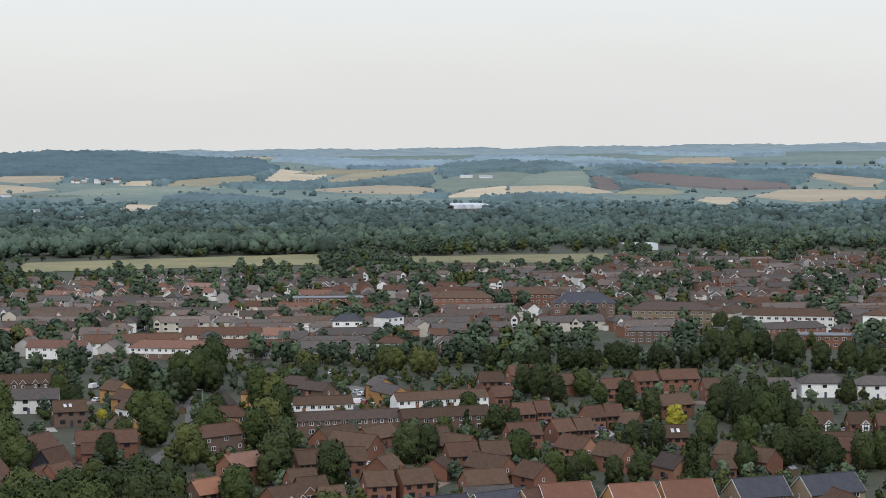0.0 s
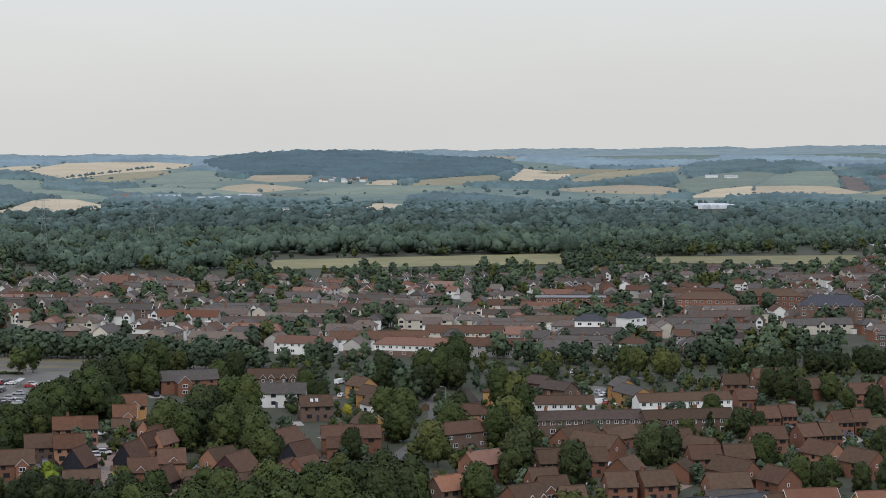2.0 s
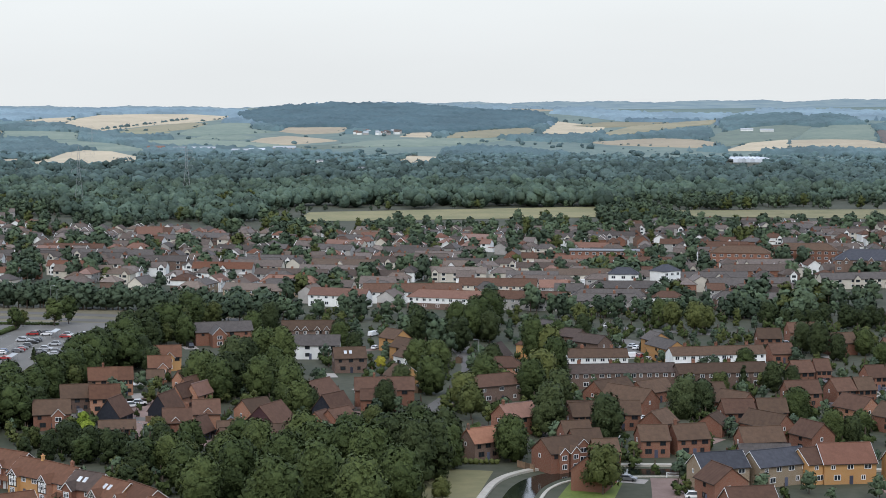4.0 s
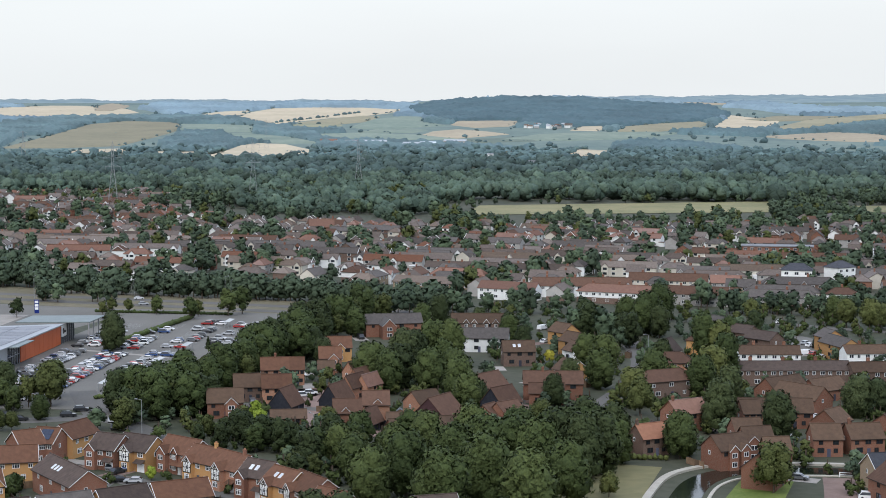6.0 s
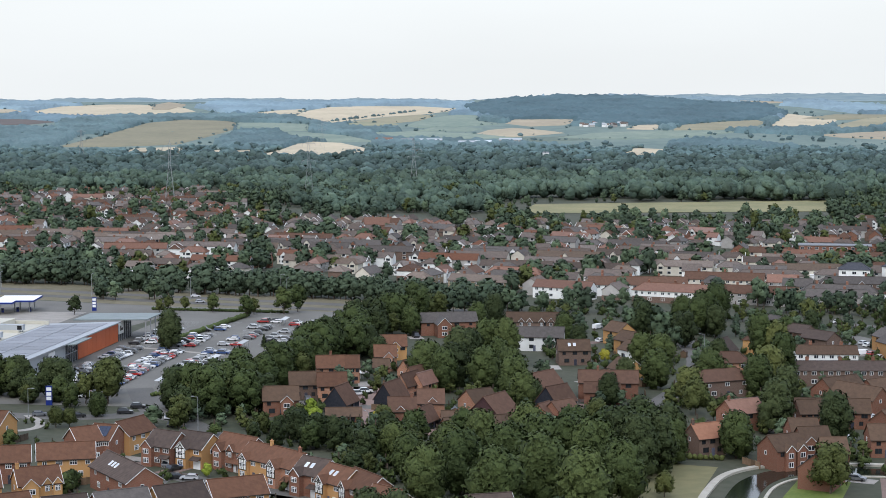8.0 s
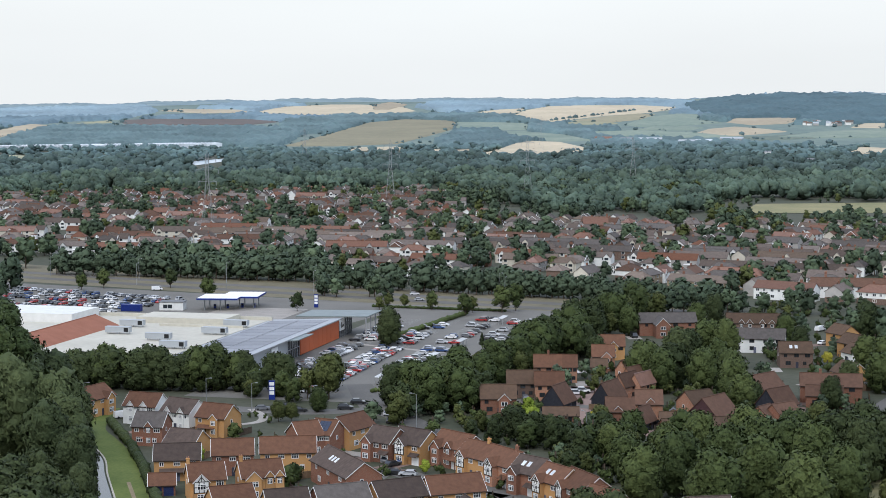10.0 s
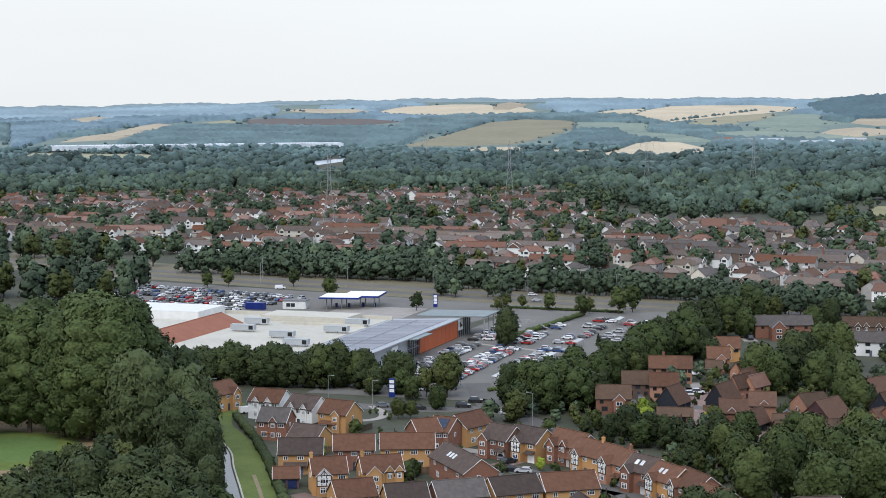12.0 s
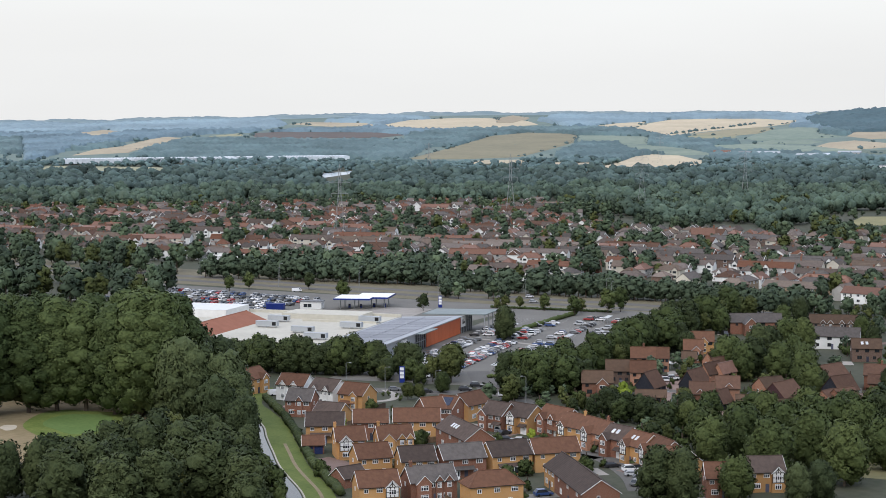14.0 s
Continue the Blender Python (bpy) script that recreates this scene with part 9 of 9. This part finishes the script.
grove("car_park_belt", "thick belt of dark green trees beside the car park", [
    *line_spots("oak oak olive dark", -199, 434, -200, 505, 15, 0.98, 6.6),
    *line_spots("oak olive oak", -199, 465, -203, 564, 18, 0.98, 6.6),
    *line_spots("oak olive oak dark", -200, 505, -211, 663, 26, 1.03, 6.6),
    *line_spots("oak oak olive", -201, 552, -206, 692, 18, 0.98, 6.6),
    *line_spots("oak olive dark", -212, 462, -197, 452, 4, 0.80, 4.4),
    *line_spots("dark oak", -209, 454, -189, 457, 10, 0.98, 5.5),
    *line_spots("oak dark olive", -211, 467, -203, 480, 7, 0.86, 4.4),
])
grove("estate_trees", "green trees between estate gardens", [
    *line_spots("dark oak", -164, 415, -138, 420, 11, 0.63, 5.5),
    *line_spots("dark olive oak", -137, 380, -124, 431, 15, 0.69, 6.6),
    *line_spots("olive dark", -178, 419, -158, 439, 10, 0.52, 4.4),
    *line_spots("dark", 12, 720, 109, 719, 29, 0.71, 5.5),
    *line_spots("dark", 39, 739, 110, 742, 15, 0.63, 5.5),
    *line_spots("middark mid", -212, 691, -138, 718, 18, 0.92, 6.6),
    *line_spots("mid middark", -74, 738, 34, 747, 29, 0.86, 6.6),
    *line_spots("mid middark", 18, 760, 114, 769, 9, 0.57, 5.5),
    *line_spots("oak dark mid", -48, 659, -59, 644, 3, 0.80, 3.3),
    *line_spots("mid middark", -121, 641, -97, 663, 8, 0.92, 5.5),
    *line_spots("mid dark", -113, 659, -92, 617, 7, 0.92, 5.5),
])
grove("road_trees", "dark row of trees along the main road", [
    *line_spots("middark", -529, 738, -386, 753, 66, 1.12, 4.4, 1.1),
    *line_spots("middark", -379, 734, -242, 730, 70, 1.05, 3.3, 1.1),
    *line_spots("middark middark mid", -510, 764, -400, 782, 29, 1.32, 5.5),
    *line_spots("middark", -239, 724, -186, 722, 26, 0.98, 4.0, 1.1),
    *line_spots("mid middark", -370, 707, -328, 699, 7, 0.98, 5.5),
])
grove("store_trees", "dark trees screening the supermarket", [
    *line_spots("dark dark oak", -321, 447, -275, 459, 24, 0.99, 3.3),
    *line_spots("dark dark oak", -278, 459, -253, 465, 11, 0.85, 3.3),
    *line_spots("dark oak", -326, 459, -274, 476, 22, 0.78, 3.3),
    *line_spots("dark olive oak", -263, 458, -242, 452, 8, 0.57, 3.3),
])
grove("copse", "leafy copse beyond the rear car park", [
    *line_spots("mid middark", -655, 688, -497, 658, 29, 1.44, 9.9),
    *line_spots("mid middark midolive", -755, 793, -561, 747, 29, 1.38, 11.0),
    *line_spots("mid midolive middark", -587, 616, -461, 602, 24, 1.38, 9.9),
    *line_spots("mid middark", -817, 858, -621, 812, 22, 1.26, 11.0),
])
for i in range(1, 44, 3):
    # growth overhanging the wooded bank
    tree("bush", CANAL[i][0] - 2.9, CANAL[i][1] - 1.9, random.uniform(1.2, 2.2), random.uniform(0.9, 1.2), "canal bank shrubs")
town_trees()
garden_shrubs()
